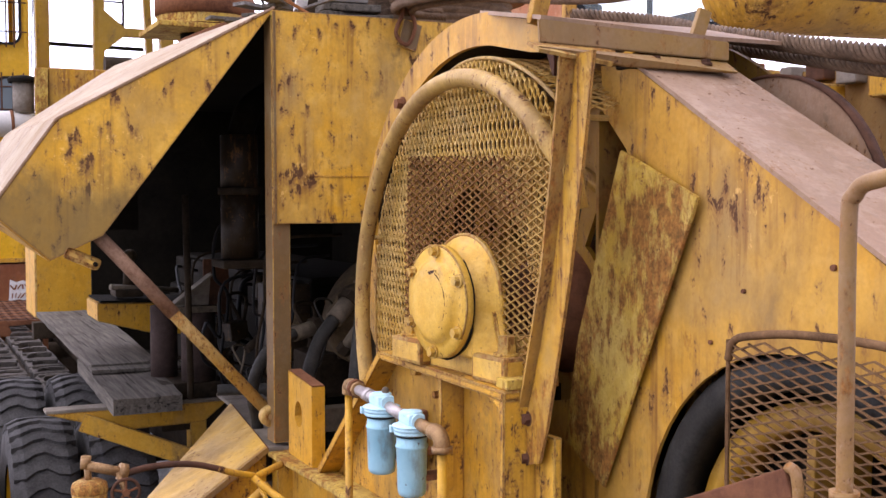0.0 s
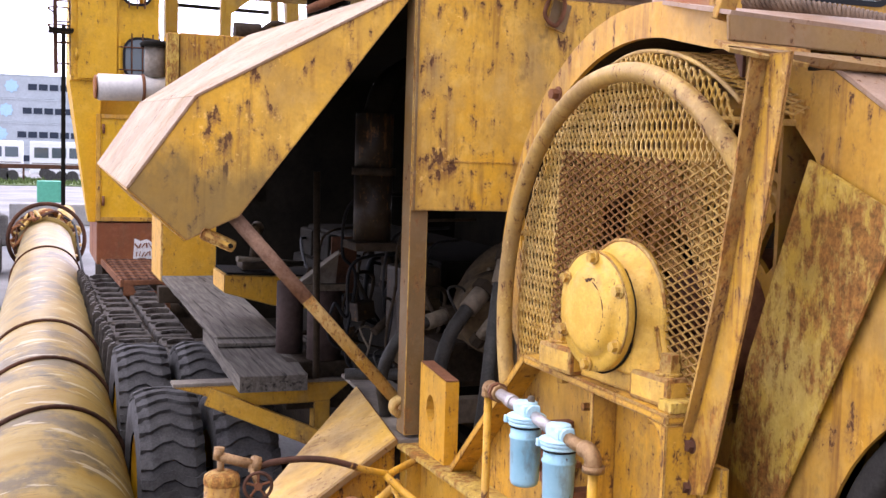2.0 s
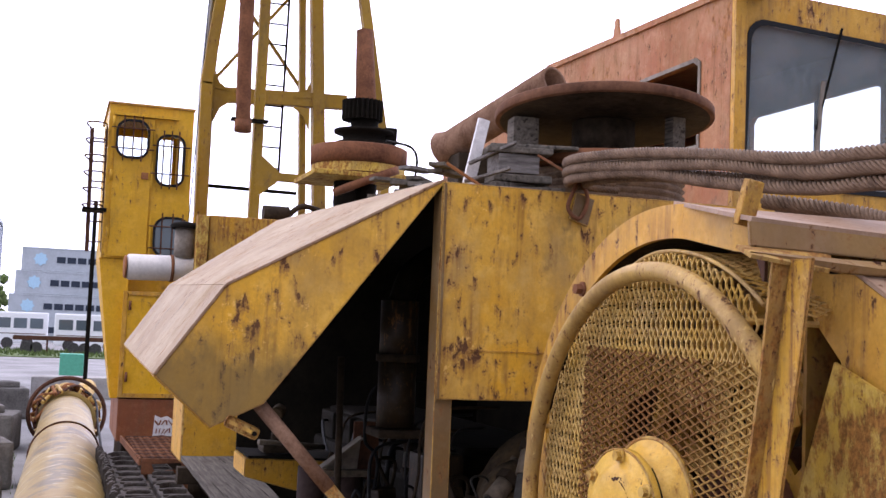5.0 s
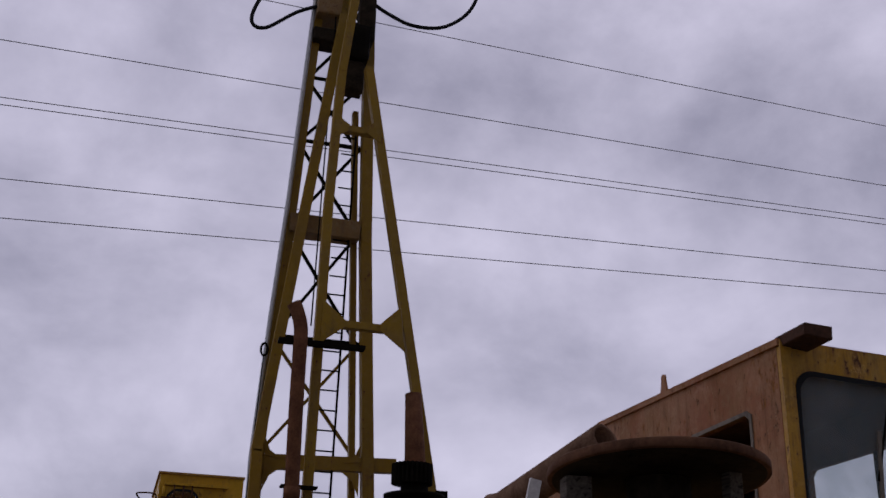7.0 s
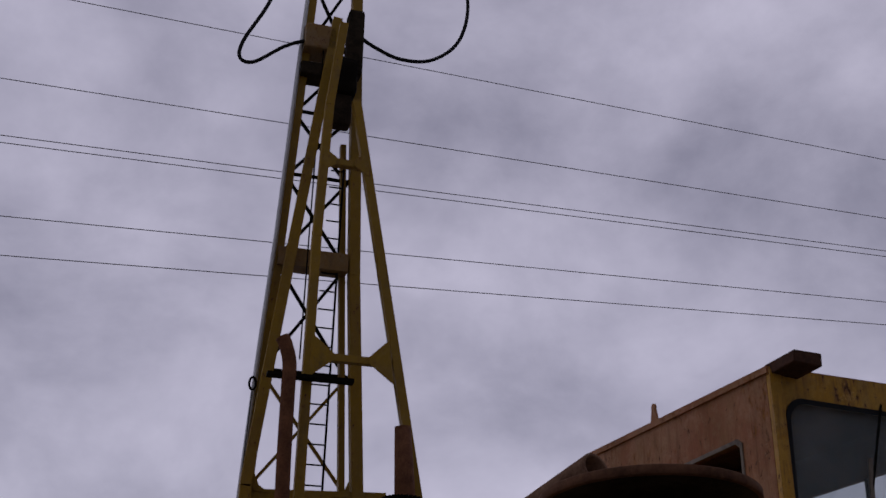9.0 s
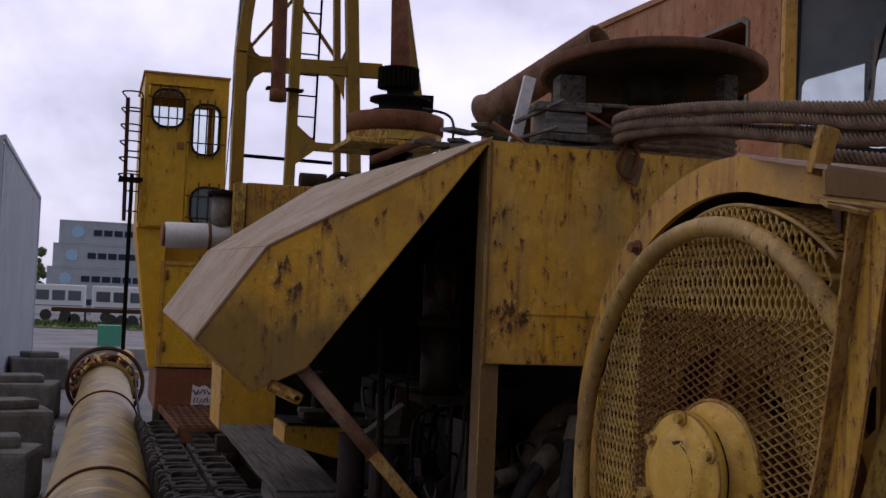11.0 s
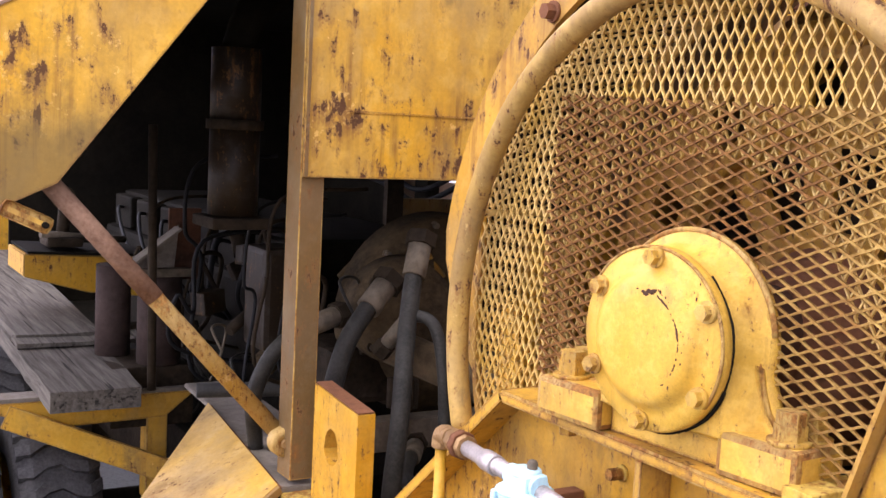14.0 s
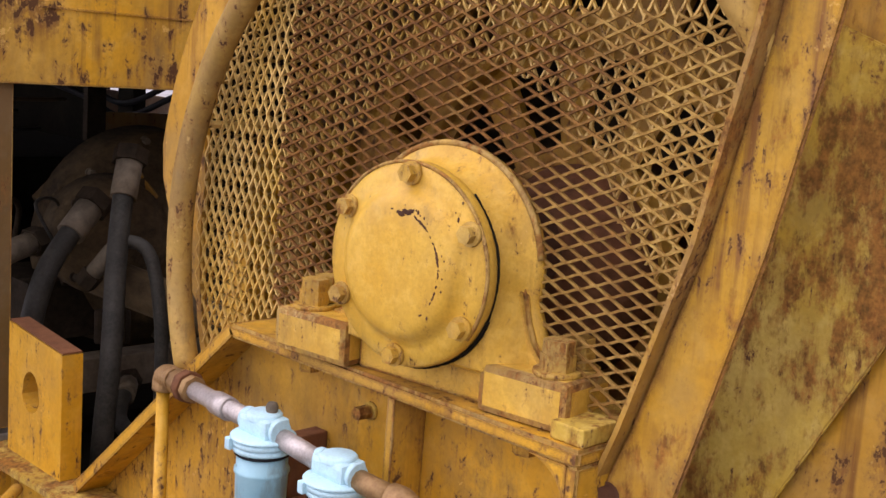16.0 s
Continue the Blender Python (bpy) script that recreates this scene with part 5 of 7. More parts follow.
for k in range(40):
    a = radians(random.choice((random.uniform(-55, 75), random.uniform(60, 100), random.uniform(-20, 60))))
    q = random.choice((0.108, 0.111, 0.105, 0.098, 0.15, 0.172)) + random.uniform(-.006, .006)
    xx = {True: -0.0165, False: 0.0085}[q < 0.12]
    r_ = random.uniform(0.0008, 0.0034)
    bmesh.ops.create_icosphere(ch_, subdivisions=1, radius=r_, matrix=Matrix.Translation((xx, PC - q * math.cos(a), PZ - 0.004 + q * math.sin(a))) @ Matrix.Diagonal((0.3, 1, random.uniform(0.8, 2.2), 1)))
part("edge_wear", hose([(0.0135, y, z) for y, z in arc(PC, PZ - 0.004, 0.1835, 20, 215, 44)], 0.0035, 6), M_EDGE, cp, "brown worn cap edge")
part("paint_chips", ch_, M_RUSTD, cp, "dark rusty paint chips", kind="stuff")
pb.rotation_euler.z = radians(5.7)
single("shim_plate", box((0.06, -2.085, 2.119), (0.24, -2.015, 2.150), 0.004), M_RUSTY, "rusty steel shim plate lying on the bearing shelf", "shim plate")
part("shaft", rod((0.2, PY, PZ), (0.9, PY, PZ), 0.09, 20), M_RUSTD, pb)

# round guard: tube ring, two layers of expanded metal, arched shroud, wheel behind
GY, GZ, GR = -1.66, 2.245, 0.835
gd = thing("pulley_guard", (0.3, GY, 1.4), "round yellow tube-framed guard with rusty expanded metal mesh", "guard")
part("ring_tube", hose([(0.10, GY + GR * math.cos(a), GZ + GR * math.sin(a)) for a in (radians(-21 + 149 * k / 72) for k in range(73))] + [(0.112, -2.225, 2.855), (0.13, -2.262, 2.80), (0.16, -2.285, 2.74), (0.175, -2.29, 2.66)], 0.030, 14), M_RING, gd, "bent yellow ring tube")
part("inner_ring", hose([(0.46, GY + (GR + .02) * math.cos(a), GZ + (GR + .02) * math.sin(a)) for a in (radians(-60 + 190 * k / 60) for k in range(61))], 0.016, 8), M_MESHY, gd)


def in_block(u, v):
    """Where the bearing housing stands through the mesh."""
    return math.hypot(u - PY, v - PZ) < 0.205 or (abs(u - PY) < 0.205 and v < PZ)


def bulge(a):
    """Outer radius of the yellow mesh, which stands out behind the ring over the top."""
    e = min(1.0, max(0.0, (a - 1.05) / 0.50))
    return GR + 0.03 + 0.035 * e * e * (3 - 2 * e)


def cut_light(u, v):
    d = math.hypot(u - GY, v - GZ)
    if in_block(u, v):
        return False
    if d > bulge(math.atan2(v - GZ, u - GY)) or u < -2.155 - 0.2206 * (v - 2.12) or v < 2.13 - 0.86 * max(0.0, u + 1.12):
        return False
    if u < -2.25 + 0.25 * max(0.0, v - 2.65):
        return False
    return not (math.hypot(u + 1.685, v - 2.33) < 0.385 or (u < -1.355 and v < 2.33) or (u < -1.92 and v < 2.578 + 1.0 * (u + 1.93)))


part("yellow_mesh", expanded(lambda u, v, w: (0.163 + w, u + 0.03 * (v - 2.3), v), -2.55, -0.72, 1.38, 3.16, 0.030, 0.058, 0.0041, cut_light, 0.006, True), M_MESHY, gd, "tall-celled yellow mesh")
part("edge_rod", hose([(0.165, GY + bulge(a) * math.cos(a), GZ + bulge(a) * math.sin(a)) for a in (1.0 + 0.04 * k for k in range(31))], 0.007, 8), M_RING, gd)
part("rusty_mesh", expanded(lambda u, v, w: (0.150 + w, u, v + 0.03 * (u + 1.7)), -2.46, -1.03, 1.6, 2.86, 0.064, 0.026, 0.0046, lambda u, v: not in_block(u, v) and math.hypot(u - GY, v - GZ) < GR - 0.01 and v < 2.825 and u < -1.128 - 0.1 * max(0.0, v - 2.45) and v > 2.13 - 0.86 * max(0.0, u + 1.12) and u > max(-2.155 - 0.2206 * (v - 2.12), -2.31), 0.006), M_MESHR, gd, "wide-celled rusty mesh")
part("side_mesh", expanded(lambda u, v, w: (v, GY + (bulge(u) + w) * math.cos(u), GZ + (bulge(u) + w) * math.sin(u)), -0.5, 2.25, 0.165, 0.46, 0.036, 0.058, 0.0034, lambda u, v: u < 2.36 - 0.5 * (v - 0.11), 0.006, True), M_MESHY, gd, "curved yellow side mesh")
for a in (20, 75, 125):
    p = (GY + GR * math.cos(radians(a)), GZ + GR * math.sin(radians(a)))
    part("tie_bar", rod((0.1, *p), (0.47, *p), 0.010, 6), M_MESHY, gd)

sh = thing("pulley_shroud", (0.6, GY, 0.8), "arched yellow sheet-steel shroud over a belt pulley", "shroud")
SR0, SR1 = 0.94, 1.045
part("arch_plate", slab([*arc(GY, GZ, 0.86, -24, -10, 6), *[(GY + (0.88 + 0.165 * k / 8) * math.cos(radians(-8 + 2.2 * k)), GZ + (0.88 + 0.165 * k / 8) * math.sin(radians(-8 + 2.2 * k))) for k in range(8)], *arc(GY, GZ, SR1, 12, 100, 44), (-2.284, 3.178), (-2.284, 3.10), (-2.05, 3.125), *arc(GY, GZ, SR0, 98, 24, 36), *arc(GY, GZ, 0.84, 10, -24, 16)], "x", 0.16, 0.178, 0.0), M_SLOPE, sh)
part("arch_roof", slab([*arc(GY, GZ, SR1 - 0.001, 12, 100, 44), (-2.28, 3.172), (-2.28, 3.160), *arc(GY, GZ, SR1 - 0.013, 100, 12, 44)], "x", 0.179, 0.95), M_PINK, sh)
part("arch_inner_rim", slab([*arc(GY, GZ, SR0 + 0.012, 0, 98, 44), *arc(GY, GZ, SR0, 98, 0, 44)], "x", 0.179, 0.50), M_GREASE, sh)
# Takes the darkened yellow, so the guard's inner shade is in its paint.
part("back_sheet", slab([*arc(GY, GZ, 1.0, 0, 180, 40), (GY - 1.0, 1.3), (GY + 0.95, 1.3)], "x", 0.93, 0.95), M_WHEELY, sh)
part("side_leg", slab([(GY + 0.93, 1.5), (GY + 1.02, 1.5), (GY + 1.02, 2.47), (GY + 0.915, 2.47)], "x", 0.36, 0.90), M_YELLOW, sh)
part("stud", hexbolt((0.158, -1.10, 3.04), (-1, 0, 0), 0.02, 0.03), M_RUST, sh)
part("stud_plate", rod((0.5, -1.75, 3.13), (0.47, -1.75, 3.13), 0.03, 12), M_DARK, sh)
part("lower_sheet", box((0.9, -2.3, 0.9), (0.93, -0.7, 1.5), 0.003), M_GREASE, sh)
pl = thing("belt_pulley", (0.5, PY, 1.8), "rusty spoked belt pulley wheel behind the guard mesh", "pulley")
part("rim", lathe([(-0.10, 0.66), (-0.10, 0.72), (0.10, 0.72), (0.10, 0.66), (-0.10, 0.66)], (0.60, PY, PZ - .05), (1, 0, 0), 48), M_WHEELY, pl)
part("hub", lathe([(-0.22, 0.0), (-0.22, 0.17), (-0.1, 0.22), (0.1, 0.24), (0.1, 0.0)], (0.60, PY, PZ - .05), (1, 0, 0), 32), M_RUST, pl)
holes_ = []
for i in range(12):
    m0 = 10 + 30 * i
    holes_.append(arc(PY, PZ - .05, 0.44, m0 - 9, m0 + 9, 4) + arc(PY, PZ - .05, 0.26, m0 + 8, m0 - 8, 3))
    holes_.append(arc(PY, PZ - .05, 0.63, m0 + 12, m0 + 22, 3) + arc(PY, PZ - .05, 0.53, m0 + 22, m0 + 12, 3))
part("web", slab(arc(PY, PZ - .05, 0.66, 0, 352.5, 47), "x", 0.50, 0.52, 0.0, hole=holes_), M_WHEELY, pl, "darkened greasy yellow wheel web with cut-outs")
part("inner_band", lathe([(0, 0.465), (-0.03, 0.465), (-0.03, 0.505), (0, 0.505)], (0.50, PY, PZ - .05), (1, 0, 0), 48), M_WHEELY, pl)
# Dark disc added behind the cut-outs, giving the holes their shade.
part("backing", rod((0.72, PY, PZ - .05), (0.74, PY, PZ - .05), 0.64, 40), M_GREASE, pl)

# top ledge in front of the shroud
lg = thing("top_ledge", (0.5, -2.3, 3.1), "bent yellow angle-iron ledge along the shroud top", "ledge")
part("upright_face", slab([(0.045, 3.118), (0.70, 3.10), (0.70, 3.155), (0.04, 3.182)], "y", -2.30, -2.285, 0.003), M_LEDGE, lg)
part("lower_lip", sheet(((0.005, -2.36, 3.098), (0.30, -2.34, 3.062), (0.70, -2.34, 3.062), (0.70, -2.285, 3.098)), 0.010), M_LEDGE, lg)
part("lip_end", sheet(((0.0, -2.37, 3.09), (0.25, -2.35, 3.066), (0.30, -2.288, 3.115), (0.01, -2.288, 3.12)), 0.010), M_EDGE, lg)
part("top_sheet", sheet(((0.05, -2.29, 3.182), (0.70, -2.29, 3.156), (0.74, -1.60, 3.27), (0.18, -1.68, 3.292)), -0.012), M_PINK, lg)
part("end_lug", beam((0.085, -2.20, 3.18), (0.105, -2.22, 3.30), 0.05, 0.03, 0.004, up=(0, 1, 0)), M_SCALE, lg)
part("end_lug", beam((0.60, -2.26, 3.15), (0.63, -2.27, 3.25), 0.045, 0.02, 0.004, up=(0, 1, 0)), M_LEDGE, lg)
part("gusset", slab([(-2.24, 3.112), (-2.288, 3.10), (-2.288, 3.03), (-2.28, 3.03)], "x", 0.095, 0.105), M_RUSTD, lg, "dark brown triangular gusset")
for x in (0.42, 0.60):
    part("bolt", hexbolt((x, -2.315, 3.082), (0, 0, 1), 0.014, 0.016), M_RUSTD, lg)

# leaning channel brace
ch = thing("channel_brace", (0.2, -2.1, 1.8), "leaning rusty yellow steel channel brace bolted at its foot", "brace")
cpts = [(0.085, -2.335, 3.085), (0.087, -2.285, 2.80), (0.085, -2.214, 2.47), (0.088, -2.110, 2.15), (0.087, -2.062, 2.03), (0.085, -2.006, 1.87)]
wids = [1.0, 1.0, 1.05, 1.24, 1.38, 1.50]


def swept(pts, prof, wid):
    """A bar with the profile (x, y offsets), widened in y by wid, along points that climb in z."""
    b = bmesh.new()
    vs = [[b.verts.new((x + dx, y + dy * w, z - 0.27 * dy * w if w == wid[-1] else z)) for dx, dy in prof] for (x, y, z), w in zip(pts, wid)]
    n = len(prof)
    for a, c in zip(vs, vs[1:]):
        for i in range(n):
            b.faces.new((a[i], a[(i + 1) % n], c[(i + 1) % n], c[i]))
    b.faces.new(vs[0])
    b.faces.new(vs[-1])
    bmesh.ops.recalc_face_normals(b, faces=b.faces)
    bmesh.ops.bevel(b, geom=[e for e in b.edges if e.calc_face_angle(0) > 1.0 and abs(e.verts[0].co.z - e.verts[1].co.z) > 0.1], offset=0.004, segments=2, affect="EDGES")
    return b


cpts = [(0.078, y - 0.004, z) for x, y, z in cpts]
part("channel", swept(cpts, [(0.046, -0.010), (0.046, -0.106), (0.056, -0.106), (0.056, -0.010)], wids), M_CHANNEL, ch)
fl_ = bmesh.new()
rows_ = []
for k, (x, y, z) in enumerate(cpts):
    wide = 0.046 - 0.006 * k
    rows_.append([fl_.verts.new(p) for p in ((x + 0.046 - wide, y, z), (x + 0.056, y, z), (x + 0.056, y - 0.0095, z), (x + 0.046 - wide, y - 0.0095, z))])
for p, q in zip(rows_, rows_[1:]):
    for i in range(4):
        fl_.faces.new((p[i], p[(i + 1) % 4], q[(i + 1) % 4], q[i]))
fl_.faces.new(rows_[0])
fl_.faces.new(rows_[-1])
bmesh.ops.recalc_face_normals(fl_, faces=fl_.faces)
part("flange", fl_, M_SCALE, ch, "flaking rust on the narrow flange")
for z, y in ((2.032, -2.098), (1.912, -2.085)):
    part("bolt", hexbolt((0.129, y, z), (-1, 0, 0), 0.017, 0.022), M_RUSTD, ch)
part("foot_plate", box((0.155, -2.20, 0.9), (0.18, -1.92, 1.99), 0.004), M_YELLOW, ch)

# loose rusty cover plate
cpb = slab([(-2.245, 2.83), (-2.604, 2.692), (-2.168, 1.815), (-1.95, 1.92), (-2.02, 2.25)], "x", 0.345, 0.357, 0.003)
single("cover_plate", cpb, M_RUSTY, "loose rust-eaten yellow steel cover plate leaning on the housing", "cover plate")

# sloped gear housing
gh = thing("gear_housing", (0.7, -3.0, 0.8), "sloping yellow sheet-steel gear housing streaked with rust", "housing")
side = [(-2.10, 3.09), (-2.29, 3.06), (-3.05, 2.64), (-3.25, 2.52), (-4.5, 1.82), (-4.5, 1.70), (-3.6, 1.70), *arc(-2.95, 1.70, 0.615, 180, 0, 26), (-1.72, 1.70), (-1.72, 2.0), (-2.12, 2.08), (-2.30, 2.30), (-2.30, 2.70), (-2.236, 2.831), (-2.116, 2.946)]
part("side_sheet", slab(side, "x", 0.375, 0.387), M_SLOPE, gh)
part("base_sheet", slab([(-1.70, 0.9), (-1.70, 1.695), (-2.335, 1.695), (-2.37, 1.5), (-2.40, 0.9)], "x", 0.375, 0.387), M_SLOPE, gh)
part("slope_sheet", sheet(((0.372, -2.29, 3.064), (0.372, -4.5, 1.826), (0.76, -4.5, 1.86), (0.76, -2.22, 3.085)), -0.012), M_PINK, gh, "pinkish rust-stained sloping top")
part("far_side", slab([(-2.22, 3.06), (-4.5, 1.84), (-4.5, 0.9), (-2.22, 0.9)], "x", 0.745, 0.757), M_YELLOW, gh)
part("gap_strip", box((0.36, -2.285, 3.066), (0.74, -2.20, 3.082), 0.003), M_GREASE, gh)
part("back_web", slab([(0.37, 1.3), (0.37, 2.95), (0.74, 3.0), (0.74, 1.3)], "y", -2.10, -2.085), M_WHEELY, gh)
part("inner_panel", slab([(-2.40, 1.75), (-2.13, 1.75), (-2.13, 2.93), (-2.40, 2.93)], "x", 0.50, 0.51), M_WHEELY, gh)
for y, z, r in ((-2.63, 2.31, 0.006), (-3.061, 2.532, 0.008), (-2.757, 2.455, 0.006)):
    part("rivet", rod((0.376, y, z), (0.366, y, z), r, 8), M_RUST, gh)
part("grommet", lathe([(0, 0.007), (0, 0.015), (-0.004, 0.014), (-0.004, 0.007), (0, 0.007)], (0.375, -3.11, 2.442), (1, 0, 0), 20), M_RUST, gh)
# Black disc in place of an opening; the hole's shade is its colour.
part("grommet_hole", rod((0.3735, -3.11, 2.442), (0.376, -3.11, 2.442), 0.0075, 14), M_BLACK, gh)
part("seal_ring", lathe([(-0.04, 0.52), (-0.055, 0.545), (-0.055, 0.60), (-0.04, 0.612), (0.05, 0.612), (0.05, 0.52), (-0.04, 0.52)], (0.45, -2.95, 1.70), (1, 0, 0), 48), M_HOSE, gh, "black rubber ring in the wheel opening")
part("inner_web", box((0.6, -4.4, 0.9), (0.62, -2.2, 2.3), 0.004), M_DARK, gh)
M_FLYW = painted("grimy_flywheel_paint", (0.42, 0.225, 0.014), (0.34, 0.19, 0.03), rust=0.62, chip=0.9, streak=0.3, dirt=0.8)
fw = thing("flywheel", (0.5, -2.95, 1.2), "yellow spoked flywheel inside the gear housing opening", "flywheel")
part("rim", lathe([(-0.05, 0.42), (-0.05, 0.49), (0.06, 0.49), (0.06, 0.42), (-0.05, 0.42)], (0.52, -2.95, 1.70), (1, 0, 0), 40), M_FLYW, fw)
for i in range(5):
    a = radians(20 + 72 * i)
    part("spoke", beam((0.5, -2.95, 1.70), (0.5, -2.95 + 0.42 * math.cos(a), 1.70 + 0.42 * math.sin(a)), 0.03, 0.19, 0.006, up=(1, 0, 0)), M_FLYW, fw)
part("hub", rod((0.44, -2.95, 1.70), (0.58, -2.95, 1.70), 0.09, 20), M_GREASE, fw)

M_MESHB = rusted("brown_mesh_steel", (0.075, 0.040, 0.018), (0.20, 0.112, 0.052), scale=3)
mg = thing("mesh_screen", (0.25, -3.2, 1.7), "rusty expanded-metal screen in a bent tube frame", "screen")
part("mesh", expanded(lambda u, v, w: (0.25 + w, u, v), -4.2, -2.86, 1.75, 2.36, 0.082, 0.0235, 0.0042, lambda u, v: v < 2.345 + 0.14 * min(0.35, -2.86 - u) - 0.04 * max(0.0, -3.4 - u), 0.006), M_MESHB, mg)
part("top_tube", hose(spline([(0.25, -2.845, 2.30), (0.25, -2.862, 2.345), (0.25, -2.92, 2.366), (0.25, -3.1, 2.388), (0.25, -3.4, 2.388), (0.25, -4.2, 2.35)], 8), 0.010, 8), M_MESHB, mg)
part("edge_bar", rod((0.25, -2.845, 1.7), (0.25, -2.845, 2.35), 0.006, 6), M_MESHB, mg)
part("bracket", box((0.25, -2.86, 1.69), (0.39, -2.83, 1.73), 0.003), M_RUST, mg)
part("bracket", box((0.25, -4.2, 1.69), (0.39, -4.17, 1.73), 0.003), M_RUST, mg)
M_RAIL = painted("worn_brown_rail_paint", (0.30, 0.17, 0.045), (0.24, 0.13, 0.06), rust=0.72, chip=0.6, streak=0.3, dirt=0.5, size=0.4)
hr = thing("hand_rail", (-0.1, -3.6, 1.6), "bent rusty yellow tube hand rail", "hand rail")
part("tube", hose(spline([(-0.236, -3.700, 1.7), (-0.236, -3.700, 2.34), (-0.236, -3.700, 2.65), (-0.236, -3.712, 2.700), (-0.236, -3.755, 2.722), (-0.236, -3.91, 2.735), (-0.236, -4.5, 2.755)], 8), 0.0135, 12), M_RAIL, hr)
part("tube_foot", rod((-0.236, -3.700, 2.225), (-0.236, -3.700, 2.240), 0.024, 12), M_RAIL, hr)
part("foot_bar", beam((-0.10, -3.0, 1.985), (-0.10, -3.44, 2.178), 0.02, 0.055, 0.004), M_RUST, hr)
part("foot_bend", hose(spline([(-0.10, -3.43, 2.205), (-0.10, -3.452, 2.190), (-0.10, -3.458, 2.1), (-0.10, -3.458, 1.7)], 6), 0.011, 8), M_RAIL, hr)
part("pale_tread", box((-0.14, -3.9, 2.140), (0.06, -3.585, 2.165), 0.004), M_DUST, hr, "pale dusty tread plate")
part("tread_leg", box((-0.06, -3.8, 1.7), (-0.02, -3.76, 2.14), 0.003), M_RUST, hr)
part("step_plate", box((-0.36, -4.4, 1.66), (0.36, -2.9, 1.70), 0.004), M_RUST, hr)

# water filters and pipework
FA, FB = Vector((-0.060, -1.405, 0)), Vector((-0.035, -1.605, 0))


def water_filter(c, zb, zt, label, m1, m2):
    t = thing("water_filter", (c.x, c.y, zb), label, "filter", "pair of water filters")
    h = zt - zb
    part("sump", lathe([(0, 0), (0, 0.036), (0.006, 0.044), (0.02, 0.048), (h - 0.115, 0.052), (h - 0.110, 0.055), (h - 0.104, 0.055), (h - 0.100, 0.051), (h - 0.07, 0.051), (h - 0.068, 0.0)], (c.x, c.y, zb), (0, 0, 1), 36), m1, t, "stained grey-blue filter sump")
    part("seal", lathe([(0, 0.0), (0, 0.055), (0.003, 0.057), (0.006, 0.055), (0.006, 0)], (c.x, c.y, zt - 0.074), (0, 0, 1), 36), M_BLACK, t, "thin black seal")
    part("head_ring", lathe([(0, 0.0), (0, 0.058), (0.003, 0.060), (0.009, 0.060), (0.010, 0.0575), (0.012, 0.0575), (0.013, 0.062), (0.022, 0.062), (0.024, 0.059), (0.024, 0)], (c.x, c.y, zt - 0.067), (0, 0, 1), 36), m2, t, "pale blue filter head ring")
    part("head_flange", lathe([(0, 0.0), (0, 0.061), (0.002, 0.065), (0.006, 0.065), (0.008, 0.062), (0.011, 0.050), (0.012, 0)], (c.x, c.y, zt - 0.043), (0, 0, 1), 36), m2, t)
    part("head_block", box((c.x - 0.031, c.y - 0.046, zt - 0.036), (c.x + 0.031, c.y + 0.046, zt + 0.004), 0.011), m2, t, "pale blue square-shouldered filter head")
    part("head_boss", lathe([(0, 0.036), (0.008, 0.036), (0.012, 0.032), (0.013, 0)], (c.x, c.y, zt - 0.002), (0, 0, 1), 24), m2, t)
    for s_ in (-1, 1):
        part("port", rod((c.x, c.y + s_ * 0.040, zt - 0.018), (c.x, c.y + s_ * 0.056, zt - 0.018), 0.024, 18), m2, t)
    part("clip_lug", box((c.x - 0.068, c.y + 0.018, zt - 0.062), (c.x - 0.052, c.y + 0.034, zt - 0.038), 0.003), m2, t)
    part("strap", box((c.x + 0.03, c.y - 0.03, zb + 0.05), (0.134, c.y + 0.03, zb + 0.07), 0.002), M_RUST, t)
    return t


fa = water_filter(FA, 1.735, 2.005, "chalky pale blue water filter housing stained brown", M_SUMP, M_BLUEP)
part("vent_button", lathe([(0, 0.014), (0.010, 0.014), (0.011, 0.011), (0.024, 0.013), (0.032, 0.009), (0.035, 0)], (FA.x + 0.01, FA.y - 0.01, 2.002), (0, 0, 1), 14), M_FITTING, fa)
fb = water_filter(FB, 1.700, 1.975, "pale blue water filter housing on a brass pipe", M_SUMP, M_BLUEP)
pp = thing("filter_pipe", (0, -1, 0.9), "old brass and galvanised pipe run feeding the filters", "pipe")
part("riser", rod((-0.01, -0.955, 0.8), (-0.01, -0.955, 1.94), 0.015, 12), M_YELLOW, pp)
part("elbow", hose(spline([(-0.01, -0.955, 1.935), (-0.01, -0.96, 1.965), (-0.015, -0.99, 1.975), (-0.02, -1.02, 1.975)], 6), 0.026, 12), M_BRASS, pp)
part("coupling", rod((-0.02, -1.03, 1.975), (-0.028, -1.11, 1.975), 0.030, 8), M_BRASS, pp)
part("coupling_ring", rod((-0.024, -1.065, 1.975), (-0.026, -1.09, 1.975), 0.036, 8), M_RUST, pp)
part("nipple", rod((-0.028, -1.11, 1.975), (-0.055, -1.36, 1.982), 0.020, 12), M_ZINC, pp)
part("nipple_collar", rod((-0.04, -1.21, 1.978), (-0.046, -1.27, 1.979), 0.025, 12), M_ZINC, pp)
part("link_pipe", rod((-0.055, -1.45, 1.975), (-0.04, -1.56, 1.955), 0.020, 12), M_ZINC, pp)
part("outlet", rod((-0.032, -1.65, 1.95), (-0.02, -1.74, 1.94), 0.021, 12), M_BRASS, pp)
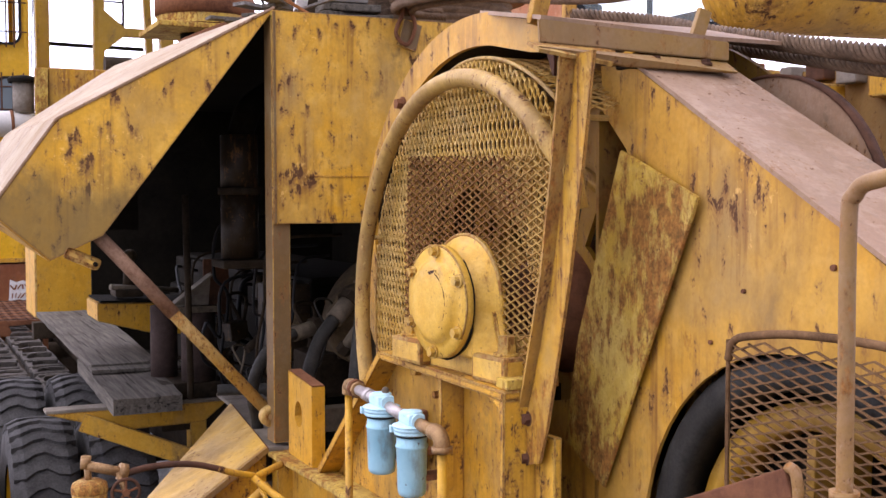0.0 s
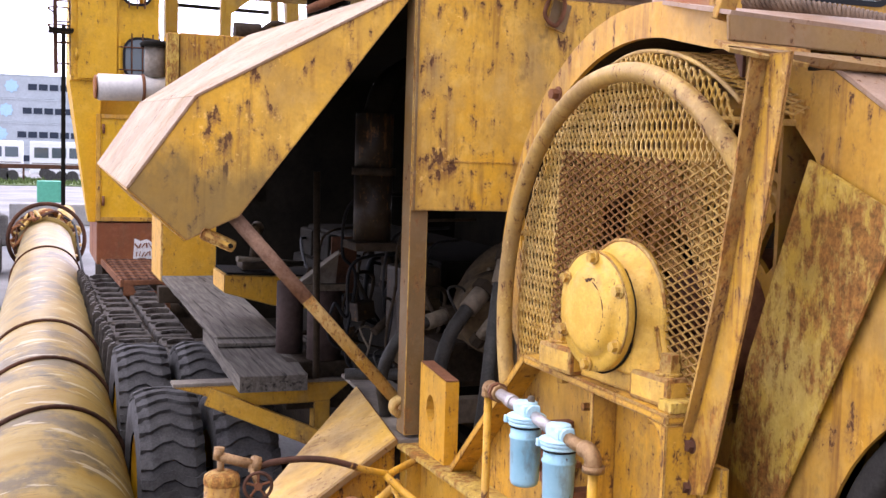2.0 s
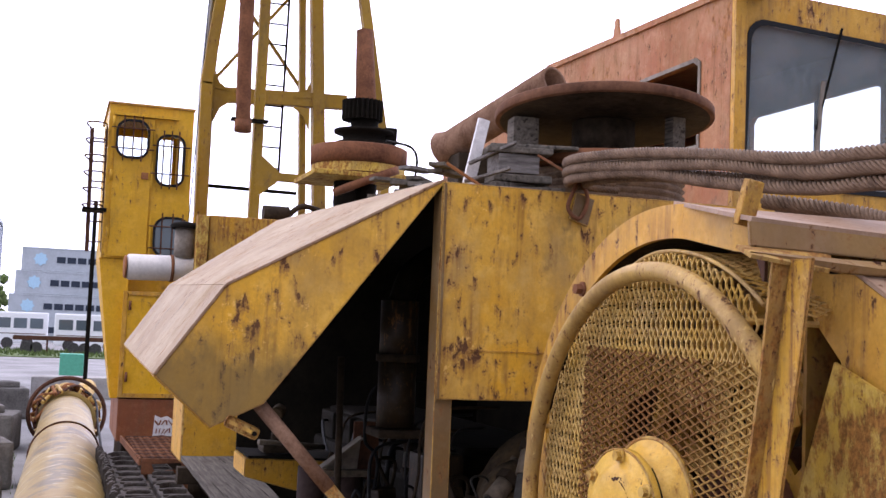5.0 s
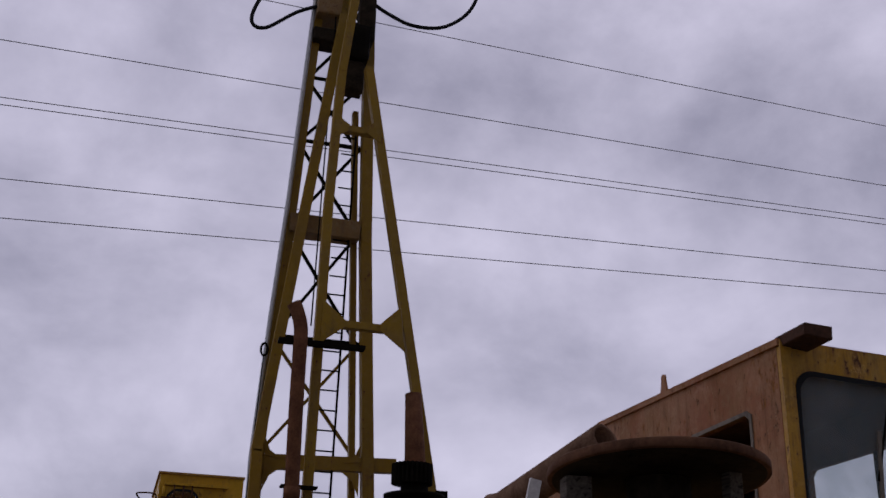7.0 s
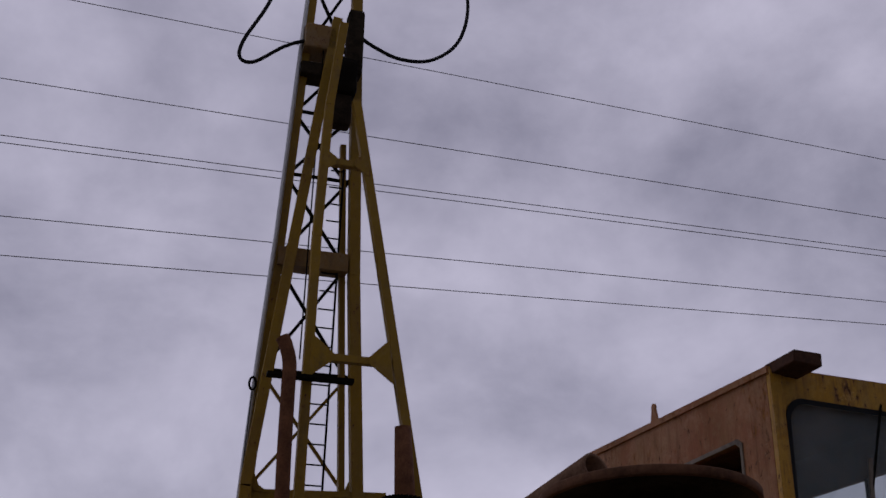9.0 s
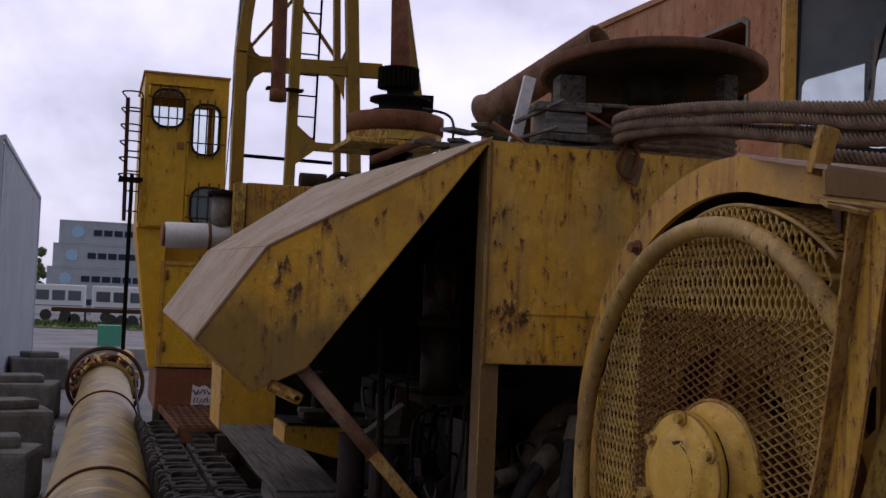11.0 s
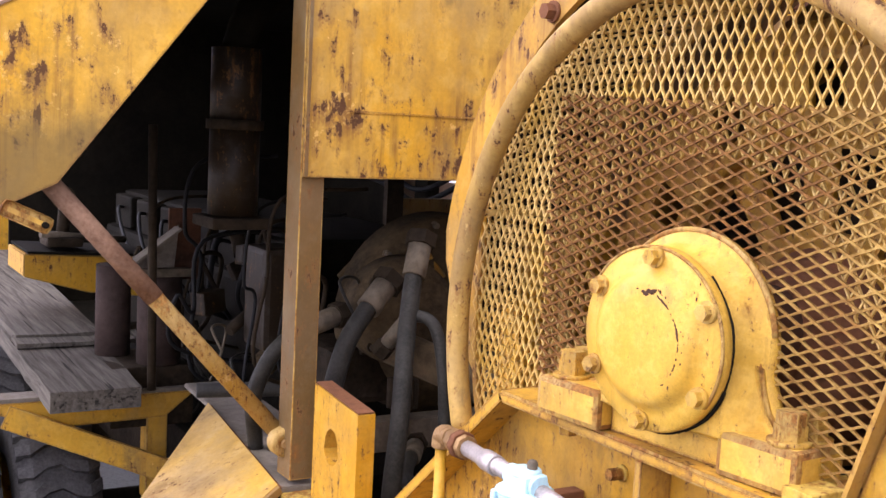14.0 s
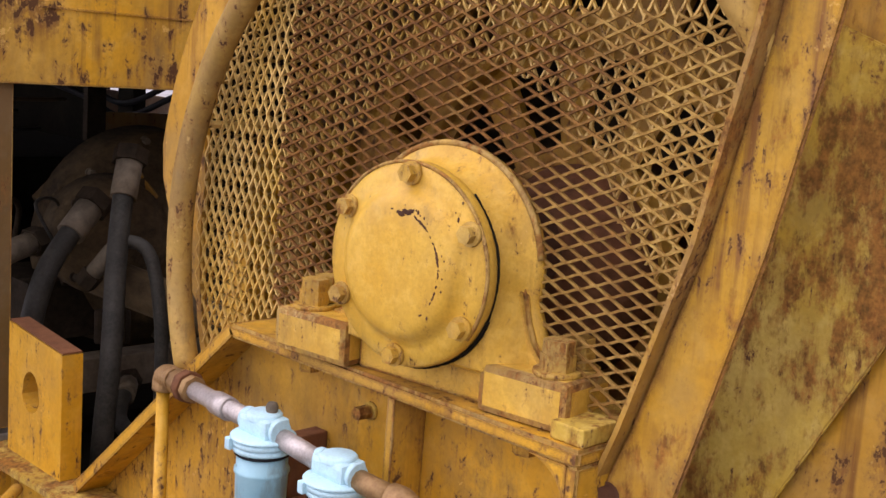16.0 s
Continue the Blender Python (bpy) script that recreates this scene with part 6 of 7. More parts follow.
part("outlet_elbow", hose(spline([(-0.02, -1.735, 1.94), (-0.016, -1.765, 1.938), (-0.013, -1.785, 1.92), (-0.012, -1.79, 1.885)], 6), 0.027, 12), M_BRASS, pp)
part("elbow_ring", rod((-0.012, -1.79, 1.90), (-0.012, -1.79, 1.88), 0.034, 14), M_BRASS, pp)
part("drop_pipe", rod((-0.012, -1.79, 1.89), (-0.012, -1.79, 0.8), 0.016, 12), M_YELLOW, pp)
part("bracket", box((0.03, -1.37, 1.72), (0.134, -1.33, 1.93), 0.004), M_RUST, pp)
part("wall_bolt", hexbolt((0.134, -1.50, 2.01), (-1, 0, 0), 0.014, 0.04), M_RUSTY, pp)
part("low_pipe", hose(spline([(-0.14, -0.50, 1.575), (-0.28, -0.645, 1.575), (-0.295, -0.68, 1.565), (-0.20, -0.80, 1.48), (-0.06, -1.0, 1.36)], 8), 0.015, 10), M_YELLOW, pp)
part("thin_pipe", rod((-0.27, -0.64, 1.52), (-0.17, -0.85, 1.28), 0.009, 8), M_YELLOW, pp)
part("thin_pipe", rod((-0.22, -0.68, 1.50), (-0.13, -0.90, 1.28), 0.008, 8), M_RUSTY, pp)
part("low_elbow", rod((-0.20, -0.52, 1.50), (-0.40, -0.56, 1.36), 0.020, 10), M_YELLOW, pp)
part("pipe_foot", box((-0.06, -1.85, 0.74), (0.14, -0.9, 0.80), 0.004), M_GREASE, pp)

# valve on a yellow canister
M_CASE = painted("rust_stained_canister_paint", (0.42, 0.22, 0.020), (0.36, 0.20, 0.05), rust=0.80, chip=1.2, streak=0.9, dirt=0.8, size=0.6)
vc = thing("valve_canister", (-0.94, -0.70, 0.4), "small yellow canister with a brass tap and round handle", "valve")
part("can", rod((-0.94, -0.70, 0.9), (-0.94, -0.70, 1.605), 0.064, 24), M_CASE, vc)
part("can_lid", lathe([(0, 0.065), (0.014, 0.067), (0.034, 0.062), (0.046, 0.04), (0.050, 0)], (-0.94, -0.70, 1.60), (0, 0, 1), 24), M_EDGE, vc)
part("neck", rod((-0.945, -0.70, 1.63), (-0.945, -0.70, 1.70), 0.013, 10), M_BRASS, vc)
part("tap_body", rod((-0.95, -0.70, 1.700), (-0.80, -0.70, 1.655), 0.019, 12), M_BRASS, vc)
part("tap_nose", rod((-0.955, -0.70, 1.69), (-0.95, -0.70, 1.735), 0.019, 10), M_BRASS, vc)
part("tap_collar", rod((-0.835, -0.70, 1.668), (-0.805, -0.70, 1.658), 0.032, 8), M_BRASS, vc)
hw = part("hand_wheel", hose([(-0.82 + 0.050 * math.cos(a), -0.765, 1.600 + 0.050 * math.sin(a)) for a in (2 * math.pi * k / 24 for k in range(24))], 0.0065, 8, closed=True), M_RUSTD, vc)
for k in range(5):
    a = 2 * math.pi * k / 5 + 0.3
    part("spoke", rod((-0.82, -0.765, 1.600), (-0.82 + 0.048 * math.cos(a), -0.765, 1.600 + 0.048 * math.sin(a)), 0.005, 6), M_RUST, hw)
part("wheel_hub", rod((-0.82, -0.752, 1.600), (-0.82, -0.775, 1.600), 0.014, 10), M_RUST, hw)
part("stem", rod((-0.82, -0.76, 1.600), (-0.84, -0.71, 1.665), 0.010, 8), M_BRASS, vc)
part("hose_line", hose(spline([(-0.80, -0.70, 1.655), (-0.74, -0.70, 1.668), (-0.64, -0.70, 1.672), (-0.54, -0.70, 1.660), (-0.44, -0.70, 1.630)], 8), 0.0125, 10), M_RUSTD, vc)
part("yellow_end", hose(spline([(-0.46, -0.70, 1.637), (-0.40, -0.69, 1.612), (-0.30, -0.66, 1.580)], 6), 0.0135, 10), M_YELLOW, vc)
part("bracket_arm", beam((-0.94, -0.70, 0.95), (0.1, -0.3, 1.0), 0.05, 0.06, 0.005), M_YELLOW, vc)
dm = thing("round_canister", (-0.41, -0.62, 0.8), "yellow dome-topped canister with a bent pipe on top", "canister")
part("dome", lathe([(0, 0.135), (0.5, 0.135), (0.54, 0.130), (0.585, 0.105), (0.61, 0.06), (0.618, 0)], (-0.40, -0.62, 0.8), (0, 0, 1), 32), M_SOFT, dm)
part("top_pipe", hose(spline([(-0.40, -0.62, 1.40), (-0.40, -0.62, 1.455), (-0.42, -0.62, 1.475), (-0.48, -0.62, 1.470)], 6), 0.013, 8), M_RUSTO, dm)
part("arm", beam((-0.40, -0.62, 0.85), (0.1, -0.35, 0.9), 0.05, 0.06, 0.005), M_YELLOW, dm)

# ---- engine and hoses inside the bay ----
# Brown paint darkened well below its own tone; bay shade is in the colour.
M_AIRBOX = painted("shade_darkened_brown_paint", (0.024, 0.014, 0.005), (0.018, 0.011, 0.005), rust=0.22, chip=0.2, streak=0.0, dirt=-0.3)
M_COLUMN = rusted("dusty_brown_iron", (0.024, 0.017, 0.010), (0.12, 0.082, 0.042), rough=0.85, bump=0.6, scale=1.6)
en = thing("diesel_engine", (1.1, 2.4, 1.26), "black oily diesel engine inside the open bay", "engine")
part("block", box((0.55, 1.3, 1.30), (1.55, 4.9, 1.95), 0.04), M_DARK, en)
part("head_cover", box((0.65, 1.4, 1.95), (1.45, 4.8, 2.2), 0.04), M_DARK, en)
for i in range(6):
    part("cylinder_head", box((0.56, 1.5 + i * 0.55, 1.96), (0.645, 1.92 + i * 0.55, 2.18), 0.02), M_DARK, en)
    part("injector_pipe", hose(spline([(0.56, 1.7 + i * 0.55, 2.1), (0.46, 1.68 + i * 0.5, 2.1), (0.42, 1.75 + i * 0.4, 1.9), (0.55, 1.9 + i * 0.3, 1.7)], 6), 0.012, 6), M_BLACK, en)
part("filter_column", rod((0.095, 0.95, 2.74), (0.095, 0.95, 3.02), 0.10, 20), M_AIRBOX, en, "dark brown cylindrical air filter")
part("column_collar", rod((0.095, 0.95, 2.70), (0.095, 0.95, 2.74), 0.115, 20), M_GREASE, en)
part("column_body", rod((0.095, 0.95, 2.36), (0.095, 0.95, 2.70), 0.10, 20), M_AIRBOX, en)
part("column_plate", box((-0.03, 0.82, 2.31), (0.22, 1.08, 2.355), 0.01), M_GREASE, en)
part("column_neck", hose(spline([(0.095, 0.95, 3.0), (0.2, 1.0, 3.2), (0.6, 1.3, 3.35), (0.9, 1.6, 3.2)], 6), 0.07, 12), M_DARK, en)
part("gearbox_bell", lathe([(0, 0.0), (0, 0.20), (0.02, 0.22), (0.05, 0.22), (0.06, 0.30), (0.09, 0.31), (0.12, 0.37), (0.15, 0.37), (0.18, 0.42), (0.34, 0.44), (0.36, 0.0)], (0.95, 0.50, 1.95), (0, 1, 0), 40), M_COLUMN, en)
for i in range(10):
    a = 2 * math.pi * i / 10 + 0.2
    part("bell_rib", beam((0.95 + 0.20 * math.cos(a), 0.545, 1.95 + 0.20 * math.sin(a)), (0.95 + 0.36 * math.cos(a), 0.615, 1.95 + 0.36 * math.sin(a)), 0.03, 0.05, 0.008), M_AIRBOX if i % 3 else M_WHEELY, en)
    part("bell_bolt", hexbolt((0.95 + 0.40 * math.cos(a + 0.3), 0.68, 1.95 + 0.40 * math.sin(a + 0.3)), (0, -1, 0), 0.014, 0.03), M_FITTING, en)
part("pump_cover", lathe([(0, 0.0), (0, 0.16), (0.05, 0.21), (0.16, 0.22), (0.17, 0.0)], (0.62, 0.40, 2.02), (0.2, 1, 0), 28), M_COLUMN, en)
for i in range(8):
    a = 2 * math.pi * i / 8
    part("cover_bolt", hexbolt((0.62 + 0.18 * math.cos(a), 0.45, 2.02 + 0.18 * math.sin(a)), (0, -1, 0), 0.014, 0.03), M_GREASE, en)
# Casing darkened from yellow, with the bay's shade put in its colour.
part("yellow_casing", box((0.40, 0.62, 1.62), (0.75, 1.0, 1.85), 0.03), M_GREASE, en)
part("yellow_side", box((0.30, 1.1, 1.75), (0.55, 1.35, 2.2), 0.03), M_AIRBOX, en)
part("shaft_tube", rod((0.5, 0.3, 1.93), (0.95, -0.35, 1.72), 0.07, 16), M_COLUMN, en, "brown rusty drive shaft tube")
part("low_rail", box((0.1, 0.35, 1.50), (1.4, 0.45, 1.62), 0.006), M_FITTING, en)
part("side_rail", rod((-0.05, 0.9, 1.66), (0.75, 0.7, 1.66), 0.03, 10), M_HOSE, en)
part("sump", box((0.6, 0.6, 1.26), (1.5, 4.6, 1.32), 0.01), M_DARK, en)
random.seed(21)
for i in range(9):
    x, y, z = random.uniform(0.10, 0.42), 0.7 + i * 0.2, random.uniform(2.0, 2.7)
    b_ = random.uniform(1.5, 1.9)
    w = random.uniform(-0.12, 0.12)
    part("small_hose", hose(spline([(0.62, y + 0.1, z), (x + 0.05, y, z - 0.04), (x, y + w * 0.4, z - 0.35), (x + w, y + w, (z + b_) / 2), (x + w * 0.5, y + 0.05, b_), (0.62, y + 0.2, b_ - 0.15)], 7), random.choice((0.008, 0.010, 0.016)), 7), random.choice((M_BLACK, M_GREASE)), en)


random.seed(33)
for i in range(26):
    y = random.uniform(0.35, 2.3)
    x = random.uniform(0.18, 0.62)
    z = random.uniform(1.45, 2.15)
    s = random.uniform(0.03, 0.08)
    mt = random.choice((M_GREASE, M_GREASE, M_COLUMN, M_AIRBOX, M_GREASE))
    if i % 3 == 0:
        part("fitting", rod((x, y, z), (x + random.uniform(-.15, .15), y + random.uniform(-.1, .15), z + random.uniform(-.15, .15)), s * 0.6, 12), mt, en)
    elif i % 3 == 1:
        part("bracket", box((-s, -s * 0.7, -s), (s, s * 0.7, s * 0.6), 0.012, None, pose(x, y, z, random.uniform(-25, 25), random.uniform(-25, 25), random.uniform(0, 90))), mt, en)
    else:
        e = random.uniform(0.08, 0.2)
        part("fuel_line", hose(spline([(x, y, z), (x - e * 0.4, y + e * 0.3, z + e), (x + e * 0.5, y + e, z + e * 0.8), (x + e * 0.2, y + e * 1.2, z - e), (x - e * 0.3, y + e * 0.6, z - e * 1.4)], 7), random.choice((0.006, 0.008, 0.012)), 7), random.choice((M_HOSE, M_GREASE, M_FITTING)), en)
part("stand_pipe", rod((-0.03, 1.6, 1.5), (-0.05, 1.6, 2.70), 0.020, 10), M_GREASE, en)


def big_hose(pts, r, label="thick dusty black rubber hydraulic hose"):
    t = thing("hydraulic_hose", pts[-1], label, "hose", "hydraulic hoses")
    part("tube", hose(spline(pts, 8), r, 12), M_HOSE, t)
    a, b_ = Vector(pts[0]), Vector(pts[1])
    d = (b_ - a).normalized()
    part("ferrule", rod(a - d * 0.05, a + d * 0.10, r * 1.3, 10), M_FITTING, t)
    part("nut", rod(a - d * 0.07, a - d * 0.02, r * 1.7, 6), M_GREASE, t)


big_hose([(0.45, 0.30, 2.14), (0.36, 0.26, 2.06), (0.27, 0.22, 1.95), (0.20, 0.18, 1.75), (0.18, 0.14, 1.5), (0.16, 0.12, 1.28)], 0.036)
big_hose([(0.52, 0.16, 2.30), (0.48, 0.12, 2.2), (0.43, 0.06, 2.0), (0.36, -0.05, 1.75), (0.30, -0.12, 1.5), (0.28, -0.14, 1.25)], 0.034)
big_hose([(0.42, 0.16, 1.98), (0.46, 0.10, 2.07), (0.52, 0.02, 2.05), (0.535, -0.04, 1.85), (0.52, -0.08, 1.6), (0.50, -0.10, 1.25)], 0.022, "thin bent dusty hydraulic hose")
big_hose([(0.30, 0.42, 2.02), (0.2, 0.38, 2.0), (0.06, 0.36, 1.92), (0.0, 0.4, 1.75), (0.05, 0.5, 1.55), (0.1, 0.55, 1.28)], 0.030)
big_hose([(0.62, 0.30, 1.52), (0.45, 0.05, 1.50), (0.40, -0.2, 1.48), (0.35, -0.5, 1.4), (0.3, -0.6, 1.24)], 0.028)

# battery tray, bracket and canister at the bay edge
bt = thing("battery_tray", (0.1, 3.3, 1.3), "yellow steel battery tray with loose dark parts", "tray")
part("tray", slab([(-0.345, 1.955), (0.34, 1.93), (0.34, 1.70), (0.0, 1.735), (-0.345, 1.83)], "y", 3.0, 3.5, 0.006), M_SOFT, bt)
part("leg", box((0.1, 3.1, 1.26), (0.2, 3.2, 1.72), 0.005), M_YELLOW, bt)
part("top_plate", sheet(((-0.33, 2.97, 1.975), (0.34, 2.97, 1.950), (0.34, 3.5, 1.950), (-0.33, 3.5, 1.975)), 0.014), M_DARK, bt, "dark oily top plate")
part("loose_part", box((-0.22, 3.02, 1.985), (-0.02, 3.25, 2.04), 0.02), M_GREASE, bt)
part("loose_rod", rod((-0.25, 3.05, 2.06), (0.25, 3.2, 2.01), 0.02, 8), M_FITTING, bt)
part("valve_body", rod((-0.12, 3.12, 2.03), (-0.10, 3.14, 2.24), 0.035, 12), M_GREASE, bt)
part("valve_knob", rod((-0.135, 3.10, 2.24), (-0.085, 3.18, 2.27), 0.05, 12), M_COLUMN, bt)
M_CANS = rusted("grimy_brown_canister", (0.028, 0.019, 0.016), (0.075, 0.050, 0.042), rough=0.8)
cn = thing("oil_canister", (0.12, 1.9, 1.3), "two brown oil canisters with a grey bracket", "canister")
part("can", rod((0.10, 1.95, 1.55), (0.10, 1.95, 1.98), 0.105, 18), M_CANS, cn)
part("can", rod((-0.06, 2.2, 1.55), (-0.06, 2.2, 2.0), 0.085, 18), M_CANS, cn)
part("bracket_flange", beam((-0.07, 1.90, 2.03), (0.17, 1.90, 2.21), 0.10, 0.012, 0.003), M_DUST, cn)
part("bracket_plate", box((-0.06, 1.84, 1.98), (0.22, 1.90, 2.02), 0.004), M_FITTING, cn)
part("bracket_web", slab([(-0.08, 1.99), (0.16, 2.0), (0.18, 2.22), (0.02, 2.1)], "y", 1.93, 1.94), M_DUST, cn)
part("back_plate", box((0.14, 1.96, 1.95), (0.30, 1.98, 2.30), 0.004), M_RUSTD, cn)
part("stand", box((-0.15, 1.85, 1.26), (0.25, 2.3, 1.55), 0.01), M_GREASE, cn)

# ---- reel, ropes and timber on the engine roof ----
RX, RY = 1.12, 0.68
M_REEL = rusted("dark_reel_rust", (0.055, 0.026, 0.015), (0.185, 0.088, 0.048))
rl = thing("cable_reel", (RX, RY, 3.548), "large rusty steel cable reel lying flat on timber blocks", "reel")
part("upper_flange", lathe([(0, 0.0), (0, 0.582), (0.006, 0.588), (0.046, 0.588), (0.052, 0.582), (0.052, 0)], (RX, RY, 4.032), (0.014, 0.085, 1), 72), M_REEL, rl)
# Disc added and core darkened; shade under the flange sits in their colour.
part("flange_underside", lathe([(-0.004, 0.0), (-0.004, 0.560), (0.0, 0.563)], (RX, RY, 4.032), (0.014, 0.085, 1), 72), M_GREASE, rl, "flange underside disc darkened for the shade below it")
part("lower_flange", lathe([(0, 0.0), (0, 0.52), (0.035, 0.52), (0.05, 0.50), (0.065, 0.3), (0.085, 0.2), (0.085, 0)], (RX, RY, 3.76), (0.0, 0, 1), 56), M_RUST, rl)
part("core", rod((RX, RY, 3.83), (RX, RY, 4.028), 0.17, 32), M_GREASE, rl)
part("rope_coil", lathe([(0, 0.30)] + [q for i in range(5) for q in ((i * .036 + .002, 0.42), (i * .036 + .018, 0.44), (i * .036 + .034, 0.42))] + [(0.19, 0.3)], (RX, RY, 3.565), (0, 0, 1), 56), M_ROPE, rl)


def timber(lo, hi, turn, label):
    c = Vector([(a + b) / 2 for a, b in zip(lo, hi)])
    b = box(Vector(lo) - c, Vector(hi) - c, 0.008, None, Matrix.Translation(c) @ Matrix.Rotation(radians(turn), 4, "Z"))
    return single("timber_block", b, M_TIMBER, label, "timber block", "timber blocks")


timber((0.38, 0.30, 3.655), (0.59, 0.50, 3.750), -4, "square light grey timber block under the reel")
for lo, hi, a, lb in (((0.28, 0.18, 3.548), (0.70, 0.40, 3.575), -22, "flat dark grey board under a timber block"), ((0.34, 0.33, 3.577), (0.66, 0.54, 3.612), 10, "thin dark grey timber packer"), ((0.36, 0.30, 3.614), (0.66, 0.48, 3.652), -6, "dark grey board under a timber block"), ((0.33, 0.28, 3.753), (0.66, 0.50, 3.784), -10, "split dark board between block and reel"), ((0.36, 0.30, 3.786), (0.80, 0.46, 3.806), -16, "thin grey board under the reel"), ((0.60, 0.66, 3.862), (0.74, 0.80, 4.016), -8, "small brown timber block against the reel flange"), ((1.38, 0.40, 3.835), (1.46, 0.48, 4.045), 5, "dark timber block under the far reel flange")):
    o = timber(lo, hi, a, lb)
    o.data.materials[0] = o.data.materials[1] = M_WOOD
for p, q in (((0.22, 0.36, 3.60), (0.40, 0.22, 3.665)), ((0.26, 0.42, 3.70), (0.44, 0.26, 3.80))):
    single("split_lath", beam(p, q, 0.03, 0.014, 0.002), M_TIMBER, "pale split wooden lath leaning on the timber blocks", "lath", "split laths")
random.seed(9)
for i in range(26):
    k = i // 2
    x, y = 0.46 + random.uniform(-.08, .08), 1.65 + random.uniform(-.25, .25)
    if i % 2:
        y += 0.5
        x += 0.06
    ln = random.uniform(0.10, 0.20)
    b = box((-ln, -.05, 0), (ln, .05, .022), .003, None, Matrix.Translation((x, y, 3.549 + 0.0235 * k)) @ Matrix.Rotation(random.uniform(-0.7, 0.7) + (1.2 if k % 2 else 0.1), 4, "Z"))
    o = single("timber_scrap", b, M_TIMBER, "grey split board scrap lying in a heap on the engine roof", "board", "board scraps")
    if i % 3:
        o.data.materials[0] = o.data.materials[1] = M_WOOD
wsb = box((-0.03, -0.012, 0), (0.03, 0.012, 0.34), 0.003, None, Matrix.Translation((0.27, 0.45, 3.60)) @ Matrix.Rotation(radians(12), 4, "Y"))
single("pale_lath", wsb, M_STRIP, "pale grey wooden lath leaning by the reel", "lath")
bk = thing("rope_clamp", (0.5, 0.05, 3.55), "twisted rusty wire clamp hanging over the panel edge", "clamp")
part("loop", hose(spline([(0.58, 0.0, 3.70), (0.64, -0.01, 3.6), (0.60, -0.012, 3.47), (0.66, -0.012, 3.42), (0.70, -0.01, 3.52), (0.64, 0.0, 3.64)], 8), 0.010, 8), M_RUST, bk)
part("strap", beam((0.50, 0.12, 3.72), (0.66, 0.0, 3.60), 0.05, 0.012, 0.003), M_RUST, bk)
part("small_strip", beam((0.12, 0.35, 3.68), (0.30, 0.28, 3.56), 0.05, 0.012, 0.003), M_RUSTO, bk)


def wire_rope(pts, r):
    fine_ = [Vector(p) for p in spline(pts, 60)]
    even, carry = [fine_[0]], 0.0
    for p, q in zip(fine_, fine_[1:]):
        ln = (q - p).length
        at_ = 0.011 - carry
        while at_ < ln:
            even.append(p + (q - p) * (at_ / ln))
            at_ += 0.011
        carry = (carry + ln) % 0.011
    verts, faces = [], []
    n, m, sr, sc = len(even), 8, 0.36 * r, 0.66 * r
    for k in range(6):
        side, run, prev = None, 0.0, None
        for i, p in enumerate(even):
            d = (even[min(i + 1, n - 1)] - even[max(i - 1, 0)]).normalized()
            side = axes_from(d)[1] if side is None else (side - d * side.dot(d)).normalized()
            up_ = side.cross(d)
            run += (p - even[i - 1]).length if i else 0.0
            a = math.pi * k / 3 - 46.0 * run
            c = p + sc * (math.cos(a) * side + math.sin(a) * up_)
            base = len(verts)
            for j in range(m):
                q = 2 * math.pi * j / m
                verts.append(c + sr * (math.cos(q) * side + math.sin(q) * up_))
            if prev is not None:
                faces += [(prev + j, prev + (j + 1) % m, base + (j + 1) % m, base + j) for j in range(m)]
            prev = base
    b = (verts, faces)
    return single("wire_rope", b, M_ROPE, "thick rusty twisted steel wire rope leading off the reel", "wire rope", "wire ropes")


for xx, za, zm, zb, r in ((0.50, 3.672, 3.553, 3.425, 0.023), (0.56, 3.650, 3.525, 3.400, 0.018), (0.50, 3.628, 3.500, 3.380, 0.022), (0.58, 3.606, 3.475, 3.362, 0.019), (0.51, 3.588, 3.448, 3.335, 0.023), (0.60, 3.580, 3.452, 3.352, 0.018)):
    wire_rope([(xx + .34, 0.16, za + .01), (xx + .12, 0.04, za), (xx + .03, -0.25, za - .012), (xx + .08, -0.7, za - .05 + random.uniform(-.012, .012)), (xx + .10, -1.25, zm + random.uniform(-.012, .012)), (xx + .12, -1.75, (zm + zb) / 2 - .02), (xx + .15, -2.25, zb), (xx + .35, -3.1, zb - .16), (xx + .55, -4.2, zb - .26)], r)

wp = thing("steel_pipe", (1.1, 2.2, 3.548), "open rusty steel pipe with a flared end lying behind the reel", "pipe", "loose pipes")
part("pipe", lathe([(0, 0.088), (0, 0.110), (1.06, 0.110), (1.08, 0.118), (1.13, 0.136), (1.135, 0.128), (1.08, 0.095), (1.0, 0.088), (0, 0.088)], (1.305, 1.75, 4.49), (-0.375, 1.0, -0.325), 32), M_SLEEVE, wp)
part("saddle", box((0.92, 2.45, 3.548), (1.14, 2.68, 4.10), 0.01), M_GREASE, wp)
part("saddle", box((1.14, 1.95, 3.548), (1.34, 2.12, 4.29), 0.01), M_GREASE, wp)
cn_ = thing("cap_nut", (1.15, 0.75, 4.06), "dusty grey steel cap nut lying on the reel flange", "nut")
part("nut", rod((1.13, 0.75, 4.08), (1.13, 0.75, 4.17), 0.062, 6), M_DUST, cn_)
part("dome", lathe([(0, 0.05), (0.03, 0.046), (0.05, 0.028), (0.056, 0)], (1.13, 0.75, 4.17), (0, 0, 1), 18), M_DUST, cn_)
wh = thing("winch_drum", (2.33, 10.9, 3.5), "brown flat winch drum with a ribbed dark motor on top", "winch")
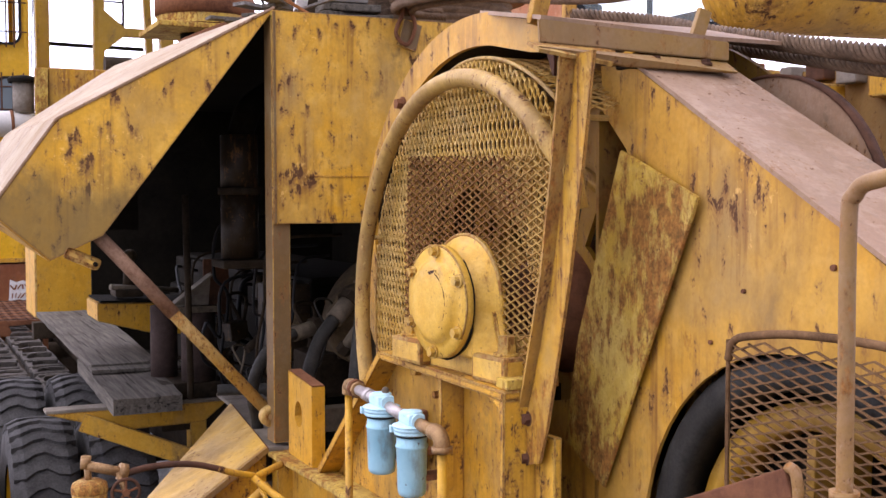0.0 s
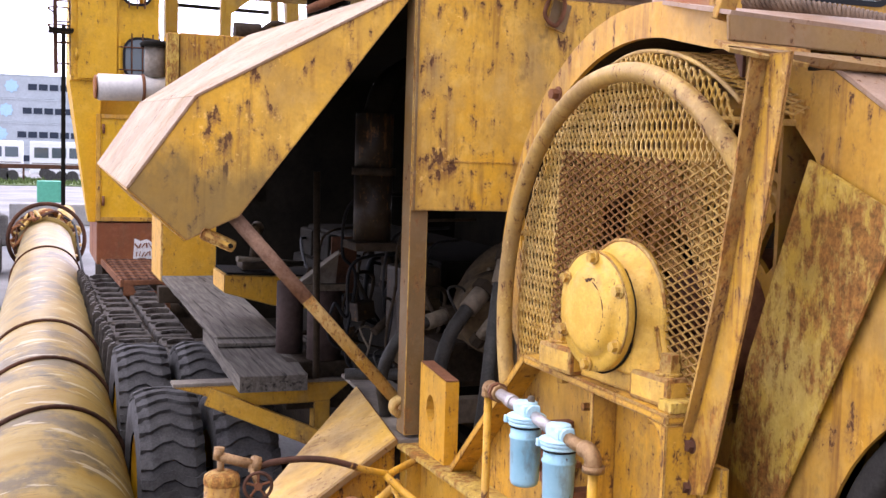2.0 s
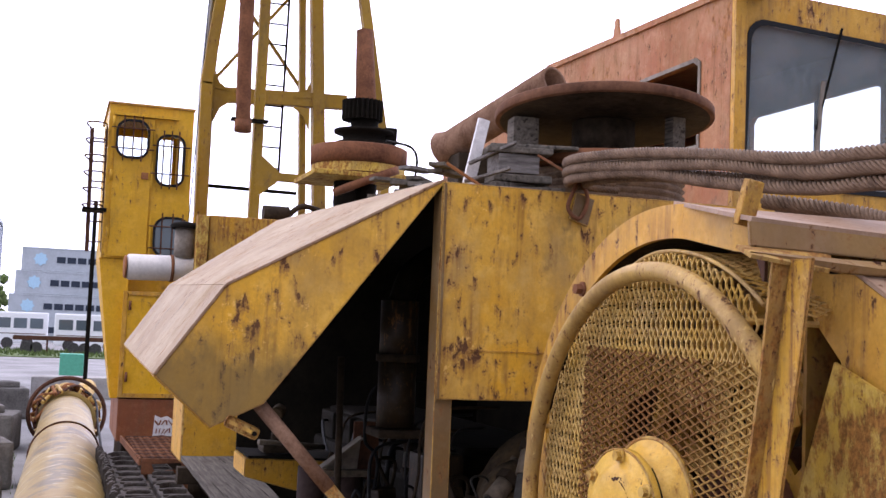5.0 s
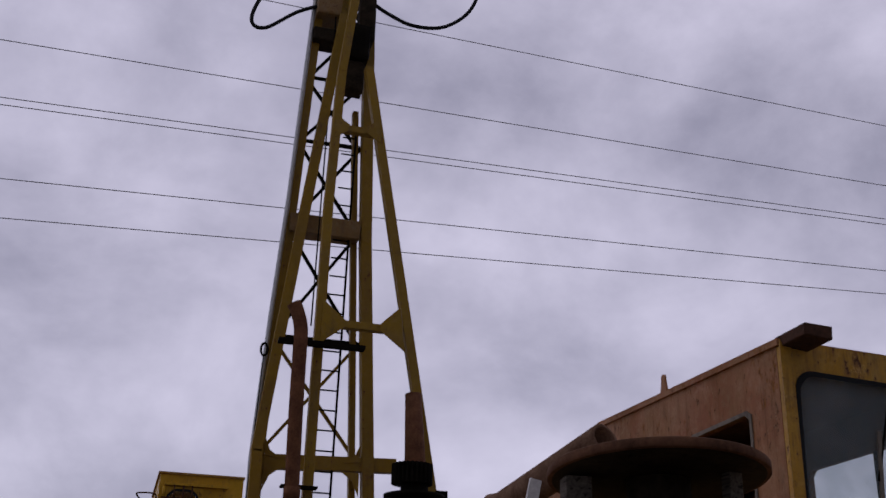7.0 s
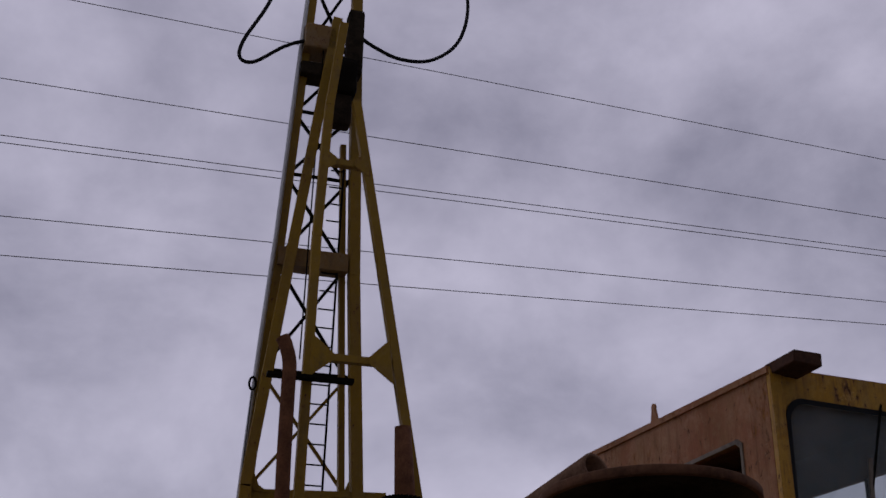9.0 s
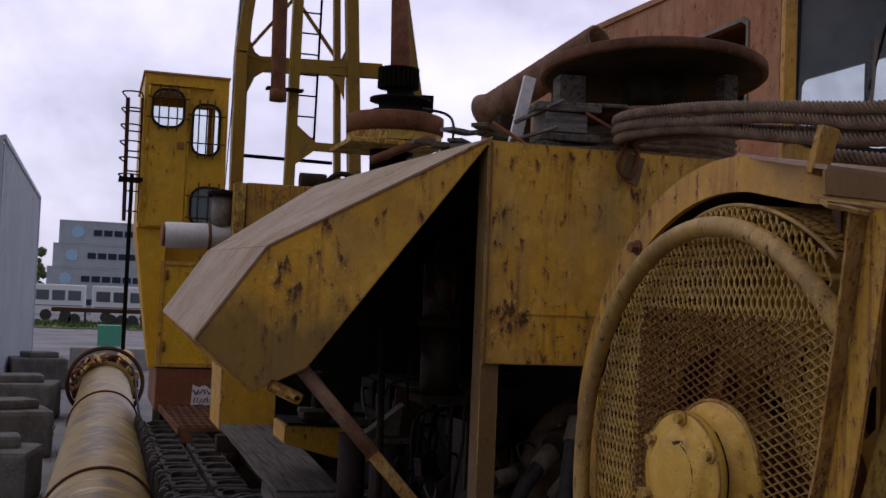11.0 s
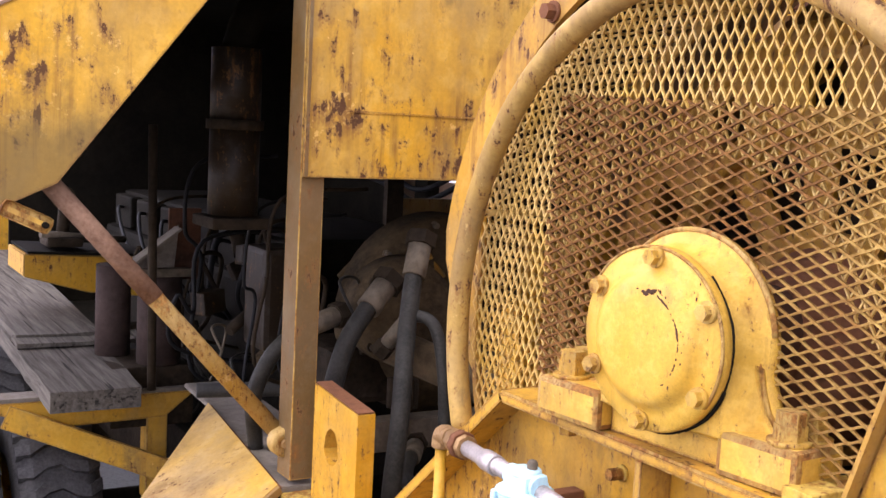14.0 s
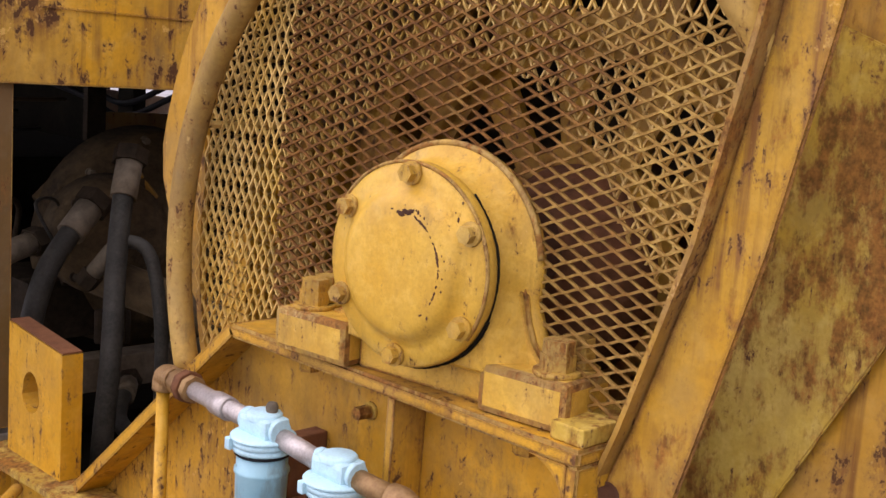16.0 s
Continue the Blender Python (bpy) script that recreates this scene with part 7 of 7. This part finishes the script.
part("drum", lathe([(0, 0), (0, 0.67), (0.16, 0.67), (0.16, 0.70), (0.40, 0.70), (0.42, 0.66), (0.42, 0)], (2.40, 11.0, 5.05), (0, 0, 1), 48), M_RUST, wh)
part("yellow_band", lathe([(0, 0.675), (0.13, 0.675)], (2.40, 11.0, 5.06), (0, 0, 1), 48), M_RUSTY, wh)
part("plate", box((1.60, 10.3, 4.97), (2.95, 11.7, 5.04), 0.01), M_RUSTY, wh)
part("coupling", lathe([(0, 0.0), (0, 0.40), (0.08, 0.42), (0.10, 0.30), (0.2, 0.32), (0.22, 0.44), (0.26, 0.44), (0.26, 0.2), (0.42, 0.2), (0.42, 0)], (2.46, 11.0, 5.47), (0, 0, 1), 32), M_DARK, wh)
fins = []
for i in range(52):
    for da in (-0.02, 0.02):
        a = 2 * math.pi * i / 52 + da
        q = 0.300 if i % 2 else 0.255
        fins.append((2.42 + q * math.cos(a), 11.0 + q * math.sin(a)))
gm = slab(fins, "z", 5.88, 6.17)
part("ribbed_motor", gm, M_DARK, wh)
part("side_bracket", box((2.75, 10.85, 5.55), (2.92, 11.1, 5.80), 0.01), M_DARK, wh)
part("cable", hose(spline([(2.6, 10.3, 5.5), (2.95, 10.3, 5.45), (3.06, 10.3, 5.3), (3.05, 10.3, 5.05)], 8), 0.02, 8), M_HOSE, wh)
part("column", rod((2.33, 11.0, 1.2), (2.33, 11.0, 4.98), 0.28, 24), M_DARK, wh)
part("lower_disc", lathe([(0, 0), (0, 0.45), (0.10, 0.45), (0.10, 0)], (2.118, 9.4, 4.74), (-0.39, 0, 0.92), 40), M_RUST, wh)
part("lower_column", rod((2.1, 9.4, 1.2), (2.1, 9.4, 4.74), 0.14, 20), M_DARK, wh)

# ---- operator cab ----
cabx, caby = 2.72, 1.90
cb_ = thing("operator_cab", (3.5, 3.5, 3.0), "rusty orange crane operator cab with a large windscreen", "cab")
sw = [(caby + .03, 3.3), (caby + .03, 5.355), (5.0, 5.455), (8.1, 5.06), (8.1, 3.3)]
win_h = [(2.34, 4.30), (2.34, 4.88), (2.40, 4.92), (3.16, 4.92), (3.62, 4.74), (3.72, 4.30)]
part("side_wall", slab(sw, "x", cabx, cabx + 0.05, 0.0, hole=win_h), M_ORANGE, cb_, "streaked orange-rust side wall")
part("window_trim", slab([(y + (0.03 if y > 3 else -0.03), z + (0.03 if z > 4.6 else -0.03)) for y, z in win_h], "x", cabx - 0.012, cabx - 0.002, 0.0, hole=win_h), M_DUST, cb_)
part("roof", sheet(((cabx - 0.02, caby - 0.02, 5.36), (cabx - 0.02, 5.0, 5.46), (4.42, 5.0, 5.38), (4.42, caby - 0.02, 5.30)), -0.05), M_ORANGE, cb_)
part("rear_roof", sheet(((cabx - 0.02, 5.0, 5.46), (cabx - 0.02, 8.1, 5.065), (4.42, 8.1, 5.0), (4.42, 5.0, 5.38)), -0.05), M_ORANGE, cb_)
far_h = [(2.35, 4.2), (2.35, 4.90), (2.42, 4.94), (4.04, 4.955), (4.1, 4.90), (4.1, 4.2)]
part("far_wall", slab([(caby + .06, 3.3), (8.1, 3.3), (8.1, 4.99), (5.0, 5.37), (caby + .06, 5.29)], "x", 4.35, 4.40, 0.0, hole=far_h), M_ORANGE, cb_)
back_h = [(3.0, 4.2), (3.0, 4.75), (4.1, 4.75), (4.1, 4.2)]
part("back_wall", slab([(cabx + .06, 3.3), (4.34, 3.3), (4.34, 5.0), (cabx + .06, 5.06)], "y", 8.05, 8.1, 0.0, hole=back_h), M_ORANGE, cb_)
part("mullion", box((4.352, 3.13, 4.2), (4.39, 3.17, 4.95)), M_DARK, cb_)
part("floor", box((cabx + .06, caby + .06, 3.25), (4.34, 8.04, 3.32)), M_DARK, cb_)
glass = [*arc(2.94, 4.12, 0.14, 180, 270, 6), *arc(4.06, 4.12, 0.14, 270, 360, 6), *arc(4.06, 4.93, 0.14, 0, 86, 6), *arc(2.96, 4.98, 0.14, 93, 180, 6)]
part("front_wall", slab([(cabx + .001, 3.3), (4.40, 3.3), (4.40, 5.29), (cabx + .001, 5.35)], "y", caby - 0.03, caby + 0.025, 0.0, hole=glass), M_SLOPE, cb_, "yellow windscreen surround")
gx, gz = 3.5, 4.55
ws = part("windscreen", slab([(gx + (x - gx) * 0.985, gz + (z - gz) * 0.98) for x, z in glass], "y", caby - 0.006, caby + 0.002), M_DUSTGL, cb_, "dusty grey windscreen with a rear window seen through")
ws.visible_shadow = False
part("rubber_seal", slab([(gx + (x - gx) * 1.02, gz + (z - gz) * 1.03) for x, z in glass], "y", caby - 0.042, caby - 0.031, 0.0, hole=[(gx + (x - gx) * 0.975, gz + (z - gz) * 0.965) for x, z in glass]), M_BLACK, ws)
part("wiper_arm", beam((3.58, caby - 0.06, 5.15), (3.38, caby - 0.05, 4.40), 0.010, 0.015), M_DARK, ws)
part("wiper_blade", beam((3.43, caby - 0.05, 4.75), (3.38, caby - 0.05, 4.15), 0.014, 0.03), M_DUST, ws)
part("corner_post", box((cabx - 0.012, caby - 0.045, 3.3), (cabx + 0.08, caby - 0.031, 5.33), 0.003), M_SLOPE, cb_)
part("roof_box", slab([(cabx + 0.0, 5.30), (cabx + 0.22, 5.28), (cabx + 0.225, 5.375), (cabx + 0.01, 5.385)], "y", caby - 0.33, caby + 0.05, 0.004), M_RUSTD, cb_)
lgb = slab([(3.56, 5.38), (3.70, 5.38), (3.66, 5.52), *arc(3.63, 5.53, 0.035, 0, 180, 8), (3.60, 5.52)], "x", cabx - 0.02, cabx - 0.002)
part("lifting_eye", lgb, M_ORANGE, cb_)
part("pedestal", box((2.9, 2.2, 2.78), (4.3, 7.5, 3.25), 0.02), M_GREASE, cb_)
for y in (2.2, 7.1):
    part("pedestal_leg", box((2.95, y, 0.02), (4.25, y + 0.35, 2.78), 0.02), M_GREASE, cb_)
part("seat_back", box((3.3, 3.0, 3.4), (3.8, 3.2, 4.3), 0.05), M_DARK, cb_)

# ---- drum wheel and tank beyond the gear housing ----
dw = thing("rope_drum_wheel", (1.0, -2.3, 1.2), "brown rusted drum wheel with a black rim", "wheel")
DY, DZ = -2.30, 2.585
part("disc", rod((0.85, DY, DZ), (0.88, DY, DZ), 0.475, 64), M_PINK, dw)
part("rim", lathe([(-.016, 0.470), (-.016, 0.480), (.02, 0.480), (.02, 0.470), (-.016, 0.470)], (0.86, DY, DZ), (1, 0, 0), 64), M_RUSTD, dw)
part("axle", rod((0.83, DY, DZ), (1.5, DY, DZ), 0.08, 20), M_GREASE, dw)
part("stand", box((1.0, DY - .12, 1.22), (1.4, DY + .12, DZ), 0.01), M_GREASE, dw)
tk2 = thing("air_tank", (2.4, -1.0, 1.2), "rust-spotted yellow cylindrical air tank", "tank")
part("tank", lathe([(0, 0), (0.02, 0.18), (0.08, 0.29), (0.16, 0.32), (2.0, 0.32), (2.1, 0.29), (2.18, 0.18), (2.2, 0)], (1.70, -1.0, 3.74), (1, -0.15, 0.0), 40), M_PANEL, tk2)
part("cradle", box((3.3, -1.4, 1.22), (3.5, -1.0, 3.44), 0.01), M_GREASE, tk2)
part("valve_plate", box((1.35, -1.75, 2.95), (2.6, -1.65, 3.12), 0.01), M_YELLOW, tk2)
part("plate_foot", box((1.7, -1.74, 1.22), (2.0, -1.66, 2.95), 0.01), M_GREASE, tk2)
for x in (1.5, 1.75, 2.05):
    part("bolt", hexbolt((x, -1.75, 3.05), (0, -1, 0), 0.025, 0.03), M_RUST, tk2)
part("rust_plate", box((1.45, -2.4, 2.3), (2.3, -2.35, 2.95), 0.01), M_RUSTO, tk2)
part("plate_leg", box((1.7, -2.39, 1.22), (1.8, -2.36, 2.3), 0.005), M_GREASE, tk2)

for x0_, dz_, r_ in ((0.95, 0.0, 0.030), (1.0, -0.045, 0.022)):
    wire_rope([(x0_ - .1, -1.2, 3.40 + dz_), (x0_, -1.55, 3.335 + dz_), (x0_, -1.9, 3.25 + dz_), (x0_, -2.3, 3.165 + dz_), (x0_, -2.7, 3.085 + dz_), (x0_ + .1, -3.4, 2.97 + dz_)], r_)
wd = thing("winch_deck", (1.7, -1.3, 1.22), "grimy brown-yellow steel winch deck wall with rusty fittings", "deck")
part("deck_wall", slab([(-2.5, 1.22), (-2.5, 3.12), (-1.1, 3.22), (0.0, 3.22), (0.0, 1.22)], "x", 1.72, 1.74), M_LEDGE, wd)
random.seed(8)
for i in range(14):
    y = -2.45 + i * 0.16
    z = 3.12 + 0.07 * (y + 2.5)
    s = random.uniform(0.03, 0.07)
    part("fitting", box((1.66, y - s, z - random.uniform(0.12, 0.03)), (1.80, y + s, z + random.uniform(0.0, 0.05)), 0.008), random.choice((M_YELLOW, M_RUST, M_RUSTD, M_DUST)), wd)

# ---- mast with A-frame ----
ms = thing("lattice_mast", (1.6, 15.5, 0), "tall yellow lattice drill mast with a ladder", "mast")
MY = 15.5


def bar(name, a, b_, w, h=None, mat=M_MAST, y=MY, t=ms, up=(0, 1, 0)):
    return part(name, beam((a[0], a[2] if len(a) > 2 else y, a[1]), (b_[0], b_[2] if len(b_) > 2 else y, b_[1]), w, h or w, 0.012, None, up), mat, t)


bar("left_chord", (0.70, 7.1), (1.43, 21.5), 0.20, 0.24)
bar("left_chord_foot", (0.70, 1.0), (0.70, 7.1), 0.20, 0.22)
bar("right_chord", (3.05, 1.0), (2.46, 11.4), 0.22, 0.26)
bar("right_chord_top", (2.46, 11.4), (2.25, 17.6), 0.22, 0.26)
bar("right_chord_head", (2.25, 17.6), (2.16, 21.5), 0.22, 0.26)
bar("inner_chord", (2.72, 1.0), (2.25, 11.4), 0.12, 0.16, y=MY + 0.15)
bar("inner_chord_top", (2.25, 11.4), (2.13, 14.4), 0.12, 0.16, y=MY + 0.15)
levels = [7.1, 9.4, 11.7, 13.6, 15.1, 16.6, 18.6, 20.6]


def chord_x(z):
    lx = 0.70 + max(0.0, z - 7.1) * (0.73 / 14.4)
    rx = 2.46 - (z - 11.4) * (0.30 / 10.1) if z > 11.4 else 3.05 - (z - 1.0) * (0.59 / 10.4)
    return lx, rx


for za, zb in zip(levels, levels[1:]):
    (la, ra), (lb_, rb_) = chord_x(za), chord_x(zb)
    bar("diagonal", (la, za), (rb_ - 0.1, zb), 0.06, 0.08, M_DARK if za > 9 else M_MAST, MY + 0.25)
    bar("diagonal", (ra - 0.1, za), (lb_, zb), 0.06, 0.08, M_DARK if za > 9 else M_MAST, MY + 0.33)
    bar("cross_bar", (lb_, zb), (rb_, zb), 0.06, 0.07, M_DARK, MY + 0.2)
bar("platform_beam", (0.72, 6.95), (3.25, 7.05), 0.26, 0.20)
part("platform", box((0.92, MY - 0.2, 11.42), (2.30, MY + 0.2, 11.80), 0.01), M_LEDGE, ms)
for cx, sx in ((0.80, 1), (2.55, -1)):
    part("gusset", slab([(cx, 7.05), (cx + sx * 0.30, 7.02), (cx + sx * 0.10, 7.15), (cx, 7.38)], "y", MY - 0.12, MY - 0.10), M_MAST, ms)
    part("gusset", slab([(cx, 6.85), (cx + sx * 0.34, 6.86), (cx + sx * 0.12, 6.70), (cx, 6.42)], "y", MY - 0.12, MY - 0.10), M_MAST, ms)
bar("low_rail", (0.7, 5.3), (2.4, 5.28), 0.06, 0.08, M_DARK, MY)
for i in range(22):
    z = 5.7 + i * 0.38
    part("rung", rod((1.62 + 0.012 * i, MY - 0.05, z), (2.04 + 0.004 * i, MY - 0.05, z), 0.016, 6), M_DARK, ms)
bar("ladder_rail", (2.04, 5.6), (2.14, 14.0), 0.04, 0.05, M_DARK, MY - 0.06)
part("head_block", box((1.10, MY - 0.4, 16.35), (1.80, MY + 0.2, 16.95), 0.05), M_LEDGE, ms)
part("head_block", box((1.08, MY - 0.3, 15.75), (1.6, MY + 0.2, 16.05), 0.03), M_GREASE, ms)
part("head_motor", box((1.98, MY - 0.6, 15.75), (2.33, MY - 0.2, 17.35), 0.08), M_GREASE, ms)
part("head_motor_base", box((1.74, MY - 0.7, 15.2), (2.22, MY - 0.2, 16.05), 0.12), M_DARK, ms)
part("sheave_bracket", box((1.72, MY - 0.6, 14.5), (2.14, MY - 0.25, 15.2), 0.06), M_GREASE, ms)
part("white_line", hose([(0.60, MY - .2, 4.0), (0.56, MY - .2, 6.95), (0.70, MY - .2, 9.7), (0.845, MY - .2, 12.0), (1.035, MY - .2, 16.07), (1.31, MY - .2, 21.5)], 0.045, 8), M_ALU, ms, "pale grey pipe along the mast")
part("line_block", box((0.55, MY - .3, 6.9), (0.70, MY - .05, 7.2), 0.02), M_RUSTD, ms)
part("shackle", hose([(0.62 + 0.06 * math.cos(a), MY - .3, 8.95 + 0.12 * math.sin(a)) for a in (2 * math.pi * k / 16 for k in range(16))], 0.022, 6, closed=True), M_DARK, ms)
part("tag_line", rod((0.62, MY - .3, 8.8), (0.45, MY - .3, 4.2), 0.010, 6), M_DARK, ms)
part("hoist_line", rod((1.45, MY - .3, 9.5), (1.52, MY - .3, 16.5), 0.016, 6), M_DARK, ms)
part("cable_loop", hose(spline([(0.78, MY - .3, 19.6), (0.55, MY - .3, 18.2), (0.25, MY - .3, 17.2), (-0.15, MY - .3, 16.3), (-0.20, MY - .3, 15.85), (0.10, MY - .3, 15.8), (0.7, MY - .3, 16.3), (1.2, MY - .3, 16.55), (1.7, MY - .3, 16.6)], 8), 0.040, 8), M_BLACK, ms, "black slack cable loop")
part("cable_loop", hose(spline([(2.2, MY - .5, 16.75), (2.6, MY - .4, 16.6), (3.2, MY - .3, 16.48), (3.9, MY - .3, 16.6), (4.5, MY - .3, 17.2), (4.72, MY - .3, 18.2), (4.5, MY - .3, 19.3), (4.0, MY - .3, 20.2), (3.2, MY - .3, 21.4)], 8), 0.040, 8), M_BLACK, ms, "black slack cable loop")

af = thing("a_frame", (2.2, 14.5, 0), "yellow steel A-frame with gusseted cross members", "A-frame")
AY = 14.5


def abar(name, a, b_, w, h=None, mat=M_MAST, y=AY):
    return bar(name, a, b_, w, h, mat, y, af)


abar("left_leg", (1.46, 3.5), (1.51, 11.7), 0.17, 0.2)
abar("left_leg_middle", (1.51, 11.7), (1.60, 14.6), 0.17, 0.2)
abar("left_leg_top", (1.60, 14.6), (1.80, 16.6), 0.17, 0.2)
abar("right_leg", (3.75, 6.0), (2.14, 14.8), 0.17, 0.2)
abar("right_leg_foot", (3.80, 3.5), (3.75, 6.0), 0.17, 0.2)
abar("back_leg", (0.66, 3.5, 15.2), (0.64, 7.1, 15.2), 0.20, 0.2)
abar("back_leg_upper", (0.63, 7.05, 15.2), (1.78, 17.2, 15.2), 0.20, 0.2)
for z, xa, xb in ((9.35, 1.53, 3.02), (13.35, 1.56, 2.40), (5.42, 1.47, 2.85)):
    abar("cross_member", (xa, z), (xb, z), 0.14, 0.16)
    s = 0.42 if z < 13 else 0.25
    part("gusset", slab([(xa - 0.02, z + s), (xa + s, z + 0.06), (xa + s, z - 0.06), (xa - 0.02, z - s)], "y", AY - 0.11, AY - 0.09), M_MAST, af)
    if z > 6:
        part("gusset", slab([(xb - 0.06, z + s), (xb - s, z + 0.06), (xb - s, z - 0.06), (xb + 0.06, z - s)], "y", AY - 0.11, AY - 0.09), M_MAST, af)
part("rust_cylinder", rod((3.35, AY - .25, 6.0), (3.23, AY - .25, 8.12), 0.21, 20, r2=0.148), M_RUST, af)
part("foot_block", box((3.0, AY - .5, 3.0), (4.0, AY + .3, 3.6), 0.02), M_GREASE, af)
part("foot_column", box((1.0, AY - .4, 0.02), (3.9, AY + .4, 3.0), 0.02), M_GREASE, af)
ex = thing("exhaust_pipe", (1.1, 14.2, 6.0), "rusty brown exhaust pipe with a bent tip", "exhaust pipe")
part("pipe", hose(spline([(1.17, AY - .3, 6.12), (1.14, AY - .3, 7.5), (1.13, AY - .3, 8.6), (1.12, AY - .3, 9.1), (1.03, AY - .3, 9.42), (0.96, AY - .3, 9.55)], 6), 0.125, 18), M_RUST, ex)
part("collar", rod((1.17, AY - .3, 6.1), (1.17, AY - .3, 6.3), 0.145, 18), M_RUST, ex)
part("clamp", box((0.98, AY - .33, 6.3), (1.6, AY - .12, 6.34), 0.004), M_DARK, ex)
part("clamp", box((0.75, AY - .33, 8.83), (2.3, AY - .12, 8.90), 0.004), M_DARK, ex)

# ---- power lines across the sky ----


def power_line(zl, zr, sag, y=62.0):
    pts = [(-95 + 240 * i / 24, y, zl + (zr - zl) * i / 24 - sag * (1 - (2 * i / 24 - 1) ** 2)) for i in range(25)]
    single("power_line", hose(pts, 0.027, 6), M_BLACK, "thin dark overhead power line across the sky", "power line", "power lines")


for a, b_ in LINES:
    power_line(a, b_, 0.0)
for px_, top_ in ((-95, 51.5), (145, 45.6)):
    po = thing("power_pole", (px_, 62.0, 0), "tall tapered grey steel pole carrying the power lines", "pole", "power poles")
    part("shaft", rod((px_, 62.0, 0), (px_, 62.0, top_), 0.55, 20, r2=0.16), M_DUST, po)
    part("base", rod((px_, 62.0, 0), (px_, 62.0, 0.4), 0.9, 20), M_CONC, po)
